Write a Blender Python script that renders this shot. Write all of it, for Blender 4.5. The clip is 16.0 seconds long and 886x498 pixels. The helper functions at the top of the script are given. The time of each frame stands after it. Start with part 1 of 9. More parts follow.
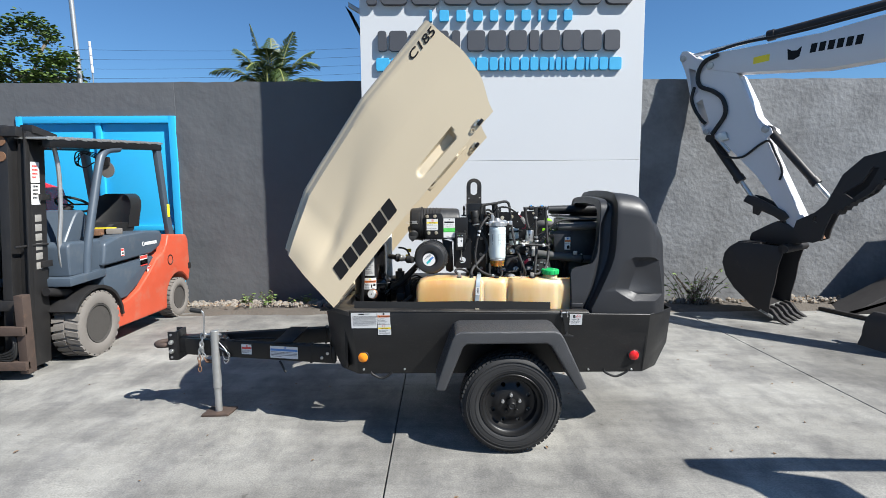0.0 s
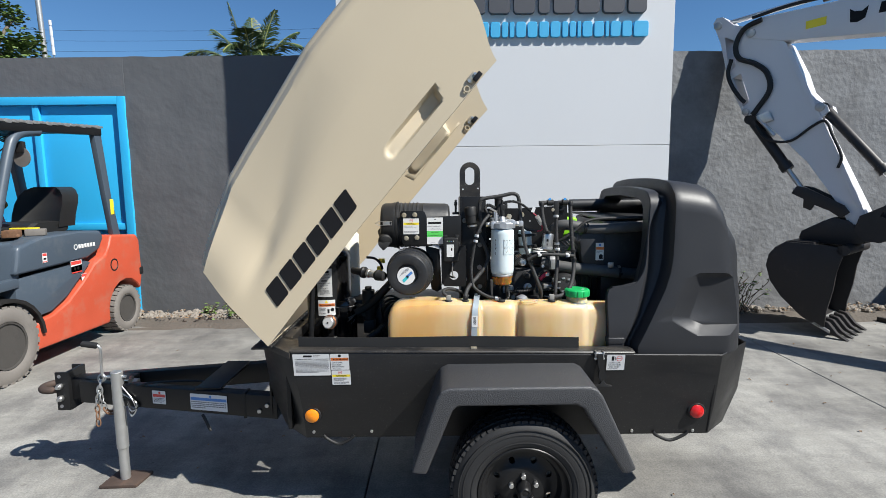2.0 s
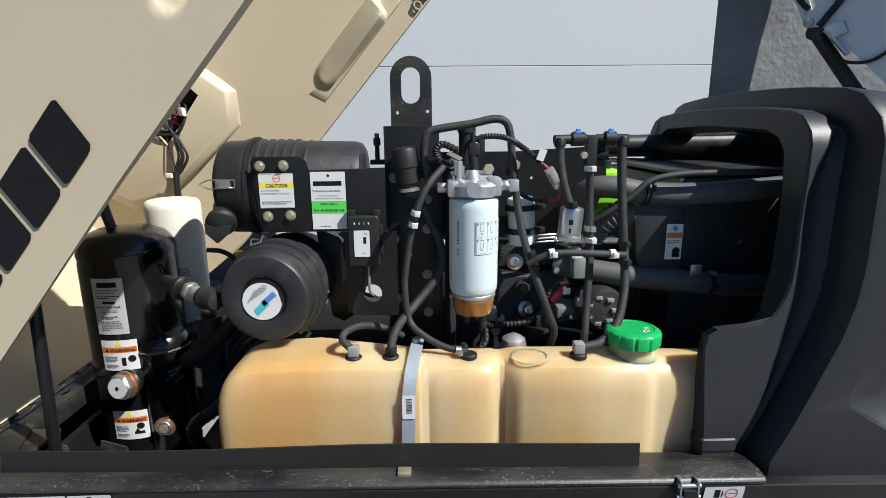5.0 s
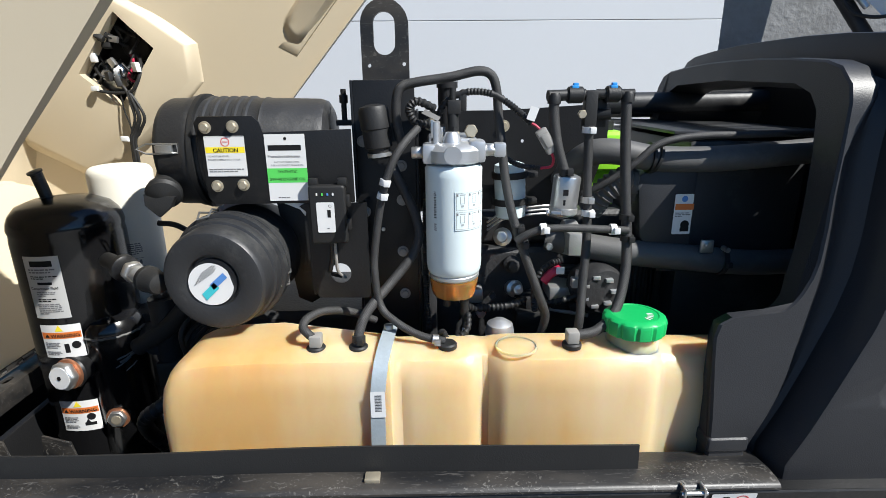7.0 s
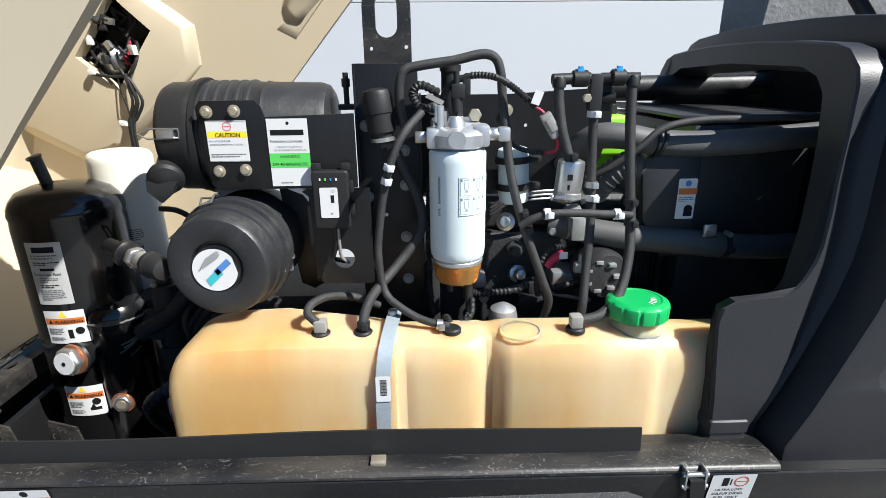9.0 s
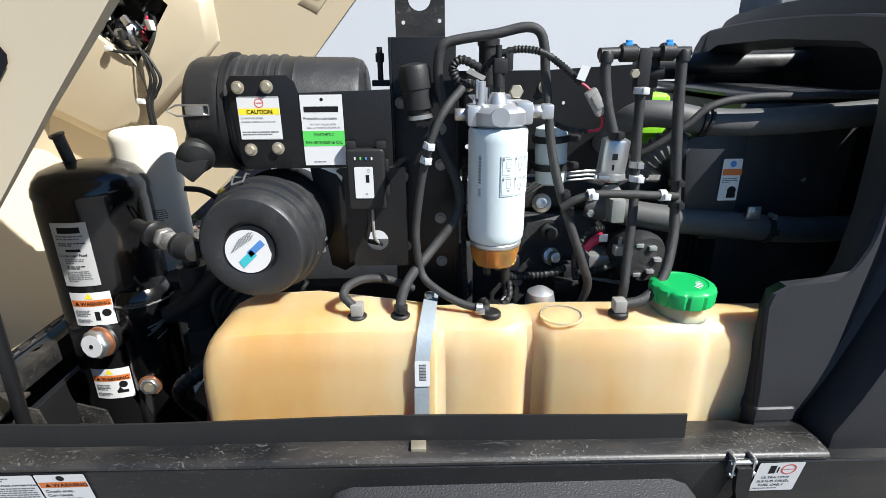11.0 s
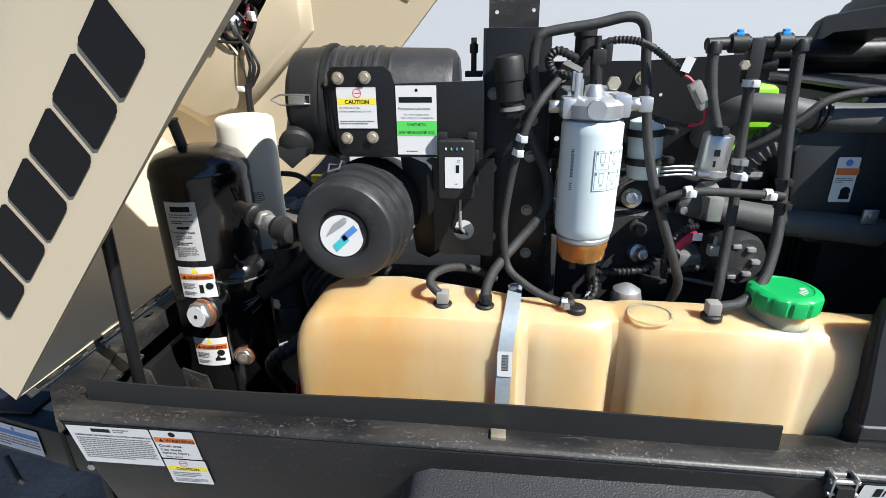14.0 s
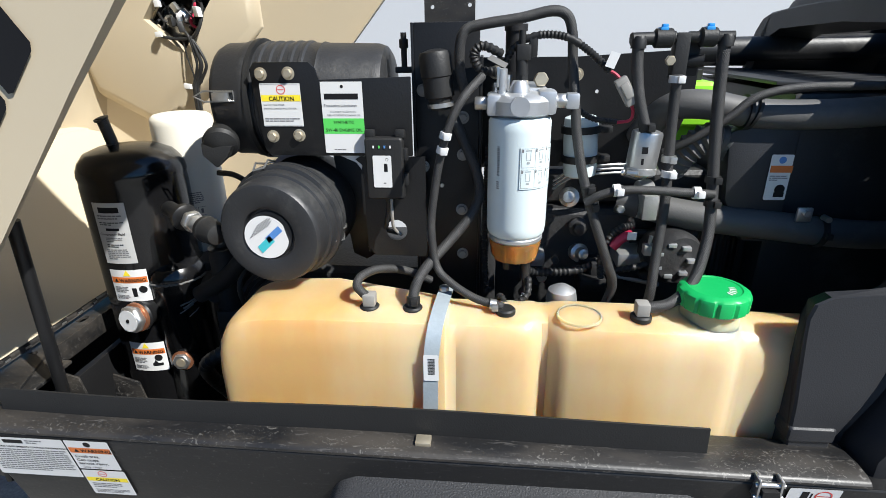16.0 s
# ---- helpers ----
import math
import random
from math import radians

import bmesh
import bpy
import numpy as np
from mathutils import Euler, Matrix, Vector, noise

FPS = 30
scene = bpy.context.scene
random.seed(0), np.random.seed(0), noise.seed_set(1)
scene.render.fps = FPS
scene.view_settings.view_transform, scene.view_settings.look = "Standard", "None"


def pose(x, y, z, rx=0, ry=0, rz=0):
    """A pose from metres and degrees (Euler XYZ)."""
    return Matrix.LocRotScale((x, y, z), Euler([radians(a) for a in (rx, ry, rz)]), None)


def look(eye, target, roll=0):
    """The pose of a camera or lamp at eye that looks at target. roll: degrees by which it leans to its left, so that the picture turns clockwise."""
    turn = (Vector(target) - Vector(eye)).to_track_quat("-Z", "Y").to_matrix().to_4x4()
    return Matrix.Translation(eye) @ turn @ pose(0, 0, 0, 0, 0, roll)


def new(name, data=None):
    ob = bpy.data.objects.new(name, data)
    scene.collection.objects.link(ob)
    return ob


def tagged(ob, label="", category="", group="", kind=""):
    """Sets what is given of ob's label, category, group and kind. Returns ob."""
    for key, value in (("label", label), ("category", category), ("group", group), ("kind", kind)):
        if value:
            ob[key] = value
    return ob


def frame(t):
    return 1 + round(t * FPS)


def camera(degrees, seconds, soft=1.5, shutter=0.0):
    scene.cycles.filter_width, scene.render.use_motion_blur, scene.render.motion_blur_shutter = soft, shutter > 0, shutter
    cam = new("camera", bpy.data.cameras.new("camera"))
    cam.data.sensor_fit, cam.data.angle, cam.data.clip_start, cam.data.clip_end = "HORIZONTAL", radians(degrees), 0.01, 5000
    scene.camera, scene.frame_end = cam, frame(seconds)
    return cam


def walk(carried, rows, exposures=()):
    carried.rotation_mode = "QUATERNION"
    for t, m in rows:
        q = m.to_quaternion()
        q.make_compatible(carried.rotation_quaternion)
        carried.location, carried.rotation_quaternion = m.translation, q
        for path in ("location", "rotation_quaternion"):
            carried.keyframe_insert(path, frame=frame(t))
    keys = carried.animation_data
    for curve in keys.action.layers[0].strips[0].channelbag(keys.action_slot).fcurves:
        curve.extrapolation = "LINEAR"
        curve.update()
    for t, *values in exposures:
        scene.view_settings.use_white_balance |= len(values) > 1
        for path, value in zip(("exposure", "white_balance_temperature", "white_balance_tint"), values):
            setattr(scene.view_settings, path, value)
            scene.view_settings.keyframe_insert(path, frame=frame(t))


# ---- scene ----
cam = camera(80.5, 16.0, soft=0.6)
EXPOSURES = [(0.0, 0.90, 6380, 8), (2.0, 0.68, 6450, 8), (3.0, 0.50, 6600, 8), (3.5, 0.44, 6580, 8), (5.0, 0.52, 6400, 8), (7.5, 0.86, 6350, 8), (11.0, 0.96, 6350, 8), (13.0, 0.90, 6350, 8), (16.0, 0.84, 6350, 8)]
PATH = [
    (0, (0.069, 1.459, 1.688), (0.078, 3.307, 1.481), -0.4),
    (0.5, (0.105, 1.677, 1.668), (0.113, 3.525, 1.453), -0.5),
    (1, (0.165, 1.941, 1.675), (0.173, 3.789, 1.457), -0.6),
    (1.5, (0.164, 2.225, 1.654), (0.169, 4.072, 1.431), -0.5),
    (2, (0.166, 2.529, 1.655), (0.171, 4.375, 1.428), -0.6),
    (2.5, (0.198, 2.780, 1.637), (0.208, 4.624, 1.394), -0.6),
    (3, (0.284, 3.053, 1.639), (0.294, 4.896, 1.383), -0.7),
    (3.5, (0.306, 3.297, 1.614), (0.312, 5.135, 1.332), -0.7),
    (4, (0.299, 3.597, 1.607), (0.308, 5.429, 1.290), -0.6),
    (4.5, (0.312, 3.781, 1.591), (0.345, 5.605, 1.224), -0.5),
    (5, (0.370, 3.957, 1.587), (0.419, 5.769, 1.167), -0.5),
    (5.2, (0.389, 4.008, 1.588), (0.444, 5.813, 1.144), -0.2),
    (7.5, (0.423, 4.114, 1.569), (0.475, 5.888, 1.010), -0.7),
    (8, (0.415, 4.112, 1.574), (0.476, 5.878, 0.994), -0.6),
    (8.5, (0.414, 4.111, 1.574), (0.473, 5.875, 0.986), -0.6),
    (11, (0.339, 4.145, 1.561), (0.386, 5.887, 0.910), -0.5),
    (11.5, (0.310, 4.144, 1.559), (0.319, 5.880, 0.892), -0.6),
    (12, (0.285, 4.139, 1.561), (0.242, 5.871, 0.885), -0.6),
    (12.5, (0.270, 4.136, 1.565), (0.165, 5.863, 0.883), -0.7),
    (13, (0.263, 4.132, 1.569), (0.106, 5.853, 0.882), -0.8),
    (13.5, (0.283, 4.133, 1.570), (0.099, 5.852, 0.882), -0.8),
    (14, (0.298, 4.136, 1.572), (0.113, 5.852, 0.881), -0.8),
    (14.5, (0.310, 4.140, 1.575), (0.137, 5.857, 0.880), -0.7),
    (15, (0.326, 4.139, 1.572), (0.167, 5.859, 0.883), -0.6),
    (15.5, (0.365, 4.151, 1.567), (0.215, 5.870, 0.874), -0.6),
    (16, (0.416, 4.174, 1.563), (0.266, 5.892, 0.869), -0.7),
]
walk(cam, [(t, look(eye, target, roll)) for t, eye, target, roll in PATH], EXPOSURES)


# ---- helpers for building ----
ORIGIN = {}


def empty(name, x, y, z, label, category, group=""):
    ob = new(name)
    ob.location = (x, y, z)
    ORIGIN[ob] = Vector((x, y, z))
    tagged(ob, label, category, group)
    return ob


def part(name, bm, material, parent=None, label="", smooth=True, kind=""):
    """Links a bmesh in world coordinates as one mesh object, with its origin in its middle, under a thing or a part."""
    me = bpy.data.meshes.new(name)
    vs = [v.co for v in bm.verts]
    mid = Vector([(min(v[i] for v in vs) + max(v[i] for v in vs)) / 2 for i in range(3)])
    bmesh.ops.translate(bm, verts=bm.verts, vec=-mid)
    bmesh.ops.recalc_face_normals(bm, faces=bm.faces)
    for f in bm.faces:
        f.smooth = smooth
    bm.to_mesh(me)
    bm.free()
    if smooth:
        me.set_sharp_from_angle(angle=radians(35))
    for m in material if isinstance(material, (list, tuple)) else [material]:
        me.materials.append(m)
    ob = new(name, me)
    ORIGIN[ob] = mid
    if parent is not None:
        ob.parent = parent
        ob.location = mid - ORIGIN[parent]
    else:
        ob.location = mid
    if label or kind:
        tagged(ob, label, "", "", kind)
    return ob


def thing(name, bm, material, label, category, group="", kind="", smooth=True):
    ob = part(name, bm, material, None, label, smooth, kind)
    return tagged(ob, label, category, group, kind)


def join(*bms):
    out = bmesh.new()
    for b in bms:
        me = bpy.data.meshes.new("tmp")
        b.to_mesh(me)
        b.free()
        out.from_mesh(me)
        bpy.data.meshes.remove(me)
    return out


def bevel(bm, w, segments=2, angle=30):
    if w > 0:
        edges = [e for e in bm.edges if len(e.link_faces) == 2 and e.calc_face_angle(0) > radians(angle)]
        bmesh.ops.bevel(bm, geom=edges, offset=w, segments=segments, profile=0.6, affect="EDGES", clamp_overlap=True)
    return bm


def box(x0, x1, y0, y1, z0, z1, b=0.004, segments=2):
    bm = bmesh.new()
    bmesh.ops.create_cube(bm, size=1.0)
    for v in bm.verts:
        v.co = ((x0 + x1) / 2 + v.co.x * (x1 - x0), (y0 + y1) / 2 + v.co.y * (y1 - y0), (z0 + z1) / 2 + v.co.z * (z1 - z0))
    return bevel(bm, b, segments)


def place(bm, m):
    bmesh.ops.transform(bm, matrix=m, verts=bm.verts)
    return bm


def prism(points, axis, a, b, w=0.004, segments=2):
    """A polygon pushed through from a to b along an axis. Points: (x, z) for y, (y, z) for x, (x, y) for z."""
    bm = bmesh.new()
    put = {"y": lambda p, d: (p[0], d, p[1]), "x": lambda p, d: (d, p[0], p[1]), "z": lambda p, d: (p[0], p[1], d)}[axis]
    lo = [bm.verts.new(put(p, a)) for p in points]
    hi = [bm.verts.new(put(p, b)) for p in points]
    n = len(points)
    bm.faces.new(lo)
    bm.faces.new(hi[::-1])
    for i in range(n):
        bm.faces.new((lo[i], hi[i], hi[(i + 1) % n], lo[(i + 1) % n]))
    bmesh.ops.recalc_face_normals(bm, faces=bm.faces)
    return bevel(bm, w, segments)


def loft(rings, closed=True, caps=True):
    """A skin over rings of equally many points."""
    bm = bmesh.new()
    vs = [[bm.verts.new(p) for p in r] for r in rings]
    if len(rings) > 2 and rings[0] is rings[-1]:
        bmesh.ops.delete(bm, geom=vs[-1], context="VERTS")
        vs[-1] = vs[0]
    n = len(rings[0])
    for a, b in zip(vs, vs[1:]):
        for i in range(n if closed else n - 1):
            bm.faces.new((a[i], a[(i + 1) % n], b[(i + 1) % n], b[i]))
    if caps and closed:
        bm.faces.new(vs[0][::-1])
        bm.faces.new(vs[-1])
    bmesh.ops.recalc_face_normals(bm, faces=bm.faces)
    return bm


def frame_of(d):
    d = Vector(d).normalized()
    u = d.cross(Vector((0, 0, 1)))
    if u.length < 0.05:
        u = d.cross(Vector((1, 0, 0)))
    u.normalize()
    return u, u.cross(d).normalized()


def lathe(base, axis, profile, n=32, ring=False):
    """Turned body: profile of (distance along axis, radius)."""
    d = Vector(axis).normalized()
    u, v = frame_of(d)
    base = Vector(base)
    rings = [[base + d * h + (u * math.cos(t) + v * math.sin(t)) * max(r, 1e-4) for t in (2 * math.pi * i / n for i in range(n))] for h, r in profile]
    return loft(rings + rings[:1], caps=False) if ring else loft(rings)


def rod(p0, p1, r, n=16, b=0.0):
    p0, p1 = Vector(p0), Vector(p1)
    l = (p1 - p0).length
    prof = [(0, r), (l, r)] if b == 0 else [(0, r - b), (b, r), (l - b, r), (l, r - b)]
    return lathe(p0, p1 - p0, prof, n)


def curve_points(pts, steps=8):
    p = [Vector(q) for q in pts]
    p = [2 * p[0] - p[1]] + p + [2 * p[-1] - p[-2]]
    out = []
    for i in range(1, len(p) - 2):
        a, b, c, d = p[i - 1:i + 3]
        for k in range(steps):
            t = k / steps
            out.append(0.5 * (2 * b + (c - a) * t + (2 * a - 5 * b + 4 * c - d) * t * t + (3 * b - a - 3 * c + d) * t ** 3))
    out.append(p[-2])
    return out


def sweep(path, r, n=10, ribs=0.0, pitch=1):
    """A round hose along a line of points."""
    path = [Vector(q) for q in path]
    u = None
    rings = []
    for i, q in enumerate(path):
        d = (path[min(i + 1, len(path) - 1)] - path[max(i - 1, 0)]).normalized()
        if u is None:
            u = frame_of(d)[0]
        u = (u - d * u.dot(d)).normalized()
        v = d.cross(u)
        rr = r * (1 + ribs * (1 if i // pitch % 2 else -1)) if ribs else r
        rings.append([q + (u * math.cos(t) + v * math.sin(t)) * rr for t in (2 * math.pi * k / n for k in range(n))])
    return loft(rings)


def hose(pts, r, n=10, steps=8, ribs=0.0):
    path = curve_points(pts, steps)
    if ribs:
        fine = []
        for a, b in zip(path, path[1:]):
            m = max(1, int((b - a).length / (r * 0.45)))
            fine += [a.lerp(b, k / m) for k in range(m)]
        path = fine + [path[-1]]
    return sweep(path, r, n, ribs)


def hexagon(base, axis, r, h, n=6):
    return bevel(lathe(base, axis, [(0, r), (h, r)], n), r * 0.12, 1)


def rounded(x0, x1, z0, z1, r, n=5):
    pts = []
    for cx, cz, a0 in ((x1 - r, z1 - r, 0), (x0 + r, z1 - r, 90), (x0 + r, z0 + r, 180), (x1 - r, z0 + r, 270)):
        for k in range(n + 1):
            a = radians(a0 + 90 * k / n)
            pts.append((cx + r * math.cos(a), cz + r * math.sin(a)))
    return pts


def cut(bm, *tools, own=False):
    """The bmesh with the tools taken away from it."""
    def temp(b):
        me = bpy.data.meshes.new("tmp")
        bmesh.ops.recalc_face_normals(b, faces=b.faces)
        b.to_mesh(me)
        b.free()
        return new("tmp", me)
    a, c = temp(bm), temp(join(*tools))
    md = a.modifiers.new("cut", "BOOLEAN")
    md.operation, md.object, md.solver, md.use_self = "DIFFERENCE", c, "EXACT", own
    bpy.context.view_layer.update()
    me = bpy.data.meshes.new_from_object(a.evaluated_get(bpy.context.evaluated_depsgraph_get()))
    out = bmesh.new()
    out.from_mesh(me)
    for o in (a, c):
        d = o.data
        bpy.data.objects.remove(o)
        bpy.data.meshes.remove(d)
    bpy.data.meshes.remove(me)
    return out


def lettering(body, size, bold=0.0, shear=0.0, extrude=0.0, align="LEFT"):
    """Words as a flat mesh in x and y, from the built-in font."""
    cu = bpy.data.curves.new("words", "FONT")
    cu.body, cu.size, cu.offset, cu.shear, cu.extrude, cu.align_x, cu.resolution_u = body, size, bold * size, shear, extrude, align, 3
    ob = bpy.data.objects.new("words", cu)
    me = bpy.data.meshes.new_from_object(ob)
    bm = bmesh.new()
    bm.from_mesh(me)
    bpy.data.objects.remove(ob)
    bpy.data.curves.remove(cu)
    bpy.data.meshes.remove(me)
    return bm


def decal(parent, name, o, u, v, w, h, items=(), wrap=None, label="", ground=None, r=0.003):
    """A thin label with its top left corner at o, u to its right and v down it. Items, in metres from that corner: ("bar", x, y, w, h, material),
    ("words", x, y, size, text, material, bold), ("lines", x, y, w, h, rows, material), ("disc", x, y, r, material) and ("ring", x, y, r, material). wrap: axis x, axis y and radius of an upright
    cylinder on which it lies."""
    o, u, v = Vector(o), Vector(u).normalized(), Vector(v).normalized()
    n = v.cross(u).normalized()

    def at(x, y, lift):
        if wrap is None:
            return o + u * x + v * y + n * (0.001 + (lift - 0.001) * 0.3)
        cx, cy, rad = wrap
        a = (o.x - cx + x) / rad
        return Vector((cx + (rad + lift) * math.sin(a), cy - (rad + lift) * math.cos(a), o.z - y))

    def sheet(bm, x, y, ww, hh, lift):
        k = max(1, int(ww / 0.008)) if wrap else 1
        top = [bm.verts.new(at(x + ww * i / k, y, lift)) for i in range(k + 1)]
        low = [bm.verts.new(at(x + ww * i / k, y + hh, lift)) for i in range(k + 1)]
        for i in range(k):
            bm.faces.new((top[i], top[i + 1], low[i + 1], low[i]))

    bm = bmesh.new()
    if wrap:
        sheet(bm, 0, 0, w, h, 0.0015)
    else:
        bm.faces.new([bm.verts.new(at(x, y, 0.001)) for x, y in rounded(0, w, 0, h, r, 3)])
    plate = part(name, bm, ground or WHITE, parent, label, smooth=bool(wrap))
    groups = {}
    for it in items:
        kind = it[0]
        if kind == "words":
            _, x, y, size, text, m, bold = it
            b = lettering(text, size, bold)
            for q in b.verts:
                q.co = at(x + q.co.x, y - q.co.y, 0.0024)
            part("lettering", b, m, plate, smooth=False)
            continue
        m = it[-1]
        b = groups.setdefault(m, bmesh.new())
        if kind == "bar":
            sheet(b, it[1], it[2], it[3], it[4], 0.0018)
        elif kind == "lines":
            _, x, y, ww, hh, rows, m = it
            rnd = random.Random(int((x + y + ww + hh) * 1e5) + rows)
            for k in range(rows):
                q, yy = 0.0, y + hh * k / rows
                end = ww * (1 if k < rows - 1 else rnd.uniform(0.4, 0.9))
                while q < end - 0.004:
                    l = min(rnd.uniform(0.003, 0.011), end - q)
                    sheet(b, x + q, yy, l, hh / rows * 0.52, 0.0022)
                    q += l + 0.0014
        elif kind in ("disc", "ring"):
            _, x, y, rad, m = it
            seg = 20
            rim = [at(x + rad * math.cos(2 * math.pi * i / seg), y + rad * math.sin(2 * math.pi * i / seg), 0.0022) for i in range(seg)]
            if kind == "disc":
                b.faces.new([b.verts.new(p) for p in rim])
            else:
                mid = at(x, y, 0.0022)
                vo = [b.verts.new(p) for p in rim]
                vi = [b.verts.new(mid + (p - mid) * 0.82) for p in rim]
                for i in range(seg):
                    b.faces.new((vo[i], vo[(i + 1) % seg], vi[(i + 1) % seg], vi[i]))
        elif kind == "tri":
            _, x, y, rad, m = it
            b.faces.new([b.verts.new(at(x + rad * math.sin(a), y - rad * math.cos(a), 0.0023)) for a in (0, radians(120), radians(240))])
    for m, b in groups.items():
        if b.verts:
            part("print", b, m, plate, smooth=False, kind="stuff")
    return plate


# ---- light ----
SUN = Vector((0.81, -0.48, 1.0)).normalized()
sun = new("sun", bpy.data.lights.new("sun", "SUN"))
sun.data.energy, sun.data.angle, sun.data.color = 5.0, radians(0.55), (1.0, 0.965, 0.915)
sun.matrix_world = look((20, -20, 25), Vector((20, -20, 25)) - SUN)
world = bpy.data.worlds.new("sky")
scene.world = world
world.use_nodes = True
wn = world.node_tree.nodes
sky = wn.new("ShaderNodeTexSky")
sky.sky_type, sky.sun_disc = "NISHITA", False
sky.sun_elevation = math.asin(SUN.z)
sky.sun_rotation = math.atan2(SUN.x, SUN.y)
sky.air_density, sky.dust_density, sky.ozone_density, sky.altitude = 1.0, 0.3, 2.2, 10
tint = wn.new("ShaderNodeMix")          # a deep, clear tropical blue
tint.data_type, tint.blend_type = "RGBA", "MULTIPLY"
tint.inputs[0].default_value = 1.0
tint.inputs[7].default_value = (0.58, 0.86, 1.12, 1)
# a few small fair-weather clouds
wco, wmap, wnoise, wramp, cloud = wn.new("ShaderNodeTexCoord"), wn.new("ShaderNodeMapping"), wn.new("ShaderNodeTexNoise"), wn.new("ShaderNodeValToRGB"), wn.new("ShaderNodeMix")
wmap.inputs["Scale"].default_value, wmap.inputs["Location"].default_value = (1.0, 1.0, 2.2), (0.3, 0.1, 0.0)
wnoise.inputs["Scale"].default_value, wnoise.inputs["Detail"].default_value, wnoise.inputs["Roughness"].default_value = 5.0, 7.0, 0.55
wramp.color_ramp.elements[0].position, wramp.color_ramp.elements[1].position = 0.70, 0.84
cloud.data_type = "RGBA"
cloud.inputs[7].default_value = (9.0, 9.3, 9.8, 1)
WL = world.node_tree.links
WL.new(wco.outputs["Generated"], wmap.inputs[0])
WL.new(wmap.outputs[0], wnoise.inputs["Vector"])
WL.new(wnoise.outputs[0], wramp.inputs[0])
WL.new(wramp.outputs[0], cloud.inputs[0])
WL.new(sky.outputs[0], tint.inputs[6])
WL.new(tint.outputs[2], cloud.inputs[6])
WL.new(cloud.outputs[2], wn["Background"].inputs[0])
wn["Background"].inputs[1].default_value = 0.06


# ---- materials ----
def nodes_of(name):
    m = bpy.data.materials.new(name)
    m.use_nodes = True
    return m, m.node_tree.nodes, m.node_tree.links, m.node_tree.nodes["Principled BSDF"]


def mat(name, colour, rough=0.5, metal=0.0, vary=0.15, scale=8.0, fine=90.0, bump=0.15, dirt=None, dirt_amount=0.0, depth=0.002, coat=0.0, spread=0.12, spec=0.5):
    """A paint, plastic or metal: broad variation, fine grain, patches of dirt and a fine relief."""
    m, N, L, bsdf = nodes_of(name)
    co = N.new("ShaderNodeTexCoord")
    n1, n2 = N.new("ShaderNodeTexNoise"), N.new("ShaderNodeTexNoise")
    for n, s, d in ((n1, scale, 5), (n2, fine, 3)):
        n.inputs["Scale"].default_value, n.inputs["Detail"].default_value = s, d
        L.new(co.outputs["Object"], n.inputs["Vector"])
    mix = N.new("ShaderNodeMix")
    mix.data_type, mix.blend_type = "RGBA", "MIX"
    c = Vector(colour[:3])
    mix.inputs[6].default_value = (*(c * (1 - vary)), 1)
    mix.inputs[7].default_value = (*[min(1, q * (1 + vary)) for q in c], 1)
    add = N.new("ShaderNodeMath")
    add.operation = "MULTIPLY_ADD"
    add.inputs[1].default_value = 0.35
    L.new(n2.outputs[0], add.inputs[0])
    sc = N.new("ShaderNodeMath")
    sc.operation = "MULTIPLY"
    sc.inputs[1].default_value = 0.65
    L.new(n1.outputs[0], sc.inputs[0])
    L.new(sc.outputs[0], add.inputs[2])
    L.new(add.outputs[0], mix.inputs[0])
    out = mix.outputs[2]
    if dirt is not None:
        n3 = N.new("ShaderNodeTexNoise")
        n3.inputs["Scale"].default_value, n3.inputs["Detail"].default_value, n3.inputs["Roughness"].default_value = scale * 0.6, 8, 0.7
        L.new(co.outputs["Object"], n3.inputs["Vector"])
        ramp = N.new("ShaderNodeValToRGB")
        ramp.color_ramp.elements[0].position = 0.72 - dirt_amount * 0.45
        ramp.color_ramp.elements[1].position = min(1, 0.72 - dirt_amount * 0.45 + spread + 0.1)
        L.new(n3.outputs[0], ramp.inputs[0])
        mx = N.new("ShaderNodeMix")
        mx.data_type = "RGBA"
        mx.inputs[7].default_value = (*dirt, 1)
        L.new(ramp.outputs[0], mx.inputs[0])
        L.new(out, mx.inputs[6])
        out = mx.outputs[2]
    L.new(out, bsdf.inputs["Base Color"])
    rr = N.new("ShaderNodeMapRange")
    rr.inputs[3].default_value, rr.inputs[4].default_value = max(0.03, rough - 0.09), min(1, rough + 0.09)
    L.new(n1.outputs[0], rr.inputs[0])
    L.new(rr.outputs[0], bsdf.inputs["Roughness"])
    bsdf.inputs["Metallic"].default_value = metal
    bsdf.inputs["Coat Weight"].default_value = coat
    bsdf.inputs["Specular IOR Level"].default_value = spec
    if bump:
        b = N.new("ShaderNodeBump")
        b.inputs["Strength"].default_value, b.inputs["Distance"].default_value = bump, depth
        L.new(n2.outputs[0], b.inputs["Height"])
        L.new(b.outputs[0], bsdf.inputs["Normal"])
    return m


BLACK = mat("black_powder_coat", (0.0095, 0.0095, 0.010), 0.40, fine=220, bump=0.2, dirt=(0.034, 0.032, 0.029), dirt_amount=0.26, spec=0.35)


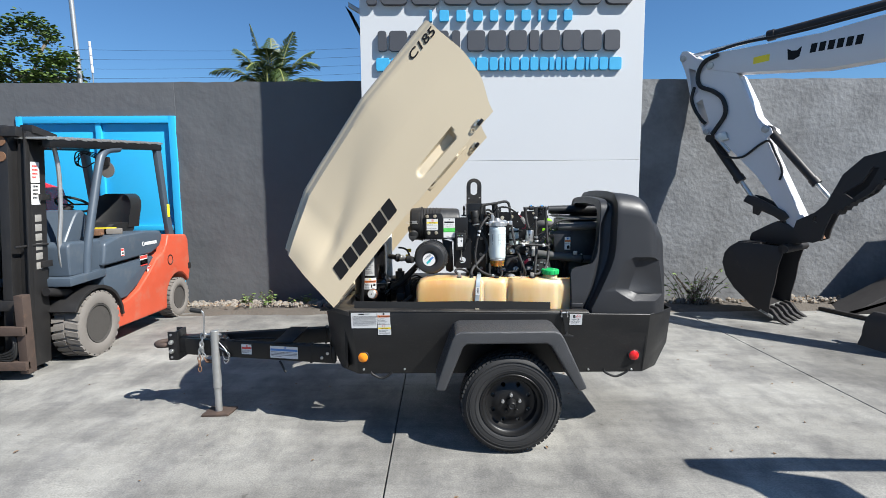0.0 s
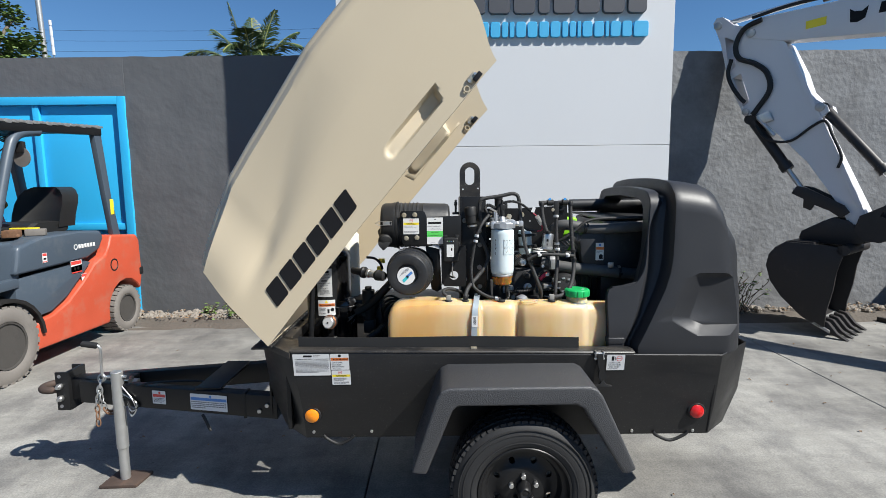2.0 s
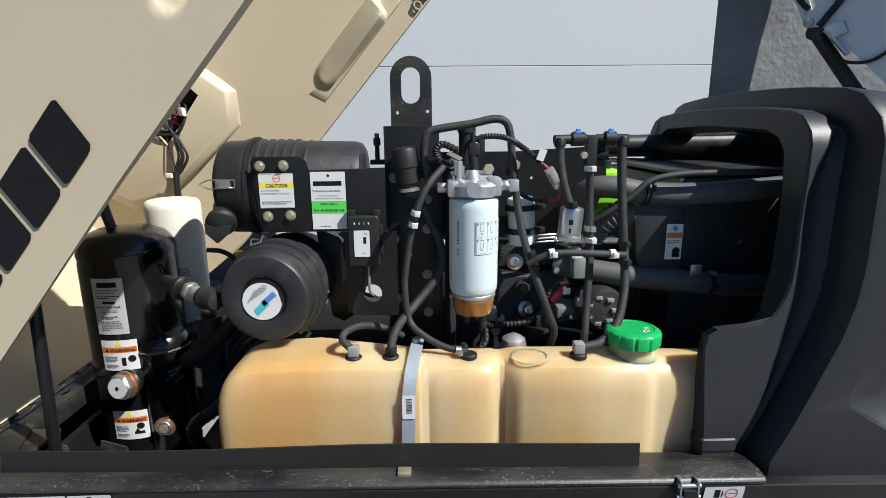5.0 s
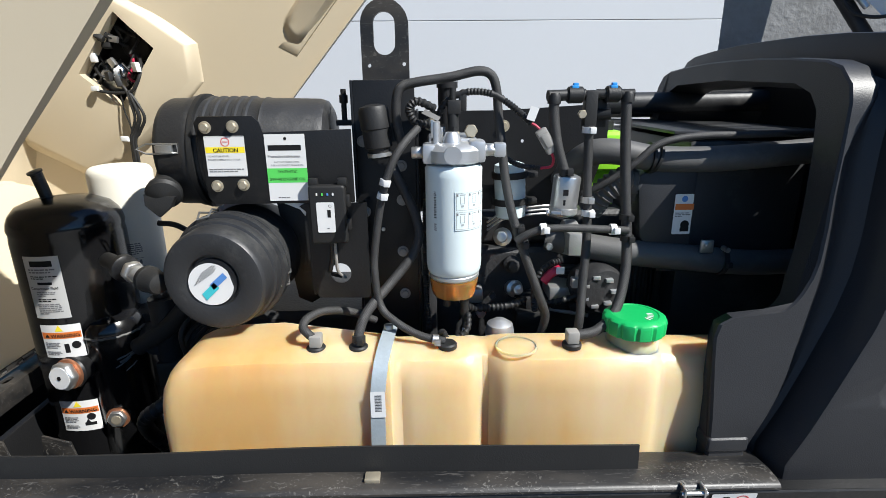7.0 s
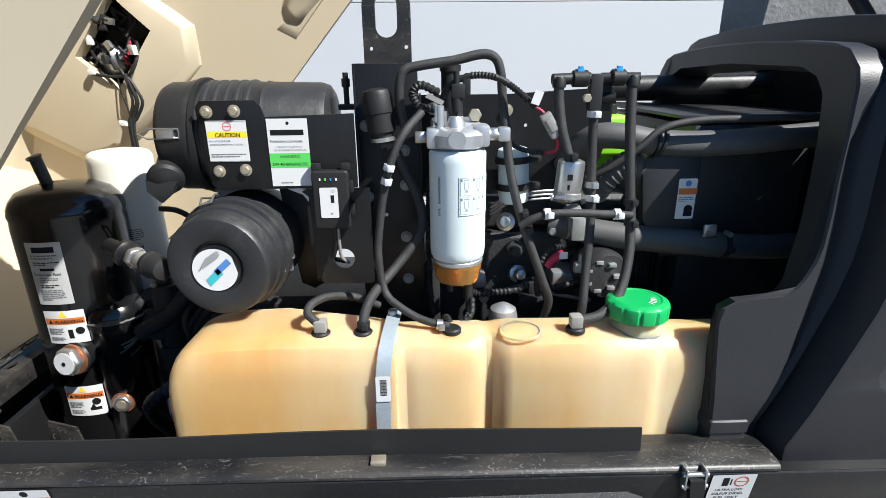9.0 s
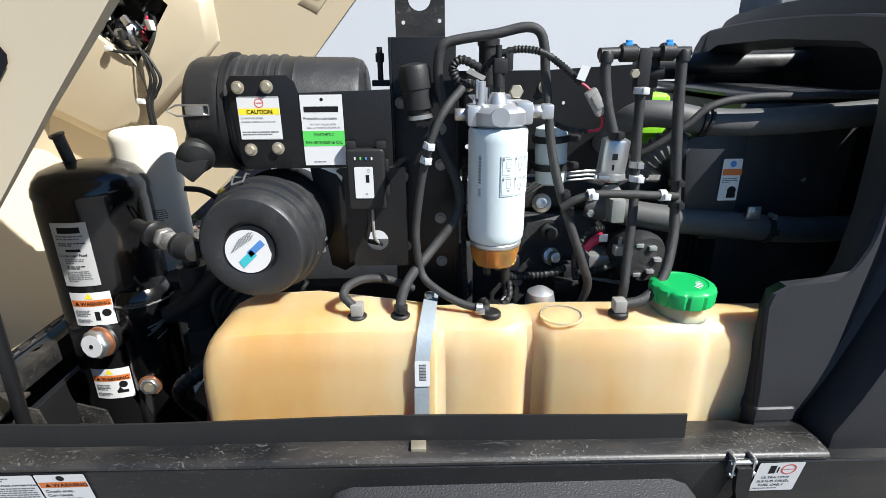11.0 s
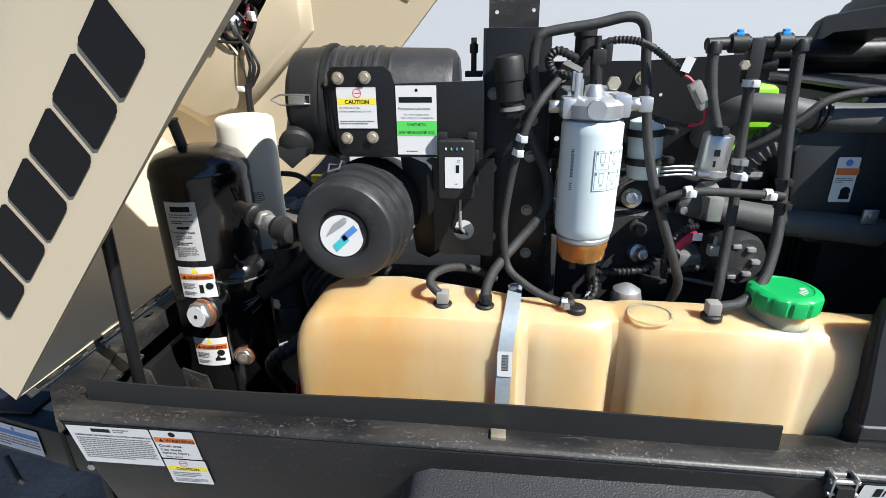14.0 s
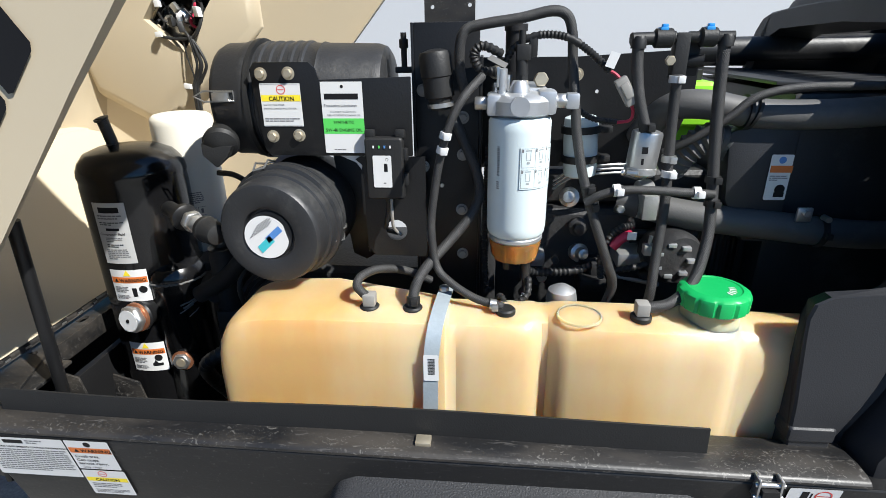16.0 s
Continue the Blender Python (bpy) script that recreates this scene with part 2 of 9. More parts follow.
def scuffed(name="black_paint_scuffed", f_film=0.6, f_scratch=0.16, f_curl=0.32, f_speck=0.22, base=(0.0105, 0.0105, 0.011)):
    """Black paint rubbed pale along its length: scratches, curls of chalk and a film of dust."""
    m, N, L, bsdf = nodes_of(name)
    geo = N.new("ShaderNodeNewGeometry")

    def layer(scale, detail, stretch, a, b, warp=0.0):
        mp, n, r = N.new("ShaderNodeMapping"), N.new("ShaderNodeTexNoise"), N.new("ShaderNodeValToRGB")
        mp.inputs["Scale"].default_value = stretch
        n.inputs["Scale"].default_value, n.inputs["Detail"].default_value, n.inputs["Distortion"].default_value = scale, detail, warp
        r.color_ramp.elements[0].position, r.color_ramp.elements[1].position = a, b
        L.new(geo.outputs["Position"], mp.inputs[0])
        L.new(mp.outputs[0], n.inputs["Vector"])
        L.new(n.outputs[0], r.inputs[0])
        return r.outputs[0], n.outputs[0]

    def over(base, colour, mask, amount):
        f, x = N.new("ShaderNodeMath"), N.new("ShaderNodeMix")
        f.operation, x.data_type = "MULTIPLY", "RGBA"
        f.inputs[1].default_value = amount
        L.new(mask, f.inputs[0])
        L.new(f.outputs[0], x.inputs[0])
        x.inputs[7].default_value = (*colour, 1)
        if isinstance(base, tuple):
            x.inputs[6].default_value = (*base, 1)
        else:
            L.new(base, x.inputs[6])
        return x.outputs[2]

    film, raw = layer(7, 7, (0.7, 2.0, 2.0), 0.42, 0.72)
    scratch, _ = layer(26, 3, (1.0, 6.0, 6.0), 0.63, 0.67, 1.2)
    curl, _ = layer(52, 3, (1.0, 1.3, 1.3), 0.60, 0.66, 3.0)
    where, _ = layer(3.2, 4, (1.0, 3.0, 3.0), 0.50, 0.60)
    speck, grain = layer(140, 2, (1, 1, 1), 0.66, 0.72)
    c = over(base, (0.060, 0.052, 0.043), film, f_film)
    c = over(c, (0.17, 0.16, 0.15), scratch, f_scratch)
    k = N.new("ShaderNodeMath")
    k.operation = "MULTIPLY"
    L.new(curl, k.inputs[0])
    L.new(where, k.inputs[1])
    c = over(c, (0.23, 0.22, 0.20), k.outputs[0], f_curl)
    c = over(c, (0.10, 0.095, 0.09), speck, f_speck)
    L.new(c, bsdf.inputs["Base Color"])
    rr = N.new("ShaderNodeMapRange")
    rr.inputs[3].default_value, rr.inputs[4].default_value = 0.28, 0.62
    L.new(raw, rr.inputs[0])
    L.new(rr.outputs[0], bsdf.inputs["Roughness"])
    b = N.new("ShaderNodeBump")
    b.inputs["Strength"].default_value, b.inputs["Distance"].default_value = 0.3, 0.001
    L.new(grain, b.inputs["Height"])
    L.new(b.outputs[0], bsdf.inputs["Normal"])
    return m


BLACK_WORN = scuffed(f_film=0.7, f_scratch=0.22, f_curl=0.40, f_speck=0.28)
PANEL = scuffed("black_panel_paint", 0.07, 0.05, 0.04, 0.25, (0.0088, 0.0088, 0.0093))
PLASTIC = mat("black_moulded_plastic", (0.0225, 0.0233, 0.026), 0.45, fine=420, bump=0.35, depth=0.001, dirt=(0.02, 0.02, 0.021), dirt_amount=0.25, spec=0.4)
FENDER = mat("grained_black_plastic", (0.048, 0.049, 0.052), 0.45, fine=260, bump=0.9, depth=0.003)
RUBBER = mat("black_rubber", (0.013, 0.013, 0.013), 0.55, fine=300, bump=0.4, depth=0.001, dirt=(0.03, 0.03, 0.028), dirt_amount=0.2, spec=0.4)
DUST_BLACK = mat("dusty_black_plastic", (0.023, 0.0235, 0.025), 0.46, vary=0.35, scale=16, fine=160, bump=0.35, depth=0.0012, dirt=(0.075, 0.073, 0.069), dirt_amount=0.38, spread=0.14)
# dusty rubber, its grey raised in place of sunlight missing under the cowl
GREY_RUBBER = mat("brightened_dusty_rubber", (0.075, 0.074, 0.073), 0.6, vary=0.2, scale=14, fine=300, bump=0.4, depth=0.001, dirt=(0.14, 0.137, 0.13), dirt_amount=0.35, spread=0.25)
HOSE = mat("braided_rubber_hose", (0.026, 0.0255, 0.025), 0.6, vary=0.6, scale=45, fine=650, bump=1.0, depth=0.0012, dirt=(0.085, 0.082, 0.078), dirt_amount=0.40, spread=0.25)


def braid(m, scale):
    """Two sets of diagonal cords woven into the relief and the grain of a hose."""
    N, L = m.node_tree.nodes, m.node_tree.links
    fine = [n for n in N if n.bl_idname == "ShaderNodeTexNoise"][1]
    targets = [l.to_socket for l in L if l.from_node == fine]
    co = [n for n in N if n.bl_idname == "ShaderNodeTexCoord"][0]
    cords = []
    for a in (38, -38):
        mp, w = N.new("ShaderNodeMapping"), N.new("ShaderNodeTexWave")
        mp.inputs["Rotation"].default_value = (0, radians(a), 0)
        w.inputs["Scale"].default_value, w.inputs["Distortion"].default_value = scale, 1.5
        L.new(co.outputs["Object"], mp.inputs[0])
        L.new(mp.outputs[0], w.inputs["Vector"])
        cords.append(w.outputs["Fac"])
    weave, blend = N.new("ShaderNodeMath"), N.new("ShaderNodeMix")
    weave.operation = "MULTIPLY"
    L.new(cords[0], weave.inputs[0])
    L.new(cords[1], weave.inputs[1])
    blend.inputs[0].default_value = 0.28
    L.new(fine.outputs[0], blend.inputs[2])
    L.new(weave.outputs[0], blend.inputs[3])
    for t in targets:
        L.new(blend.outputs[0], t)


braid(HOSE, 105)
TYRE = mat("tyre_rubber", (0.017, 0.017, 0.0175), 0.7, fine=200, bump=0.5, dirt=(0.055, 0.052, 0.047), dirt_amount=0.3, spread=0.25)
TAN = mat("tan_paint", (0.515, 0.435, 0.308), 0.50, vary=0.03, scale=2.5, fine=300, bump=0.05, depth=0.0008, dirt=(0.42, 0.34, 0.22), dirt_amount=0.1)
STEEL = mat("zinc_plated_steel", (0.55, 0.55, 0.54), 0.35, 0.9, vary=0.2, scale=20, fine=200, bump=0.2)
GALV = mat("galvanised_steel", (0.42, 0.42, 0.41), 0.45, 0.7, vary=0.2, scale=30, fine=200, bump=0.3, dirt=(0.2, 0.13, 0.07), dirt_amount=0.15)
ZINC = mat("blue_zinc_strap", (0.36, 0.41, 0.44), 0.42, 0.25, vary=0.25, scale=25, fine=160, bump=0.2, dirt=(0.22, 0.22, 0.21), dirt_amount=0.3)
ALU = mat("cast_aluminium", (0.52, 0.53, 0.54), 0.42, 0.75, vary=0.15, scale=25, fine=600, bump=0.12, depth=0.0006)
RUST = mat("rusty_steel", (0.19, 0.10, 0.055), 0.8, 0.2, vary=0.4, scale=15, fine=120, bump=0.6, dirt=(0.05, 0.03, 0.02), dirt_amount=0.4)
WHITE = mat("white_vinyl_label", (0.66, 0.66, 0.65), 0.45, vary=0.03, bump=0.0)
INK = mat("black_ink", (0.011, 0.011, 0.012), 0.55, vary=0.1, bump=0.0, spec=0.15)

ORANGE_INK = mat("orange_ink", (0.62, 0.16, 0.03), 0.5, vary=0.05, bump=0.0)
YELLOW_INK = mat("yellow_ink", (0.85, 0.68, 0.03), 0.5, vary=0.03, bump=0.0)
GREEN_INK = mat("green_ink", (0.10, 0.58, 0.10), 0.5, vary=0.03, bump=0.0)
RED_INK = mat("red_ink", (0.60, 0.06, 0.05), 0.5, vary=0.05, bump=0.0)
BLUE_INK = mat("blue_ink", (0.08, 0.22, 0.52), 0.5, vary=0.05, bump=0.0)
TEAL_INK = mat("teal_ink", (0.05, 0.45, 0.50), 0.5, vary=0.05, bump=0.0)
FAINT_INK = mat("faint_grey_print", (0.30, 0.33, 0.33), 0.5, vary=0.1, bump=0.0)
GREY_INK = mat("grey_ink", (0.16, 0.16, 0.165), 0.5, vary=0.1, bump=0.0)
SILVER = mat("silver_label", (0.52, 0.52, 0.51), 0.4, 0.2, vary=0.05, bump=0.0)
FILTER = mat("pale_grey_filter_paint", (0.60, 0.68, 0.69), 0.38, vary=0.03, scale=6, bump=0.03)
CREAM = mat("cream_filter_paint", (0.72, 0.69, 0.60), 0.45, vary=0.04, bump=0.05)
GREEN = mat("green_cap_plastic", (0.01, 0.36, 0.09), 0.4, vary=0.06, bump=0.15)
LIME = mat("lime_coolant_bottle", (0.28, 0.70, 0.03), 0.4, vary=0.1, scale=6, bump=0.05)
COPPER = mat("copper_washer", (0.55, 0.24, 0.13), 0.4, 0.8, vary=0.2, bump=0.1)
BRASS = mat("brass_plated_bolt", (0.50, 0.44, 0.33), 0.42, 0.7, vary=0.2, scale=40, bump=0.2)
BLUE_CLIP = mat("blue_clip_plastic", (0.03, 0.25, 0.60), 0.4, bump=0.0)
GREY_CONN = mat("grey_connector_plastic", (0.26, 0.25, 0.23), 0.5, bump=0.1)
ENGINE = mat("dark_cast_iron", (0.030, 0.030, 0.031), 0.55, 0.3, vary=0.4, scale=25, fine=120, bump=0.6, dirt=(0.10, 0.09, 0.08), dirt_amount=0.3, spread=0.25)
RED_WIRE = mat("red_wire_sleeve", (0.38, 0.015, 0.05), 0.45, bump=0.1)
AMBER_CORE = mat("amber_core_plastic", (0.80, 0.40, 0.12), 0.4, vary=0.2, scale=30, bump=0.1)
AMBER_LENS = mat("amber_lens", (0.80, 0.24, 0.01), 0.18, vary=0.1, fine=150, bump=0.4, coat=0.4)
RED_LENS = mat("red_lens", (0.55, 0.012, 0.012), 0.18, vary=0.1, fine=150, bump=0.4, coat=0.4)


def glass(name, colour, rough=0.08):
    m, N, L, bsdf = nodes_of(name)
    bsdf.inputs["Base Color"].default_value = (*colour, 1)
    bsdf.inputs["Roughness"].default_value = rough
    bsdf.inputs["Transmission Weight"].default_value = 0.9
    bsdf.inputs["IOR"].default_value = 1.2
    return m


AMBER_BOWL = glass("amber_sediment_bowl", (0.95, 0.50, 0.17), 0.05)
AMBER_BOWL.node_tree.nodes["Principled BSDF"].inputs["Transmission Weight"].default_value = 0.78
AMBER_BOWL.node_tree.nodes["Principled BSDF"].inputs["Subsurface Weight"].default_value = 0.5
AMBER_BOWL.node_tree.nodes["Principled BSDF"].inputs["Subsurface Radius"].default_value = (0.05, 0.02, 0.006)


def concrete():
    """Sun-bleached slab: broad stains, streaks, fine grit and dark spots."""
    m, N, L, bsdf = nodes_of("worn_concrete")
    geo = N.new("ShaderNodeNewGeometry")

    def noise_tex(scale, detail, rough, stretch=(1, 1, 1), shift=0.0):
        mp, n = N.new("ShaderNodeMapping"), N.new("ShaderNodeTexNoise")
        mp.inputs["Scale"].default_value, mp.inputs["Location"].default_value = stretch, (shift, shift, 0)
        n.inputs["Scale"].default_value, n.inputs["Detail"].default_value, n.inputs["Roughness"].default_value = scale, detail, rough
        L.new(geo.outputs["Position"], mp.inputs[0])
        L.new(mp.outputs[0], n.inputs["Vector"])
        return n.outputs[0]

    def ramp(src, a, b, ca, cb):
        r = N.new("ShaderNodeValToRGB")
        r.color_ramp.elements[0].position, r.color_ramp.elements[1].position = a, b
        r.color_ramp.elements[0].color, r.color_ramp.elements[1].color = (*ca, 1), (*cb, 1)
        L.new(src, r.inputs[0])
        return r.outputs[0]

    def mul(a, b, f=1.0):
        x = N.new("ShaderNodeMix")
        x.data_type, x.blend_type = "RGBA", "MULTIPLY"
        x.inputs[0].default_value = f
        L.new(a, x.inputs[6])
        L.new(b, x.inputs[7])
        return x.outputs[2]

    broad = ramp(noise_tex(0.55, 6, 0.6), 0.35, 0.66, (0.150, 0.144, 0.135), (0.325, 0.317, 0.298))
    blot = ramp(noise_tex(2.6, 8, 0.72, (1, 0.6, 1), 3.0), 0.38, 0.58, (0.64, 0.64, 0.65), (1.06, 1.06, 1.04))
    streak = ramp(noise_tex(1.4, 7, 0.7, (0.5, 2.2, 1), 9.0), 0.38, 0.58, (0.72, 0.72, 0.72), (1.04, 1.04, 1.03))
    grit = ramp(noise_tex(90, 3, 0.6), 0.35, 0.65, (0.80, 0.80, 0.80), (1.14, 1.14, 1.13))
    spots = ramp(noise_tex(11, 4, 0.55, (1, 1, 1), 5.0), 0.26, 0.33, (0.45, 0.43, 0.41), (1, 1, 1))
    L.new(mul(mul(mul(mul(broad, blot), streak, 0.8), grit), spots, 0.7), bsdf.inputs["Base Color"])
    bsdf.inputs["Roughness"].default_value = 0.82
    b = N.new("ShaderNodeBump")
    b.inputs["Strength"].default_value, b.inputs["Distance"].default_value = 0.35, 0.004
    L.new(noise_tex(45, 5, 0.7), b.inputs["Height"])
    L.new(b.outputs[0], bsdf.inputs["Normal"])
    return m


CONCRETE = concrete()
SOIL = mat("dark_soil", (0.10, 0.085, 0.07), 0.95, vary=0.4, scale=3, fine=25, bump=0.8, depth=0.02)
STUCCO = mat("grey_painted_stucco", (0.094, 0.098, 0.104), 0.75, vary=0.2, scale=1.3, fine=6, bump=0.6, depth=0.018, dirt=(0.13, 0.135, 0.14), dirt_amount=0.3, spread=0.3)
STUCCO_BARE = mat("bare_mottled_stucco", (0.185, 0.19, 0.195), 0.88, vary=0.42, scale=3.0, fine=14, bump=0.9, depth=0.014, dirt=(0.115, 0.116, 0.120), dirt_amount=0.55, spread=0.2)
BOARD = mat("white_painted_board", (0.555, 0.565, 0.575), 0.55, vary=0.03, scale=0.7, fine=60, bump=0.05, dirt=(0.50, 0.51, 0.52), dirt_amount=0.25, spread=0.4)
BLUE = mat("bright_blue_gate_paint", (0.03, 0.40, 0.72), 0.45, vary=0.05, scale=2, fine=60, bump=0.1, dirt=(0.02, 0.33, 0.62), dirt_amount=0.3)


def tank_plastic():
    """Translucent polyethylene gone yellow in cloudy patches, with upright bands."""
    m, N, L, bsdf = nodes_of("yellowed_polyethylene")
    geo = N.new("ShaderNodeNewGeometry")
    outs = []
    for scale, detail, stretch, shift in ((2.6, 3, (1.0, 1.0, 0.45), 1.7), (7.0, 5, (1.6, 1.0, 0.35), 4.1), (160, 2, (1, 1, 1), 0.0)):
        mp, n = N.new("ShaderNodeMapping"), N.new("ShaderNodeTexNoise")
        mp.inputs["Scale"].default_value, mp.inputs["Location"].default_value = stretch, (shift, 0, 0)
        n.inputs["Scale"].default_value, n.inputs["Detail"].default_value = scale, detail
        L.new(geo.outputs["Position"], mp.inputs[0])
        L.new(mp.outputs[0], n.inputs["Vector"])
        outs.append(n.outputs[0])
    add = N.new("ShaderNodeMath")
    add.operation = "MULTIPLY_ADD"
    add.inputs[1].default_value = 0.35
    L.new(outs[1], add.inputs[0])
    L.new(outs[0], add.inputs[2])
    r = N.new("ShaderNodeValToRGB")
    e = r.color_ramp.elements
    e[0].position, e[0].color = 0.55, (0.52, 0.315, 0.115, 1)
    e[1].position, e[1].color = 0.88, (0.62, 0.50, 0.325, 1)
    mid = r.color_ramp.elements.new(0.71)
    mid.color = (0.565, 0.41, 0.215, 1)
    L.new(add.outputs[0], r.inputs[0])
    L.new(r.outputs[0], bsdf.inputs["Base Color"])
    bsdf.inputs["Roughness"].default_value = 0.40
    bsdf.inputs["Subsurface Weight"].default_value = 0.85
    bsdf.inputs["Subsurface Radius"].default_value = (0.085, 0.052, 0.024)
    bsdf.inputs["Subsurface Scale"].default_value = 0.8
    b = N.new("ShaderNodeBump")
    b.inputs["Strength"].default_value, b.inputs["Distance"].default_value = 0.10, 0.001
    L.new(outs[2], b.inputs["Height"])
    L.new(b.outputs[0], bsdf.inputs["Normal"])
    return m


TANK = tank_plastic()
ORANGE = mat("orange_red_forklift_paint", (0.47, 0.075, 0.035), 0.5, vary=0.14, scale=6, fine=60, bump=0.15, dirt=(0.36, 0.17, 0.115), dirt_amount=0.48, spread=0.25)
SLATE = mat("blue_grey_forklift_paint", (0.060, 0.080, 0.105), 0.42, vary=0.1, scale=5, fine=80, bump=0.1, dirt=(0.12, 0.13, 0.14), dirt_amount=0.3, spread=0.2)
MAST = mat("dark_greased_steel", (0.022, 0.021, 0.021), 0.5, 0.3, vary=0.3, scale=10, fine=90, bump=0.4, dirt=(0.085, 0.065, 0.050), dirt_amount=0.25, spread=0.2)
DUSTY = mat("dusty_solid_tyre", (0.17, 0.155, 0.14), 0.9, vary=0.2, scale=6, fine=60, bump=0.5, dirt=(0.09, 0.085, 0.08), dirt_amount=0.35, spread=0.25)
RUSTY_DARK = mat("rust_stained_dark_steel", (0.062, 0.042, 0.033), 0.75, 0.1, vary=0.4, scale=12, fine=90, bump=0.5, dirt=(0.16, 0.09, 0.055), dirt_amount=0.35, spread=0.25)
# dusty, and darkened all over to stand for the shade inside the dish
HUB = mat("dusty_shaded_hub", (0.050, 0.046, 0.042), 0.85, vary=0.3, scale=14, fine=80, bump=0.4, dirt=(0.03, 0.028, 0.026), dirt_amount=0.4, spread=0.25)
EXWHITE = mat("white_excavator_paint", (0.62, 0.62, 0.64), 0.35, vary=0.03, scale=3, fine=100, bump=0.05, dirt=(0.50, 0.49, 0.47), dirt_amount=0.22)
EXBLACK = mat("black_excavator_steel", (0.022, 0.020, 0.020), 0.5, 0.2, vary=0.25, scale=8, fine=90, bump=0.3, dirt=(0.07, 0.055, 0.045), dirt_amount=0.3, spread=0.25)

# ---- setting: ground, slabs, wall, gate ----
bm = bmesh.new()
bmesh.ops.create_grid(bm, x_segments=8, y_segments=8, size=400)
bmesh.ops.translate(bm, verts=bm.verts, vec=(0, 0, -0.035))
ground = thing("ground", bm, SOIL, "dusty ground of a walled equipment yard", "ground", kind="structure", smooth=False)
EDGES = [-11.24, -7.58, -3.92, -0.26, 3.40, 7.06, 10.72]
for i, (a, b) in enumerate(zip(EDGES, EDGES[1:])):
    for y0, y1 in ((-14.0, -3.4), (-3.4, 8.85 - 0.08 * i)):
        part("slab", box(a + 0.004, b - 0.004, y0 + 0.004, y1 - 0.004, -0.12, 0.0, 0.004, 1), CONCRETE, ground, smooth=False)

WALL_Y, WALL_H = 9.32, 3.28


def rough_wall(x0, x1, h, name, material, label):
    bm = bmesh.new()
    n = int((x1 - x0) / 0.12)
    rows = 14
    vs = [[bm.verts.new((x0 + (x1 - x0) * i / n, WALL_Y + 0.018 * noise.noise((i * 0.25, j * 0.6, x0)), -0.1 + (h + 0.1 + (0.012 * noise.noise((i * 0.4, 7, 1)) if j == rows else 0)) * j / rows)) for i in range(n + 1)] for j in range(rows + 1)]
    back = [[bm.verts.new((v.co.x, WALL_Y + 0.2, v.co.z)) for v in vs[k]] for k in (0, rows)]
    for j in range(rows):
        for i in range(n):
            bm.faces.new((vs[j][i], vs[j][i + 1], vs[j + 1][i + 1], vs[j + 1][i]))
    for i in range(n):
        bm.faces.new((vs[rows][i], vs[rows][i + 1], back[1][i + 1], back[1][i]))
        bm.faces.new((back[0][i], back[1][i], back[1][i + 1], back[0][i + 1]))
    return thing(name, bm, material, label, "wall", kind="structure")


rough_wall(-16.0, -6.12, WALL_H, "wall_west", STUCCO, "grey painted stucco yard wall")
rough_wall(-3.80, 0.9, WALL_H, "wall_north", STUCCO, "grey painted stucco yard wall with faint scrapes")
rough_wall(0.9, 16.0, WALL_H, "wall_east", STUCCO_BARE, "mottled bare grey stucco yard wall")
lintel = box(-6.12, -3.80, WALL_Y, WALL_Y + 0.2, 2.80, WALL_H, 0.0)
thing("wall_lintel", lintel, STUCCO, "grey stucco above the blue gate", "wall", kind="structure")
# closing walls behind and beside the camera
for nm, b in (("wall_south", (-16, 16, -14.2, -14.0, 0, 3.2)), ("wall_left_end", (-16.2, -16, -14, 9.5, 0, 3.2)), ("wall_right_end", (16, 16.2, -14, 9.5, 0, 3.2))):
    thing(nm, box(*b, 0.0), STUCCO, "plain grey yard wall", "wall", kind="structure", smooth=False)

gate = empty("gate_1", -4.96, WALL_Y, 0, "bright blue painted sheet-steel gate in the wall", "gate")
tagged(gate, kind="structure")
for nm, b in (("frame", (-6.12, -6.02, WALL_Y - 0.03, WALL_Y + 0.05, 0.0, 2.80)), ("frame", (-3.90, -3.80, WALL_Y - 0.03, WALL_Y + 0.05, 0.0, 2.80)),
              ("frame", (-6.02, -3.90, WALL_Y - 0.03, WALL_Y + 0.05, 2.70, 2.80)), ("stile", (-4.98, -4.90, WALL_Y - 0.012, WALL_Y + 0.05, 0.1, 2.70)),
              ("rail", (-6.02, -4.98, WALL_Y - 0.012, WALL_Y + 0.05, 1.12, 1.20)), ("rail", (-4.90, -3.90, WALL_Y - 0.012, WALL_Y + 0.05, 1.12, 1.20)),
              ("panel", (-6.02, -4.98, WALL_Y + 0.03, WALL_Y + 0.045, 0.06, 2.70)), ("panel", (-4.90, -3.90, WALL_Y + 0.03, WALL_Y + 0.045, 0.06, 2.70))):
    part(nm, box(*b, 0.006), BLUE, gate)

# ---- compressor trailer: body ----
YC = 5.46                      # its centre line
PY = 4.884                     # the near side panel at its top edge


def panel_y(z):
    """The side panel leans out towards its top."""
    return PY + 0.18 * (0.868 - z)


def sagged(bm):
    """The top rim falls slightly towards the rear."""
    for v in bm.verts:
        v.co.z -= 0.015 * (v.co.x + 0.3)
    return bm



T = empty("compressor_trailer", 0.5, YC, 0, "towable black and tan air compressor with its canopy raised", "compressor")
RT, DN = (1, 0, 0), (0, 0, -1)


def plan(hw, xa, xb, cf, cr, z):
    a, b = YC - hw, YC + hw
    return [(xa + cf, a, z), (xb - cr, a, z), (xb, a + cr * 0.9, z), (xb, b - cr * 0.9, z), (xb - cr, b, z), (xa + cf, b, z), (xa, b - cf, z), (xa, a + cf, z)]


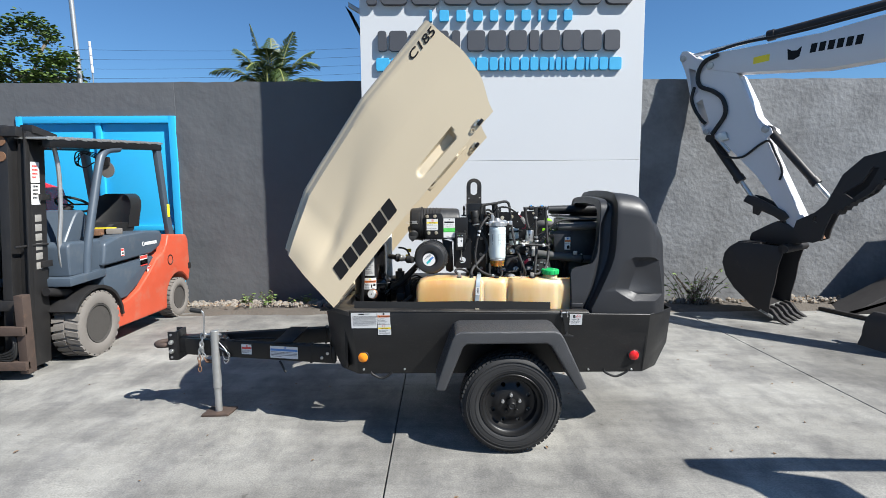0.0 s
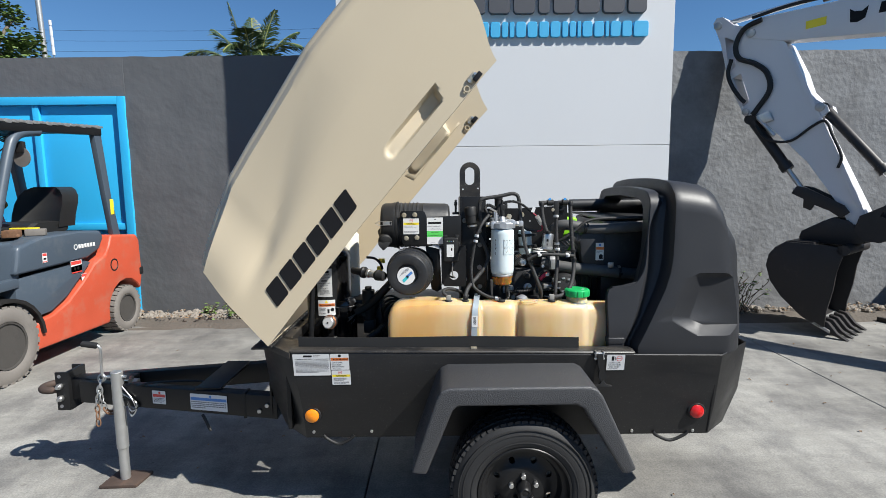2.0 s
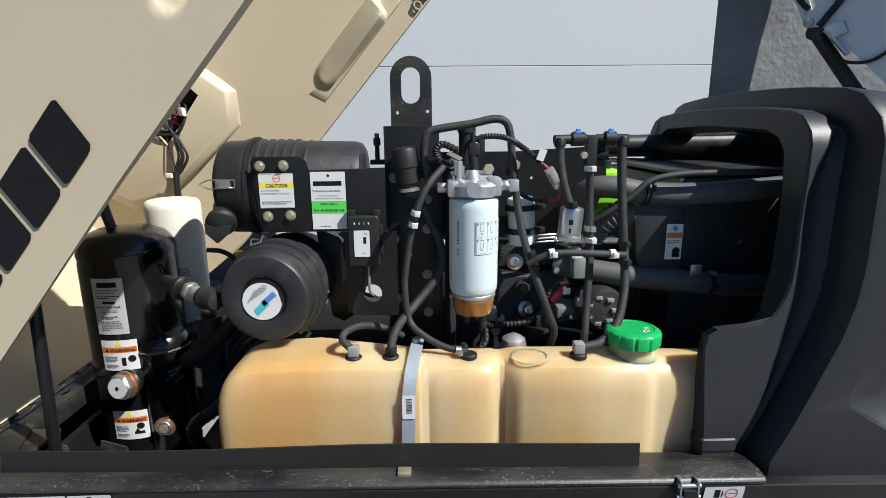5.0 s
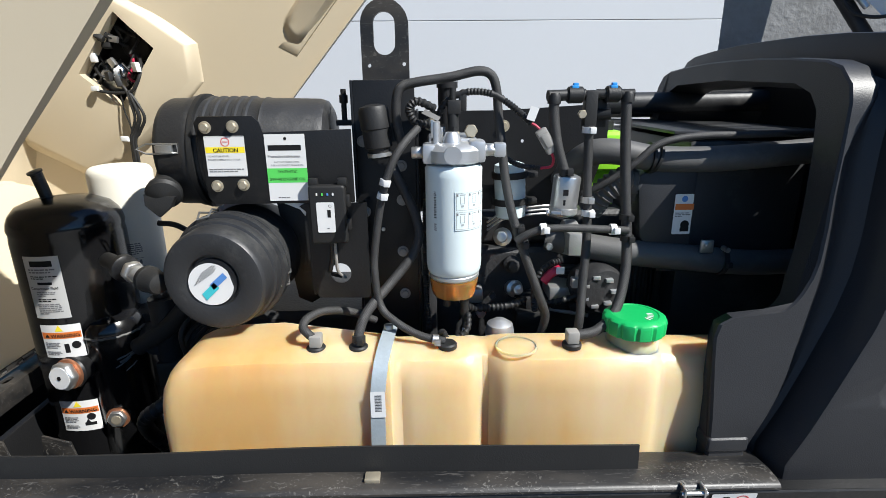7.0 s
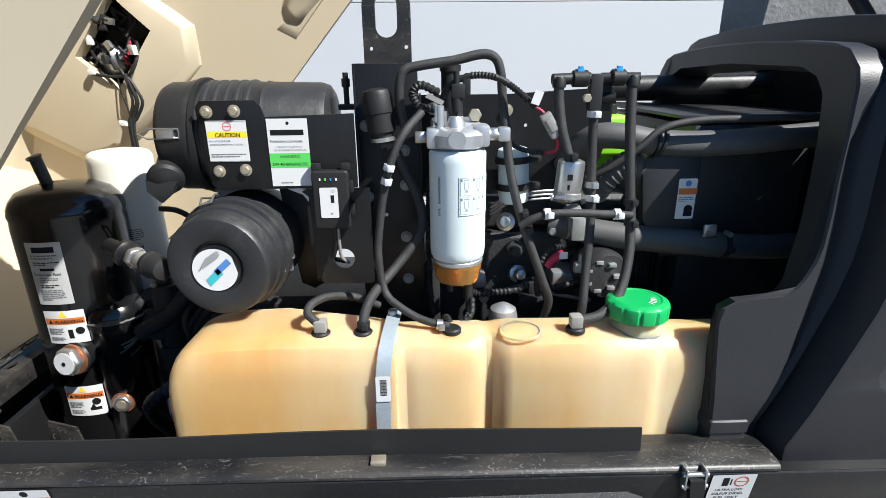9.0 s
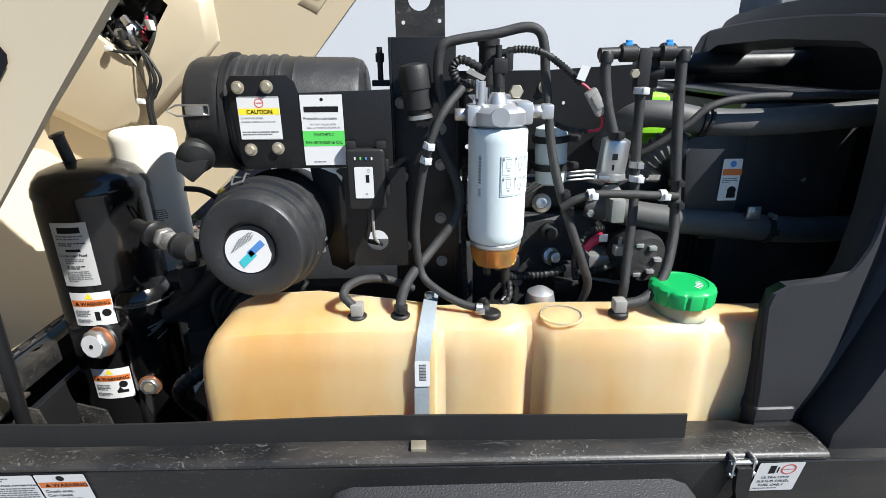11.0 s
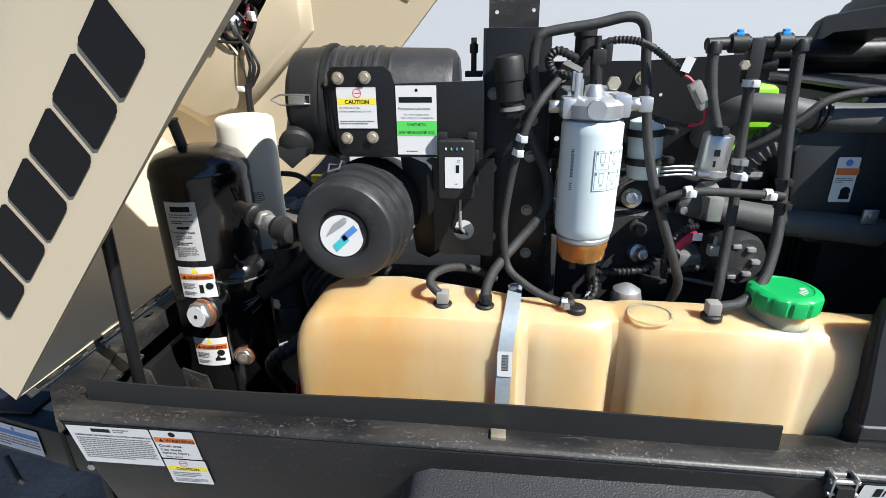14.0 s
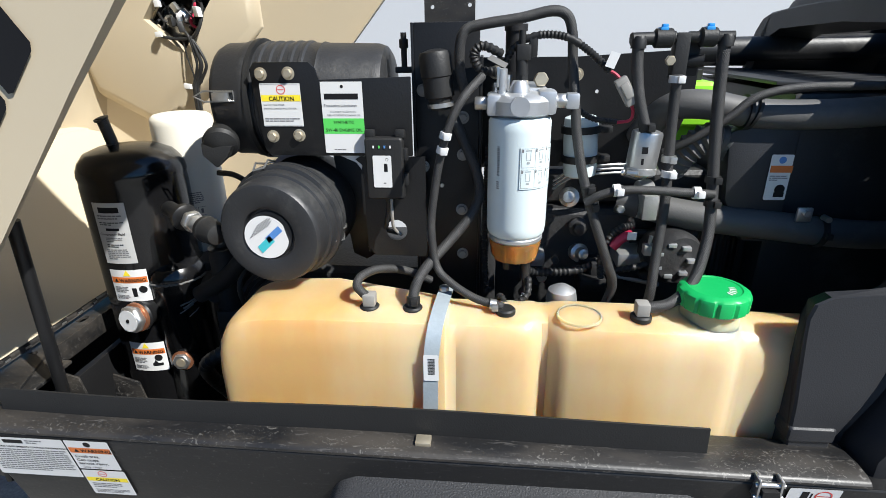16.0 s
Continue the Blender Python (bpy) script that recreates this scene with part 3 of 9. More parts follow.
rings = [plan(YC - panel_y(0.43), -0.64, 1.60, 0.135, 0.14, 0.43), plan(YC - panel_y(0.585), -0.725, 1.70, 0.215, 0.23, 0.585), plan(YC - panel_y(0.882), -0.74, 1.70, 0.20, 0.23, 0.882)]
rings[2] = [(x, y, z - 0.015 * (x + 0.3)) for x, y, z in rings[2]]
bm = loft(rings, caps=False)
bmesh.ops.solidify(bm, geom=bm.faces[:], thickness=0.006)
part("body", bevel(bm, 0.003, 1), PANEL, T, "black sheet-steel lower body")
part("floor_pan", box(-0.48, 1.44, PY + 0.12, 2 * YC - PY - 0.12, 0.44, 0.47, 0.002), BLACK, T)
# top rim: a worn folded rail with a rubber strip standing on it
part("rail", sagged(prism([(PY - 0.003, 0.8845), (PY + 0.012, 0.880), (PY + 0.012, 0.850), (PY + 0.10, 0.850), (PY + 0.10, 0.892), (PY + 0.040, 0.900), (PY + 0.014, 0.899), (PY + 0.002, 0.896), (PY - 0.003, 0.891)], "x", -0.545, 1.06, 0.003)), BLACK_WORN, T, "worn black rail with pale scratches")
part("rail", prism([(2 * YC - PY + 0.010, 0.830), (2 * YC - PY - 0.085, 0.830), (2 * YC - PY - 0.085, 0.876), (2 * YC - PY + 0.010, 0.872)], "x", -0.545, 1.3, 0.003), BLACK, T)
part("rail_corner", prism([(-0.545, PY - 0.010), (-0.545, PY + 0.10), (-0.60, PY + 0.25), (-0.75, PY + 0.25), (-0.75, PY + 0.195)], "z", 0.860, 0.890, 0.003), BLACK_WORN, T)
N1 = 40
prof = []
for i in range(N1 + 1):
    x = -0.515 + (0.81 + 0.515) * i / N1
    y = PY + 0.044 + 0.003 * math.sin(x * 7)
    z = 0.948 + 0.004 * math.sin((x - 0.1) * 4.2)
    prof.append([(x, y, 0.896), (x, y + 0.004, 0.896), (x, y + 0.008, z), (x, y + 0.004, z)])
part("weather_strip", sagged(loft(prof)), RUBBER, T, "black rubber weather strip")
part("rail_clip", sagged(box(0.298, 0.326, PY + 0.016, PY + 0.040, 0.898, 0.906, 0.002)), BRASS, T)
part("ledge", sagged(box(1.06, 1.47, PY + 0.006, PY + 0.12, 0.860, 0.874, 0.002)), BLACK, T)
part("front_bulkhead", box(-0.735, -0.725, YC - 0.32, YC + 0.32, 0.47, 0.885, 0.002), BLACK, T)
slots = [prism(rounded(-0.648, -0.628, y, y + 0.034, 0.010, 4), "z", 0.85, 0.90, 0.0) for y in (5.115, 5.285, 5.455, 5.625)]
part("hinge_plate", cut(box(-0.660, -0.612, 5.02, 5.80, 0.880, 0.887, 0.0), *slots), BLACK_WORN, T, "slotted black hinge plate with worn edges")
part("hinge_angle", prism([(-0.612, 0.887), (-0.606, 0.887), (-0.606, 0.835), (-0.612, 0.835)], "y", 5.02, 5.80, 0.001), BLACK_WORN, T)
part("hinge_leaf", prism([(-0.641, 0.900), (-0.646, 0.897), (-0.684, 0.941), (-0.679, 0.945)], "y", 4.93, 5.98, 0.001), BLACK_WORN, T, "black hinge leaf with scuffed edges")
part("hinge", rod((-0.652, 4.95, 0.905), (-0.652, 5.95, 0.905), 0.0075, 14), BLACK, T)
for k in range(17):
    part("knuckle", rod((-0.652, 4.98 + 0.056 * k, 0.905), (-0.652, 5.016 + 0.056 * k, 0.905), 0.0095, 14), BLACK_WORN, T)
for k in range(16):
    part("hinge_gap", box(-0.6435, -0.6415, 5.019 + 0.056 * k, 5.033 + 0.056 * k, 0.9035, 0.9075, 0.0), STEEL, T)
part("corner_gusset", cut(prism([(-0.76, 4.985), (-0.62, 4.985), (-0.545, 5.03), (-0.545, 5.095), (-0.60, 5.125), (-0.76, 5.135)], "z", 0.872, 0.880, 0.0), prism(rounded(-0.690, -0.660, 5.005, 5.045, 0.014, 4), "z", 0.85, 0.9, 0.0)), BLACK_WORN, T, "scratched black corner gusset")
part("front_angle", prism([(PY + 0.10, 0.876), (PY + 0.24, 0.876), (PY + 0.24, 0.884), (PY + 0.10, 0.884)], "x", -0.70, -0.53, 0.002), BLACK_WORN, T)
for k, (x, z0) in enumerate(((-0.53, 0.62), (-0.40, 0.60))):
    part("brace_plate", prism([(x - 0.08, z0), (x + 0.05, z0), (x + 0.01, z0 + 0.22), (x - 0.05, z0 + 0.24)], "y", 5.115 + 0.02 * k, 5.121 + 0.02 * k, 0.002), BLACK_WORN, T)
part("inner_wall", box(-0.595, -0.575, PY + 0.09, 2 * YC - PY - 0.09, 0.47, 0.80, 0.003), BLACK, T)

# screws, lamps, loops below the panel
for x, z in ((-0.465, 0.466), (-0.184, 0.466), (1.085, 0.452), (1.383, 0.450)):
    part("screw", hexagon((x, panel_y(z) - 0.001, z), (0, -1, 0), 0.008, 0.006), STEEL, T)
for x, m, nm in ((-0.466, AMBER_LENS, "amber reflector lamp"), (1.388, RED_LENS, "red reflector lamp")):
    lamp = part("marker_lamp", lathe((x, panel_y(0.557) + 0.006, 0.557), (0, -1, 0), [(0, 0.044), (0.010, 0.044), (0.014, 0.040), (0.014, 0.034)], 28), RUBBER, T, nm)
    part("lens", lathe((x, panel_y(0.557) - 0.006, 0.557), (0, -1, 0), [(0, 0.034), (0.006, 0.033), (0.013, 0.024), (0.016, 0.0)], 28), m, lamp)
part("panel_seam", prism([(panel_y(0.44) - 0.002, 0.44), (panel_y(0.44) + 0.002, 0.44), (panel_y(0.855) + 0.002, 0.855), (panel_y(0.855) - 0.002, 0.855)], "x", 1.455, 1.459, 0.0), RUBBER, T)
for x0, x1 in ((-0.42, -0.27), (1.19, 1.36)):
    part("cable_loop", hose([(x0, PY + 0.075, 0.445), (x0 + 0.02, PY + 0.075, 0.425), ((x0 + x1) / 2, PY + 0.075, 0.40), (x1 - 0.02, PY + 0.075, 0.425), (x1, PY + 0.075, 0.445)], 0.008), RUBBER, T)

# latch
la = part("strap_latch", join(box(0.872, 0.876, PY - 0.018, PY + 0.004, 0.842, 0.884, 0.001), box(0.908, 0.912, PY - 0.018, PY + 0.004, 0.842, 0.884, 0.001), box(0.872, 0.912, PY - 0.004, PY - 0.001, 0.842, 0.872, 0.001), rod((0.868, PY - 0.012, 0.872), (0.916, PY - 0.012, 0.872), 0.0045, 12), rod((0.868, PY - 0.014, 0.848), (0.916, PY - 0.014, 0.848), 0.004, 12)), STEEL, T, "rubber strap latch with a T handle")
part("strap", loft([[(x - w, PY - 0.010 + 0.10 * (0.86 - z), z), (x + w, PY - 0.010 + 0.10 * (0.86 - z), z), (x + w, PY - 0.022 + 0.10 * (0.86 - z), z), (x - w, PY - 0.022 + 0.10 * (0.86 - z), z)] for x, w, z in ((0.892, 0.013, 0.866), (0.894, 0.014, 0.852), (0.900, 0.013, 0.81), (0.905, 0.011, 0.79), (0.907, 0.016, 0.775), (0.910, 0.016, 0.755), (0.914, 0.010, 0.735))]), RUBBER, la)
part("handle", bevel(prism([(0.872, 0.718), (0.897, 0.722), (0.912, 0.745), (0.927, 0.722), (0.957, 0.714), (0.957, 0.705), (0.872, 0.706)], "y", PY - 0.012, PY + 0.004, 0.0), 0.003), RUBBER, la)

# labels on the side panel
S = PY - 0.004
PD = (0, 0.18, -1)              # down along the leaning panel
decal(T, "noise_label", (-0.532, S, 0.8815), RT, PD, 0.172, 0.112, [
    ("bar", 0.05, 0.006, 0.040, 0.010, INK), ("lines", 0.096, 0.006, 0.035, 0.012, 2, GREY_INK), ("words", 0.010, 0.028, 0.0062, "COMPRESSOR NOISE EMISSION CONTROL INFORMATION", INK, 0.02),
    ("lines", 0.010, 0.033, 0.156, 0.066, 11, GREY_INK)], label="white noise emission label")
decal(T, "crush_warning_label", (-0.357, S, 0.8815), RT, PD, 0.086, 0.083, [
    ("disc", 0.043, 0.010, 0.007, INK), ("bar", 0.002, 0.020, 0.082, 0.015, ORANGE_INK), ("words", 0.024, 0.0325, 0.0125, "WARNING", INK, 0.025), ("tri", 0.016, 0.029, 0.006, INK),
    ("words", 0.006, 0.048, 0.0105, "Crush area.", INK, 0.01), ("words", 0.006, 0.059, 0.0105, "Can cause", INK, 0.01), ("words", 0.006, 0.069, 0.0105, "serious injury.", INK, 0.01), ("words", 0.010, 0.080, 0.0098, "Stay clear", GREY_INK, 0.0)], label="white and orange crush warning label")
decal(T, "weld_caution_label", (-0.356, S + 0.0145, 0.797), RT, PD, 0.088, 0.076, [
    ("ring", 0.040, 0.011, 0.009, RED_INK), ("bar", 0.034, 0.010, 0.012, 0.002, RED_INK), ("bar", 0.002, 0.022, 0.084, 0.012, YELLOW_INK), ("words", 0.020, 0.0325, 0.0108, "CAUTION", INK, 0.03),
    ("lines", 0.008, 0.040, 0.06, 0.016, 3, GREY_INK), ("lines", 0.008, 0.060, 0.07, 0.012, 3, GREY_INK)], label="white and yellow caution label")
decal(T, "fuel_label", (0.931, S, 0.862), RT, PD, 0.084, 0.080, [
    ("bar", 0.022, 0.008, 0.012, 0.022, INK), ("bar", 0.037, 0.012, 0.003, 0.016, INK), ("ring", 0.058, 0.019, 0.014, RED_INK), ("bar", 0.048, 0.018, 0.020, 0.002, RED_INK),
    ("words", 0.013, 0.044, 0.0092, "ULTRA LOW", INK, 0.008), ("words", 0.008, 0.055, 0.0092, "SULFUR DIESEL", INK, 0.008), ("words", 0.014, 0.066, 0.0092, "FUEL ONLY", INK, 0.008), ("lines", 0.006, 0.071, 0.072, 0.005, 1, GREY_INK)], label="white fuel label beside the latch")

# ---- fuel tank ----
def tank_ring(x, top, front, back, cham=0.062):
    return [(x, front, 0.5), (x, front, top - cham - 0.012), (x, front + 0.006, top - cham * 0.62), (x, front + cham * 0.30, top - cham * 0.22), (x, front + cham * 0.62, top - cham * 0.05), (x, front + cham, top), (x, back - 0.035, top - 0.003), (x, back - 0.012, top - 0.010), (x, back, top - 0.04), (x, back, 0.5)]


rings = []
for x, dy, dt in ((-0.102, 0.040, -0.085), (-0.100, 0.018, -0.066), (-0.094, 0.006, -0.048), (-0.084, 0.001, -0.031), (-0.070, 0, -0.017), (-0.050, 0, -0.007), (-0.030, 0, -0.001), (0.01, 0, 0.003), (0.1, 0, 0.006), (0.345, 0, 0.004), (0.352, 0.008, 0), (0.365, 0.012, 0), (0.376, 0.008, 0), (0.39, 0.006, 0), (0.49, 0.006, 0), (0.51, 0.015, 0), (0.524, 0.03, -0.003), (0.536, 0.03, -0.003), (0.552, 0.010, 0.0), (0.575, 0.0, 0.002), (0.7, 0, 0), (0.838, 0, -0.001), (0.860, 0.004, -0.004), (0.873, 0.013, -0.007), (0.884, 0.014, -0.009), (0.98, 0.012, -0.011), (1.06, 0.03, -0.012)):
    back = 5.20 if x < 0.15 else 5.13
    rings.append(tank_ring(x, 1.084 + dt, 4.992 + dy, back))
neck = lathe((0.832, 5.068, 1.066), (0, 0, 1), [(0, 0.052), (0.018, 0.051), (0.030, 0.048), (0.045, 0.046)], 40)
mark = lathe((0.592, 5.046, 1.0815), (0, 0, 1), [(0.0, 0.042), (0.0042, 0.041), (0.0050, 0.0395), (0.0042, 0.038), (0.0, 0.037)], 36, True)
tank = part("fuel_tank", join(loft(rings), neck, mark), TANK, T, "yellowed plastic fuel tank")
n = 72
rings = []
for h, r0, k in ((0, 0.057, 1), (0.003, 0.061, 1), (0.023, 0.062, 1), (0.028, 0.060, 0.9), (0.031, 0.055, 0.0), (0.033, 0.046, 0), (0.0317, 0.044, 0), (0.0317, 0.0, 0)):
    rings.append([(0.832 + math.cos(a) * r, 5.065 + math.sin(a) * r, 1.104 + h * 1.12) for a in (2 * math.pi * i / n for i in range(n)) for r in [max(1e-4, r0 * (1 - k * 0.055 * (1 if math.cos(12 * a) < -0.55 else 0)))]])
cap = part("filler_cap", loft(rings), GREEN, tank, "bright green ribbed filler cap")
bm = bmesh.new()
for k in range(5):
    a, r = radians(-60 + 16 * k), 0.026
    o, d, w = Vector((0.834 + r * math.cos(a), 5.060 + r * math.sin(a), 1.1402)), Vector((math.cos(a), math.sin(a), 0)) * 0.006, Vector((-math.sin(a), math.cos(a), 0)) * 0.0016
    bm.faces.new([bm.verts.new(q) for q in (o - d - w, o + d - w, o + d + w, o - d + w)])
part("print", bm, WHITE, cap, smooth=False, kind="stuff")
strap_path = [(0.318, 4.978, 0.86), (0.320, 4.984, 1.01), (0.322, 4.985, 1.030), (0.325, 4.992, 1.056), (0.328, 5.004, 1.075), (0.332, 5.022, 1.089), (0.335, 5.045, 1.096), (0.339, 5.09, 1.099), (0.341, 5.12, 1.098)]
rings = []
for x, y, z in strap_path:
    rings.append([(x - 0.014, y, z), (x + 0.014, y, z), (x + 0.014, y - 0.002, z + 0.003), (x - 0.014, y - 0.002, z + 0.003)])
strap = part("tank_strap", loft(rings), ZINC, T, "galvanised tank strap")
part("bolt", hexagon((0.337, 5.095, 1.102), (0, 0.1, 1), 0.010, 0.011), GALV, strap)
decal(T, "barcode_label", (0.307, 4.979, 1.030), RT, DN, 0.028, 0.056, [("bar", 0.008 + 0.0, 0.008 + 0.0022 * k, 0.013, 0.0011 if k % 3 else 0.0016, INK) for k in range(16)] + [("lines", 0.023, 0.012, 0.003, 0.04, 8, GREY_INK)], label="white barcode label")


def grommet(x, y, z):
    return part("grommet", lathe((x, y, z), (0, 0, 1), [(0, 0.019), (0.008, 0.019), (0.011, 0.016), (0.011, 0.009)], 20), RUBBER, T)


for x, y in ((0.197, 5.050), (0.280, 5.050), (0.456, 5.052), (0.702, 5.042)):
    grommet(x, y, 1.081)

# ---- canopy ----
def lerp2(a, b, t):
    return (a[0] + (b[0] - a[0]) * t, a[1] + (b[1] - a[1]) * t)


def along(pts, s):
    ls = [math.dist(a, b) for a, b in zip(pts, pts[1:])]
    d = s * sum(ls)
    for (a, b), l in zip(zip(pts, pts[1:]), ls):
        if d <= l + 1e-9:
            return lerp2(a, b, d / l)
        d -= l
    return pts[-1]


def smooth(a, b, x):
    t = min(1, max(0, (x - a) / (b - a)))
    return t * t * (3 - 2 * t)


ROOF = [(-0.975, 1.285), (-0.945, 1.38), (-0.90, 1.52), (-0.845, 1.68), (-0.75, 1.83), (-0.44, 2.28), (0.0, 2.786)]
LOW = [(-0.650, 0.912), (-0.178, 1.500), (0.333, 2.100), (0.415, 2.190)]
NS = 60
HN = 4.905                     # outermost plane of the near side


def canopy_point(s, k):
    """s along from the hinge end to the open end, k from the lower edge to the roof's edge."""
    r, l = along(ROOF, s), along(LOW, s)
    p = lerp2(l, r, k)
    out = smooth(0.0, 0.35, k) * (1 - smooth(0.50, 1.0, k)) * smooth(0.80, 1.0, s) * 0.062
    p = (p[0] + out * 0.78, p[1] + out * 0.62)
    flare = 0.012 * smooth(0.35, 0.9, s) * (1 - smooth(0.1, 0.9, k))
    dip = smooth(0.35, 0.47 + 0.40 * smooth(0.15, 0.6, s), k) * smooth(0.03, 0.22, s) * (1 - 0.85 * smooth(0.28, 0.75, s)) * 0.042 - flare
    # the grip: a long pressed pocket near the open end
    g = pocket(s, k)
    depth = 0.010 + 0.052 * smooth(0.58, 0.84, s)
    y = HN + dip + 0.055 * smooth(0.5, 1.05, k) + 0.05 * smooth(0.93, 1.0, k) + g * depth
    return p, y


G0, G1, GA, GB = 0.610, 0.822, 0.092, 0.205


def pocket(s, k):
    """One inside the grip's rounded outline, nought outside it, with steep walls."""
    r = (GB - GA) / 2
    d = abs(k - (GA + GB) / 2)
    e = s - G0
    e0 = 0.032
    if e < e0:
        d = math.hypot(d, (e0 - e) * r / e0) if e > 0 else 1
    return (1 - smooth(r - 0.022, r, d)) * (1 - smooth(G1 - 0.012, G1, s + (k - GA) * -0.10))


KS = [0, 0.03, 0.06] + [0.085 + 0.006 * i for i in range(6)] + [0.122 + 0.0058 * i for i in range(17)] + [0.24, 0.27, 0.30, 0.34, 0.38, 0.42, 0.46, 0.50, 0.54, 0.58, 0.62, 0.66, 0.70, 0.75, 0.80, 0.85, 0.89, 0.93, 0.955, 0.975, 0.99, 1.0]
SS = [i / NS for i in range(36)] + [0.59 + 0.0065 * i for i in range(7)] + [0.65 + i * 0.02 for i in range(7)] + [0.785 + 0.006 * i for i in range(10)] + [0.85 + 0.15 * i / 9 for i in range(10)]
LAMP_S, LAMP_K = (0.2805, 0.4075), (0.535, 0.735)     # opening of the far flank's lamp
SS += list(LAMP_S)
KS += list(LAMP_K)
SS.sort()
KS.sort()
sections = []
for s in SS:
    near = []
    for k in KS:
        (x, z), y = canopy_point(s, k)
        near.append((x, y, z))
    (x, z), y = canopy_point(s, 1.0)
    r0, r1 = along(ROOF, max(0, s - 0.02)), along(ROOF, min(1, s + 0.02))
    nn = Vector((-(r1[1] - r0[1]), 0, r1[0] - r0[0])).normalized()
    crown = []
    for dy, h in ((0.02, 0.016), (0.05, 0.03), (0.10, 0.036), (0.24, 0.042), (YC - y, 0.045)):
        crown.append((x + nn.x * h, y + dy, z + nn.z * h))
    half = near + crown
    sections.append(half + [(a, 2 * YC - b, c) for a, b, c in half[:-1]][::-1])
bm = loft(sections, closed=False)
bm.verts.ensure_lookup_table()
n = len(sections[0])
front = bm.verts[:n]
for a in range(n // 2):
    q = (front[a], front[a + 1], front[n - 2 - a], front[n - 1 - a])
    q = tuple(dict.fromkeys(q))
    if len(q) > 2:
        bm.faces.new(q)
# the lamp's opening in the far flank
i0, i1, k0, k1 = SS.index(LAMP_S[0]), SS.index(LAMP_S[1]), KS.index(LAMP_K[0]), KS.index(LAMP_K[1])
hole = {bm.verts[i * n + n - 1 - k] for i in range(i0, i1 + 1) for k in range(k0, k1 + 1)}
bmesh.ops.delete(bm, geom=[f for f in bm.faces if all(v in hole for v in f.verts)], context="FACES_ONLY")
bmesh.ops.delete(bm, geom=[e for e in bm.edges if not e.link_faces], context="EDGES")
bmesh.ops.delete(bm, geom=[v for v in bm.verts if not v.link_faces], context="VERTS")
bmesh.ops.recalc_face_normals(bm, faces=bm.faces)
bmesh.ops.solidify(bm, geom=bm.faces[:], thickness=0.006)
canopy = part("canopy", bm, TAN, T, "raised tan steel canopy")


def on_canopy(s, k, lift=0.0):
    (x, z), y = canopy_point(s, k)
    return Vector((x, y - lift, z))


# folded lower flanges
def up_of(d):
    return Vector((-LD.z, 0, LD.x)) * d


LD = Vector((LOW[-1][0] - LOW[0][0], 0, LOW[-1][1] - LOW[0][1])).normalized()
LL = math.dist(LOW[0], LOW[-1])
for yy, d in ((HN, 1), (2 * YC - HN, -1)):
    rr = []
    for s in (0.02, 0.15, 0.25, 0.35, 0.45, 0.55, 0.65, 0.75, 0.85, 0.93):
        l = along(LOW, s)
        fy = canopy_point(s, 0.0)[1]
        b = Vector((l[0], fy if d > 0 else 2 * YC - fy, l[1]))
        nrm = Vector((-LD.z, 0, LD.x))
        w = 0.009 + 0.021 * smooth(0.3, 0.7, s)
        rr.append([b + Vector((0, 0.002 * d, 0)), b + Vector((0, w * d, 0)), b + Vector((0, w * d, 0)) + nrm * 0.004, b + Vector((0, 0.002 * d, 0)) + nrm * 0.004])
    part("flange", loft(rr), TAN, canopy)
# name shapes and type mark on the near flank
up = Vector((-LD.z, 0, LD.x))
base = Vector((-0.600, HN - 0.002, 1.094))
name_len, name_h = 0.615, 0.094
for i in range(6):
    a, w = name_len * (i + 0.06) / 6.02, name_len * 0.145
    pts = [(a + w * fx + name_h * fy * 0.33, name_h * fy) for fx, fy in ((0, 0), (1, 0), (1, 1), (0, 1))]
    ring = []
    for j, (px, py) in enumerate(pts):
        for q in (pts[j - 1], pts[(j + 1) % 4]):
            f = 0.06 if abs(q[1] - py) > 0.01 else 0.09
            ring.append((px + (q[0] - px) * f, py + (q[1] - py) * f))
    bm = bmesh.new()
    vs = []
    for x, y in ring:
        p = base + LD * x + up * y
        s = (p - Vector((LOW[0][0], p.y, LOW[0][1]))).dot(LD) / LL
        p.y = canopy_point(s, 0.12 + 0.1 * y / name_h)[1] - 0.0035
        vs.append(bm.verts.new(p))
    bm.faces.new(vs)
    part("name_shape", bm, INK, canopy, "slanted black name shape", smooth=False)
bm = lettering("C185", 0.105, 0.02, 0.15)
xs, zs = [q.co.x for q in bm.verts], [q.co.y for q in bm.verts]
for q in bm.verts:
    # the mark lies along the roof's edge
    u, v = (q.co.x - min(xs)) / (max(xs) - min(xs)), (q.co.y - min(zs)) / (max(zs) - min(zs))
    q.co = on_canopy(0.862 + 0.130 * u, 0.862 + 0.076 * v, 0.004)
part("type_mark", bm, INK, canopy, "black painted type mark", smooth=False)
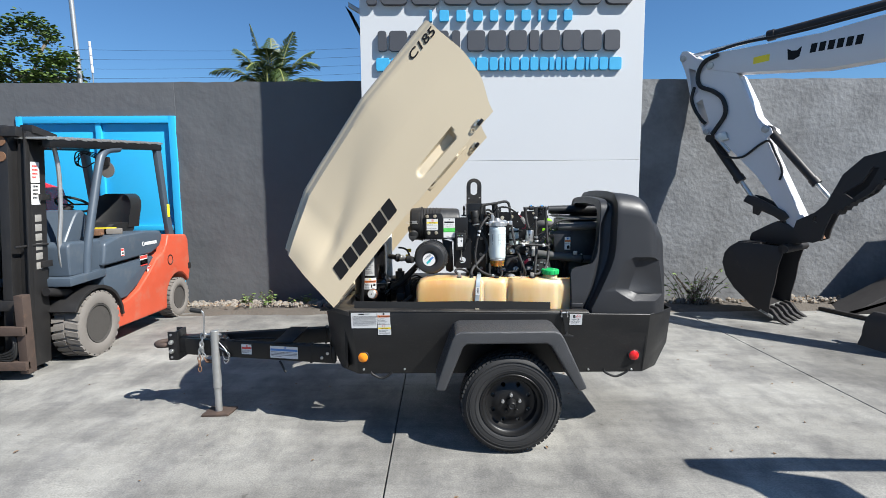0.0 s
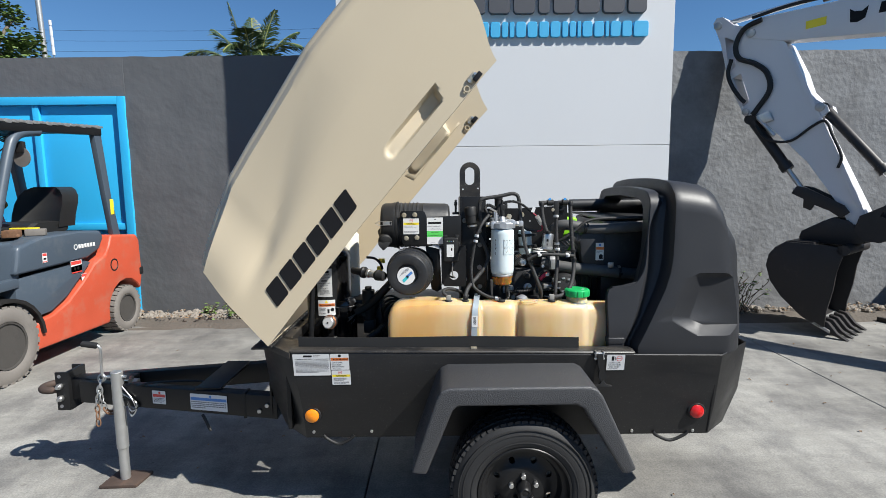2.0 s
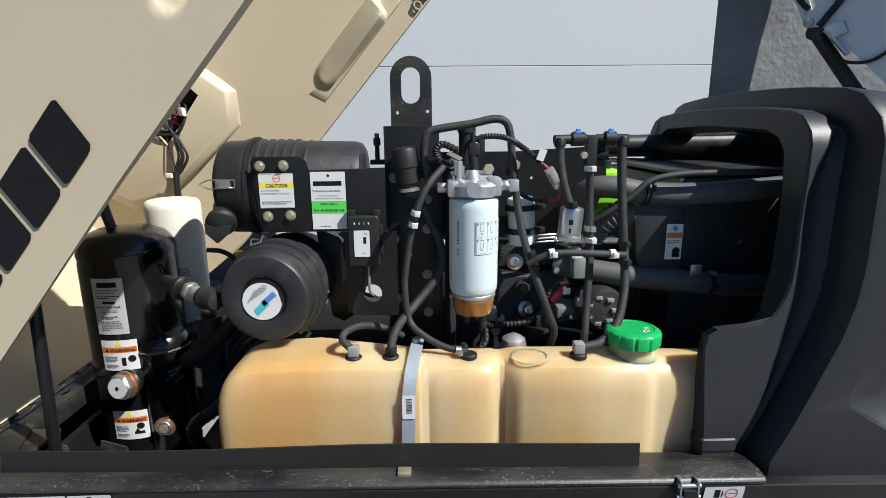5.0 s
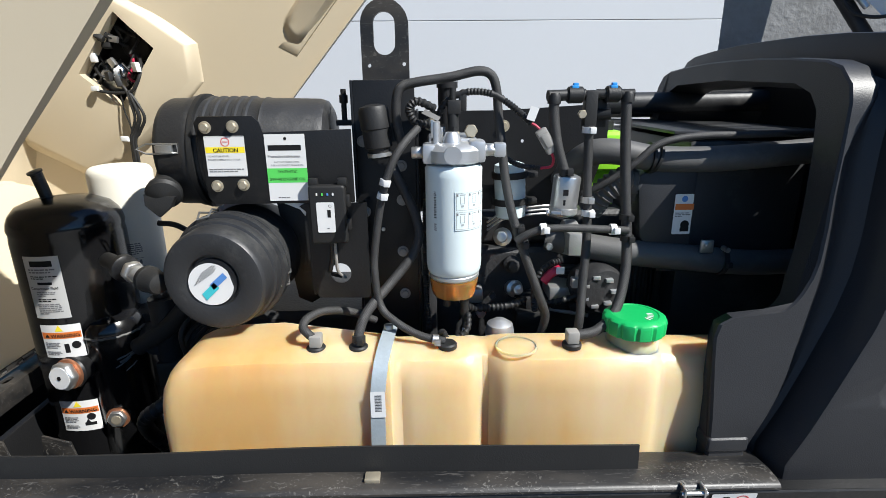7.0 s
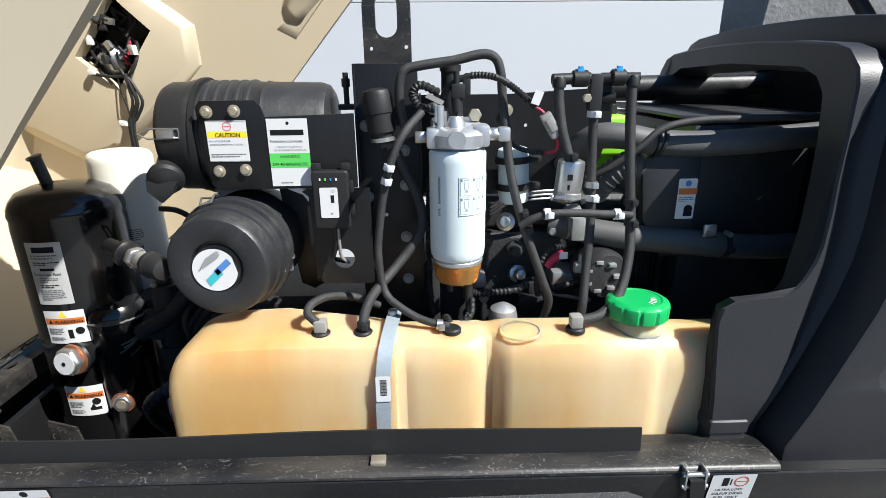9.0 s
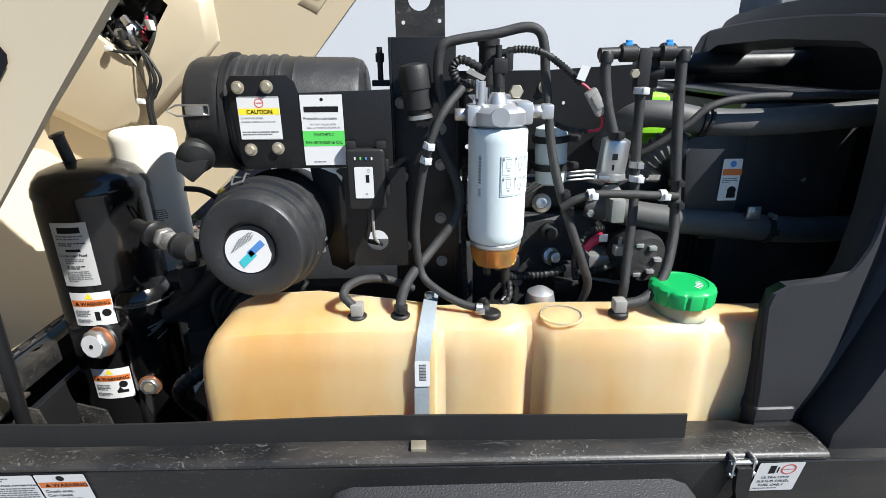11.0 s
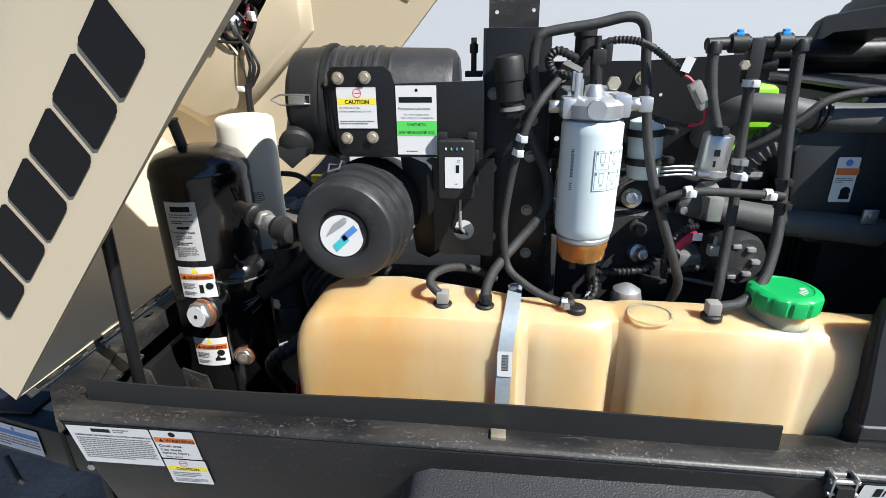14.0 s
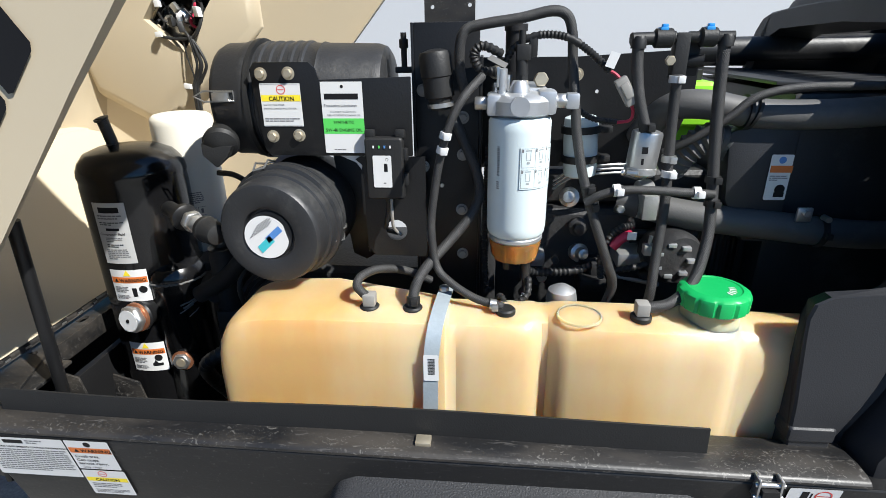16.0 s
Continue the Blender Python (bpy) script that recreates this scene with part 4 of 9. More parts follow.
# latch of the near flank and its far twin, each in a pressed pocket with a pull ring
for side in (0, 1):
    fy = canopy_point(0.93, 0.04)[1]
    yy = fy - 0.004 if side == 0 else 2 * YC - fy - 0.012
    l = along(LOW, 0.925)
    c = Vector((l[0], yy, l[1])) + up_of(0.030)
    turn = pose(0, 0, 0, 0, -50, 0)
    lt = part("canopy_latch", bevel(place(box(-0.026, 0.026, -0.006, 0.006, -0.015, 0.015, 0.005), Matrix.Translation(c) @ turn), 0), BRASS, canopy, "dull latch plate with a black catch")
    part("catch", bevel(place(box(-0.006, 0.040, -0.018, 0.004, -0.026, -0.004, 0.004), Matrix.Translation(c) @ turn), 0), BLACK, lt, "black catch")
    part("rivet", rod(c + LD * 0.02 + Vector((0, -0.004, 0)), c + LD * 0.02 + Vector((0, -0.011, 0)), 0.007, 12), STEEL, lt)
    part("rivet", rod(c - LD * 0.02 + Vector((0, -0.004, 0)), c - LD * 0.02 + Vector((0, -0.011, 0)), 0.007, 12), STEEL, lt)
    part("pull_ring", lathe(c - LD * 0.052 + up_of(-0.012) + Vector((0, -0.006, 0)), (0, 1, 0), [(0, 0.0145), (0.003, 0.0155), (0.006, 0.0145), (0.006, 0.0105), (0.003, 0.0095), (0, 0.0105)], 20, True), TAN, lt)
# the far flank's inner pressings
def inner(poly, lift, hole=None, steps=((1.0, 0.0), (0.93, 0.8), (0.86, 1.0))):
    """A raised pressing on the far flank's inside, given along the lower edge and up from it."""
    rings = []
    cx, cy = sum(p[0] for p in poly) / len(poly), sum(p[1] for p in poly) / len(poly)
    for f, h in steps:
        h *= lift
        ring = []
        for q in poly:
            a, b = cx + (q[0] - cx) * f, cy + (q[1] - cy) * f
            p = Vector((LOW[0][0], 0, LOW[0][1])) + LD * a + up * b
            s = min(1, max(0, a / LL))
            k = min(1, max(0, b / (Vector(along(ROOF, s)) - Vector(along(LOW, s))).length))
            p.y = 2 * YC - canopy_point(s, k)[1] - 0.0065 - h
            ring.append(p)
        rings.append(ring)
    bm = loft(rings)
    return part("pressing", cut(bm, hole) if hole else bm, TAN, canopy)


mouth = []
for y in (5.75, 6.2):
    ring = []
    for s, k in ((LAMP_S[0], LAMP_K[0]), (LAMP_S[1], LAMP_K[0]), (LAMP_S[1], LAMP_K[1]), (LAMP_S[0], LAMP_K[1])):
        (x, z), _ = canopy_point(s, k)
        ring.append((x, y, z))
    mouth.append(ring)
inner([(0.80, 0.60), (0.825, 0.43), (0.828, 0.30), (0.735, 0.232), (0.34, 0.262), (0.22, 0.33), (0.20, 0.52), (0.40, 0.68), (0.70, 0.68)], 0.034, loft(mouth), ((1.0, -0.1), (0.965, 0.35), (0.90, 0.92), (0.87, 1.0)))
inner([(0.985, 0.125), (1.0, 0.070), (1.48, 0.070), (1.48, 0.080), (1.012, 0.080)], 0.007)

# wiring of the lamp in the far flank
mid_s, mid_k = sum(LAMP_S) / 2, sum(LAMP_K) / 2
(lx, lz), ly = canopy_point(mid_s, mid_k)
LC = Vector((lx, 2 * YC - ly, lz))
rings = []
for e in (0.0, 0.03, 0.065):
    ring = []
    for s, k in ((LAMP_S[0] - 0.01, LAMP_K[0] - 0.015), (LAMP_S[1] + 0.01, LAMP_K[0] - 0.015), (LAMP_S[1] + 0.01, LAMP_K[1] + 0.015), (LAMP_S[0] - 0.01, LAMP_K[1] + 0.015)):
        (x, z), y = canopy_point(s, k)
        ring.append((x, 2 * YC - y + 0.008 + e, z))
    rings.append(ring)
bm = loft(rings, caps=False)
bm.verts.ensure_lookup_table()
bm.faces.new(bm.verts[-4:])
bmesh.ops.solidify(bm, geom=bm.faces[:], thickness=0.002)
lamp = part("lamp_housing", bm, BLACK, canopy, "dark housing of a canopy lamp with loose wiring")
part("lamp_backing", lathe(LC + Vector((-0.055, 0.05, -0.045)), (0, -1, 0), [(0, 0.052), (0.02, 0.052), (0.035, 0.04), (0.045, 0.018), (0.06, 0.016), (0.06, 0)], 24), STEEL, lamp)
part("lamp_backing", lathe(LC + Vector((0.040, 0.05, 0.050)), (0, -1, 0), [(0, 0.050), (0.02, 0.050), (0.03, 0.042), (0.035, 0)], 24), BLACK, lamp)
rnd = random.Random(5)
for k in range(15):
    a = LC + Vector((rnd.uniform(-0.08, 0.045), 0.035 - rnd.random() * 0.03, rnd.uniform(-0.075, 0.085)))
    pts = [a]
    for j in range(4):
        a = a + Vector((rnd.uniform(-0.035, 0.035), rnd.uniform(-0.022, 0.008), rnd.uniform(-0.045, 0.03)))
        a.x = min(a.x, LC.x + 0.055)
        pts.append(a)
    part("wire", hose(pts, rnd.choice((0.0035, 0.0045, 0.006)), 8), RUBBER if k != 3 else RED_WIRE, lamp)
for pts in (((-0.08, 0.02, -0.03), (-0.10, -0.03, -0.06), (-0.075, -0.05, -0.09), (-0.03, -0.05, -0.10), (0.02, -0.045, -0.095)), ((0.05, 0.02, 0.02), (0.062, -0.03, -0.03), (0.045, -0.045, -0.075), (0.02, -0.045, -0.10)), ((-0.05, 0.02, 0.0), (-0.02, -0.03, -0.05), (0.012, -0.045, -0.085), (0.022, -0.05, -0.12))):
    part("wire", hose([LC + Vector(p) for p in pts], 0.0048, 10), RUBBER, lamp)
for k in range(9):
    a = LC + Vector((rnd.uniform(-0.085, 0.06), -0.025 - rnd.random() * 0.03, rnd.uniform(-0.09, 0.08)))
    part("connector", bevel(place(box(-0.014, 0.014, -0.008, 0.008, -0.010, 0.010, 0.003), Matrix.Translation(a) @ pose(0, 0, 0, rnd.uniform(0, 90), rnd.uniform(0, 90), 0)), 0), (WHITE, STEEL, RUBBER, RUBBER, RED_WIRE)[k % 5 if k != 4 else 2], lamp)
for d, r in ((0.0, 0.006), (0.011, 0.0045), (-0.009, 0.004)):
    part("cable", hose([LC + Vector(p) for p in ((0.02, -0.045, -0.09), (0.030 + d, -0.05, -0.13), (0.034 + d * 1.4, -0.05, -0.17), (0.012 + d, -0.05, -0.215), (0.0 + d * 0.6, -0.055, -0.25), (-0.008 + d, -0.06, -0.40))], r), RUBBER, lamp)
part("cable", hose([LC + Vector(p) for p in ((-0.005, -0.045, -0.10), (-0.006, -0.045, -0.15), (0.0, -0.045, -0.20), (-0.004, -0.05, -0.26))], 0.0022, 6), RUBBER, lamp)
for dx, dz in ((-0.065, -0.088), (-0.014, -0.235)):
    part("clip", box(LC.x + dx - 0.010, LC.x + dx + 0.010, LC.y - 0.074, LC.y - 0.060, LC.z + dz - 0.008, LC.z + dz + 0.008, 0.003), WHITE, lamp)

# the far flank reaches lower than the near one
for ob in [canopy] + list(canopy.children_recursive):
    for v in ob.data.vertices:
        w = ORIGIN[ob] + v.co - Vector((LOW[0][0], 0, LOW[0][1]))
        side = smooth(YC + 0.25, YC + 0.50, w.y)
        if side > 0:
            v.co -= up * (0.08 * side * smooth(0.0, 0.25, w.dot(LD) / LL) * max(0.0, 1 - max(0.0, w.dot(up)) / 0.40))

# gas strut
st = part("gas_strut", rod((-0.487, 5.035, 0.80), (-0.455, 5.02, 1.26), 0.0125, 16), BLACK, T, "black gas strut")
part("piston_rod", rod((-0.455, 5.02, 1.26), (-0.43, 5.0, 1.55), 0.005, 12), STEEL, st)

# ---- rear cowl ----
def cowl_front(z):
    return float(np.interp(z, [0.885, 1.114, 1.140, 1.152, 1.159, 1.163, 1.171, 1.190, 1.242, 1.314, 1.383, 1.465, 1.574], [0.962, 0.955, 0.960, 0.971, 0.992, 1.070, 1.088, 1.110, 1.138, 1.148, 1.153, 1.163, 1.172]))


def cowl_back(z):
    """Back edge of the front lip: it runs down and forward in a sweep, and widens to a facet at the shoulder."""
    return float(np.interp(z, [0.885, 1.019, 1.15, 1.22, 1.30, 1.383, 1.46, 1.573], [1.036, 1.096, 1.128, 1.146, 1.156, 1.162, 1.172, 1.226]))


def cowl_block(z):
    """Front edge of the raised rear block."""
    return float(np.interp(z, [0.885, 0.902, 1.029, 1.155, 1.23, 1.302, 1.447, 1.57], [1.085, 1.093, 1.154, 1.212, 1.236, 1.248, 1.256, 1.260]))


# half of the arch from the sill to the crown: half width, height, and which way it grows
ARCH = [(0.495, z, 1.0, 0.0) for z in (0.848, 0.885, 0.92, 0.96, 1.0, 1.04, 1.08, 1.12, 1.145, 1.158, 1.166, 1.1705, 1.174, 1.184, 1.20, 1.23, 1.26, 1.29, 1.32, 1.35, 1.38, 1.41, 1.45, 1.49, 1.52)]
ARCH += [(0.495, 1.545, 1.0, 0.2), (0.487, 1.574, 0.8, 0.6), (0.455, 1.606, 0.3, 0.95), (0.415, 1.618, 0.1, 1.0), (0.30, 1.628, 0.0, 1.0), (0.15, 1.633, 0.0, 1.0), (0.0, 1.634, 0.0, 1.0)]


def cowl_section(place_of, off, drop=0.0, inset=0.0, lean=0.055):
    """One rib of the cowl, from the near sill over the roof to the far sill."""
    half = []
    for h, z, gy, gz in ARCH:
        zz = z + gz * off
        zz -= drop * smooth(1.0, 1.57, zz)
        tip = lean * min(1.0, max(0.0, (z - 0.95) / 0.62)) * min(1, h / 0.3)       # the flanks lean inwards
        half.append((place_of(min(z, 1.57)), YC - max(0.0, h + gy * off - inset * min(1, h / 0.3) - tip), zz))
    return half + [(x, 2 * YC - y, z) for x, y, z in half[:-1]][::-1]


def between(f, g, t):
    return lambda z: f(z) * (1 - t) + g(z) * t


def shifted(f, d):
    return lambda z: f(z) + d


def fixed(x):
    return lambda z: x


ribs = [cowl_section(cowl_front, -0.004, 0, 0, 0.085), cowl_section(shifted(cowl_front, 0.004), 0.0, 0, 0, 0.085), cowl_section(between(cowl_front, cowl_back, 0.6), 0.0, 0, 0, 0.085), cowl_section(shifted(cowl_back, -0.003), 0.0, 0, 0, 0.085), cowl_section(shifted(cowl_back, 0.001), -0.003, 0, 0, 0.085)]
ribs += [cowl_section(between(cowl_back, cowl_block, t), o, 0, 0, l) for t, o, l in ((0.18, -0.020, 0.080), (0.38, -0.031, 0.075), (0.6, -0.034, 0.068), (0.80, -0.028, 0.062))]
ribs += [cowl_section(shifted(cowl_block, -0.012), -0.010), cowl_section(shifted(cowl_block, -0.003), 0.026), cowl_section(shifted(cowl_block, 0.004), 0.044), cowl_section(shifted(cowl_block, 0.012), 0.046)]
ribs += [cowl_section(between(cowl_block, fixed(1.34), 0.5), 0.046, 0.004)]
ribs += [cowl_section(fixed(x), 0.046, d, i) for x, d, i in ((1.356, 0.010, 0), (1.418, 0.022, 0), (1.450, 0.036, 0), (1.474, 0.058, 0), (1.492, 0.086, 0), (1.508, 0.125, 0.001), (1.522, 0.170, 0.004), (1.555, 0.195, 0.030), (1.590, 0.225, 0.062), (1.616, 0.26, 0.096), (1.636, 0.295, 0.15), (1.650, 0.325, 0.24), (1.654, 0.34, 0.33))]
body = loft(ribs)
POCKET = [((1.246, 1.032), (1.350, 1.012)), ((1.276, 1.128), (1.383, 1.105)), ((1.314, 1.201), (1.402, 1.178)), ((1.330, 1.228), (1.408, 1.193)), ((1.352, 1.243), (1.422, 1.202)), ((1.80, 1.249), (1.80, 1.206)), ((1.80, 0.944), (1.80, 0.978)), ((1.378, 0.942), (1.421, 0.973)), ((1.256, 1.008), (1.358, 1.000))]
tools = []
for sgn in (1, -1):
    rr = []
    for q in (-0.9, 0.0, 1.0):
        y = 4.93 + 0.05 * q
        rr.append([(o[0] + (i[0] - o[0]) * q, y if sgn > 0 else 2 * YC - y, o[1] + (i[1] - o[1]) * q) for o, i in POCKET])
    tools.append(loft(rr))
rr = []
for x, f, g in ((0.80, 0.0, 0.0), (1.06, 0.0, 0.0), (1.15, 0.0, 0.040), (1.47, 0.05, 0.040), (1.55, 0.17, 0.040)):
    half = [(x, YC - max(0.0, h - g) + f * 0.3, z - f * smooth(1.0, 1.57, z)) for h, z in ((0.452, 0.80), (0.450, 1.10), (0.400, 1.45), (0.378, 1.53), (0.350, 1.562), (0.30, 1.580), (0.0, 1.590))]
    rr.append(half + [(a, 2 * YC - b, c) for a, b, c in half[:-1]][::-1])
body = cut(body, *tools, own=True)
body = cut(body, loft(rr), own=True)
body = cut(body, box(1.27, 1.47, 5.14, 2 * YC - 5.14, 1.50, 1.72, 0.0), own=True)
cowl = part("rear_cowl", body, PLASTIC, T, "black moulded plastic rear cowl")
for k in range(9):
    part("outlet_slat", box(1.262, 1.478, 5.16 + 0.072 * k, 5.172 + 0.072 * k, 1.575, 1.600, 0.002), PLASTIC, cowl)
part("foot", box(0.958, 1.040, YC - 0.500, YC - 0.45, 0.886, 0.918, 0.008, 3), PLASTIC, cowl)

# ---- wheel, axle and fender ----
WX, WY, WR = 0.515, 4.64, 0.326


def trailer_wheel(x, y, side):
    w = part("wheel", lathe((x, y + 0.012 * side, WR), (0, side, 0), [(0.004, 0.200), (-0.004, 0.21), (-0.010, 0.222), (-0.013, 0.25), (-0.010, 0.278), (0.002, 0.302), (0.016, 0.314), (0.03, 0.318), (0.17, 0.318), (0.19, 0.308), (0.205, 0.27), (0.2, 0.2), (0.1, 0.19)], 80, True), TYRE, T, "black radial trailer tyre on a black steel rim")
    lug = bmesh.new()
    for k in range(64):
        a0 = 2 * math.pi * k / 64
        for yy, wd, off in ((0.008, 0.022, 0), (0.042, 0.030, 0.5), (0.082, 0.034, 0), (0.124, 0.030, 0.5), (0.162, 0.022, 0)):
            a = a0 + off * 2 * math.pi / 64
            rr = 0.314 if wd < 0.025 else 0.3185
            vs = []
            for dr in (-0.006, 0.0075):
                for da, dy in ((-0.038, 0), (0.038, 0.004), (0.038, wd), (-0.038, wd - 0.004)):
                    t = a + da
                    vs.append(lug.verts.new((x + (rr + dr) * math.sin(t), y + (0.012 + yy + dy) * side, WR + (rr + dr) * math.cos(t))))
            for q in ((4, 5, 6, 7), (0, 1, 5, 4), (1, 2, 6, 5), (2, 3, 7, 6), (3, 0, 4, 7)):
                lug.faces.new([vs[i] for i in q])
    part("tread", lug, TYRE, w, smooth=False)
    for r0 in (0.232, 0.268, 0.288):
        part("sidewall_rib", lathe((x, y + (0.012 - 0.0125) * side, WR), (0, side, 0), [(0.004, r0 - 0.003), (-0.0012, r0 - 0.002), (-0.0012, r0 + 0.002), (0.004, r0 + 0.003)], 80, True), TYRE, w)
    disc = lathe((x, y + 0.012 * side, WR), (0, side, 0), [(0.040, 0.0), (0.040, 0.040), (0.040, 0.080), (0.046, 0.100), (0.056, 0.115), (0.064, 0.140), (0.062, 0.155), (0.05, 0.162), (0.030, 0.168), (0.028, 0.178), (0.022, 0.186), (0.004, 0.192), (-0.006, 0.196), (-0.007, 0.203), (-0.004, 0.206), (0.010, 0.204), (0.03, 0.195), (0.085, 0.180), (0.08, 0.1), (0.08, 0.0)], 64)
    tools = [rod((x + 0.125 * math.cos(a), y + 0.02 * side, WR + 0.125 * math.sin(a)), (x + 0.125 * math.cos(a), y + 0.13 * side, WR + 0.125 * math.sin(a)), 0.014, 14) for a in (2 * math.pi * (k + 0.5) / 8 for k in range(8))]
    rim = part("rim", cut(disc, *tools), BLACK, w, "black steel rim with round holes")
    for k in range(5):
        a = 2 * math.pi * (k + 0.27) / 5
        # three nuts are bright steel; black colour gives the other two their shade
        part("wheel_nut", hexagon((x + 0.057 * math.cos(a), y + 0.052 * side, WR + 0.057 * math.sin(a)), (0, -side, 0), 0.012, 0.022), STEEL if k in (0, 1, 2) else BLACK, w)
    part("hub_cap", lathe((x, y + 0.055 * side, WR), (0, -side, 0), [(0, 0.034), (0.03, 0.030), (0.052, 0.026), (0.058, 0.020), (0.054, 0.012), (0.056, 0.0)], 28), BLACK, w)
    return w


trailer_wheel(WX, WY, 1)
trailer_wheel(WX, 2 * YC - WY, -1)
part("axle", rod((WX, WY + 0.1, WR), (WX, 2 * YC - WY - 0.1, WR), 0.035), BLACK, T)
part("spring_hanger", box(WX - 0.25, WX + 0.25, PY + 0.1, PY + 0.14, WR - 0.02, 0.44, 0.01), BLACK, T)
for f0, f1 in ((4.60, 4.96), (2 * YC - 4.96, 2 * YC - 4.60)):
    outer = [(0.028, 0.450), (0.138, 0.776), (0.156, 0.806), (0.190, 0.822), (0.775, 0.822), (0.808, 0.806), (0.830, 0.776), (0.978, 0.455)]
    skirt = outer + [(0.948, 0.440), (0.922, 0.436), (0.750, 0.725), (0.720, 0.742), (0.228, 0.742), (0.206, 0.725), (0.092, 0.443), (0.068, 0.445)]
    part("fender", prism(skirt, "y", f0 - 0.004, f1, 0.017, 4), FENDER, T, "grained black plastic mudguard")

# ---- drawbar, coupler, jack ----
for sg in (1, -1):
    def yy(v):
        return YC + sg * (v - YC)
    beam = part("drawbar", prism([(-0.70, yy(5.14)), (-1.90, yy(5.39)), (-1.90, yy(5.445)), (-0.70, yy(5.21))], "z", 0.445, 0.570, 0.006), BLACK, T, "black box-section drawbar")
    part("seam", prism([(-0.875, yy(5.175)), (-0.89, yy(5.172)), (-0.89, yy(5.25)), (-0.875, yy(5.25))], "z", 0.437, 0.577, 0.003), BLACK, beam)
    part("bolt", hexagon((-0.755, yy(5.148), 0.52), (0.2, -sg, 0), 0.012, 0.01), STEEL, beam)
    part("bolt", hexagon((-0.80, yy(5.158), 0.485), (0.2, -sg, 0), 0.012, 0.01), STEEL, beam)
part("cross_member", box(-1.17, -1.03, 5.24, 2 * YC - 5.24, 0.568, 0.582, 0.003), BLACK, T)
part("tongue", box(-1.99, -1.62, YC - 0.05, YC + 0.05, 0.455, 0.575, 0.006), BLACK, T)
cp = part("coupler_plate", join(box(-2.03, -1.955, YC - 0.075, YC - 0.063, 0.40, 0.625, 0.008), box(-2.03, -1.955, YC + 0.063, YC + 0.075, 0.40, 0.625, 0.008), box(-1.975, -1.955, YC - 0.07, YC + 0.07, 0.40, 0.625, 0.004)), BLACK, T, "black coupler channel with bolt holes")
for z in (0.475, 0.545):
    part("bolt", join(hexagon((-2.0, YC - 0.075, z), (0, -1, 0), 0.018, 0.022), rod((-2.0, YC - 0.11, z), (-2.0, YC + 0.09, z), 0.009)), STEEL, cp)
for z in (0.425, 0.60):
    part("bolt_hole", rod((-2.005, YC - 0.0765, z), (-2.005, YC - 0.07, z), 0.010), GREY_INK, cp)
pts = [(-2.085 + 0.062 * math.cos(a), YC + 0.062 * math.sin(a), 0.515) for a in (2 * math.pi * k / 32 for k in range(33))]
part("lunette_eye", join(sweep(pts, 0.021, 12), rod((-2.03, YC, 0.515), (-1.95, YC, 0.515), 0.028)), RUSTY_DARK, T, "rusty towing eye")
JX, JY = -1.645, 5.335
jk = part("jack", join(rod((JX, JY, 0.0), (JX, JY, 0.22), 0.026, 28), rod((JX, JY, 0.20), (JX, JY, 0.645), 0.031, 28, 0.003)), GALV, T, "galvanised tongue jack with a crank")
foot = prism([(JX - 0.10, JY - 0.085), (JX + 0.10, JY - 0.075), (JX + 0.115, JY + 0.075), (JX - 0.09, JY + 0.085)], "z", 0.0, 0.018, 0.004)
part("foot_plate", foot, RUSTY_DARK, jk)
part("crank", join(hose([(JX + 0.05, JY, 0.615), (JX - 0.03, JY - 0.005, 0.617), (JX - 0.065, JY - 0.01, 0.622), (JX - 0.075, JY - 0.01, 0.66), (JX - 0.07, JY - 0.01, 0.76), (JX - 0.08, JY - 0.012, 0.795), (JX - 0.10, JY - 0.014, 0.80)], 0.0075, 10, 6)), STEEL, jk)
part("grip", rod((JX - 0.085, JY - 0.012, 0.797), (JX - 0.165, JY - 0.02, 0.812), 0.017, 16, 0.004), RUBBER, jk)
part("bracket", box(JX - 0.045, JX + 0.07, JY + 0.01, JY + 0.10, 0.45, 0.57, 0.006), STEEL, jk)
part("pin", rod((JX + 0.09, JY - 0.03, 0.60), (JX + 0.05, JY + 0.05, 0.59), 0.012), BLACK, jk)
for k in range(9):
    a = (JX + 0.06 + 0.004 * k, JY - 0.02, 0.58 - 0.012 * k)
    if k < 4:
        part("cable", hose([(JX + 0.03, JY - 0.01, 0.56 - 0.02 * k), (JX + 0.09 + 0.01 * k, JY - 0.03, 0.50 - 0.01 * k), (JX + 0.11, JY - 0.03, 0.44), (JX + 0.08, JY - 0.03, 0.40 + 0.015 * k), (JX + 0.06, JY - 0.02, 0.48)], 0.004, 8), (STEEL, RUBBER)[k % 2], jk)
part("cable", hose([(JX + 0.06, JY, 0.5), (JX + 0.14, JY - 0.02, 0.57), (JX + 0.24, JY - 0.01, 0.585), (JX + 0.4, JY + 0.02, 0.578), (JX + 0.6, JY + 0.0, 0.575)], 0.006, 8), RUBBER, T)
part("cable", hose([(-1.12, 5.20, 0.45), (-1.10, 5.19, 0.42), (-1.08, 5.18, 0.385), (-1.07, 5.18, 0.37)], 0.008, 8), RUBBER, T)


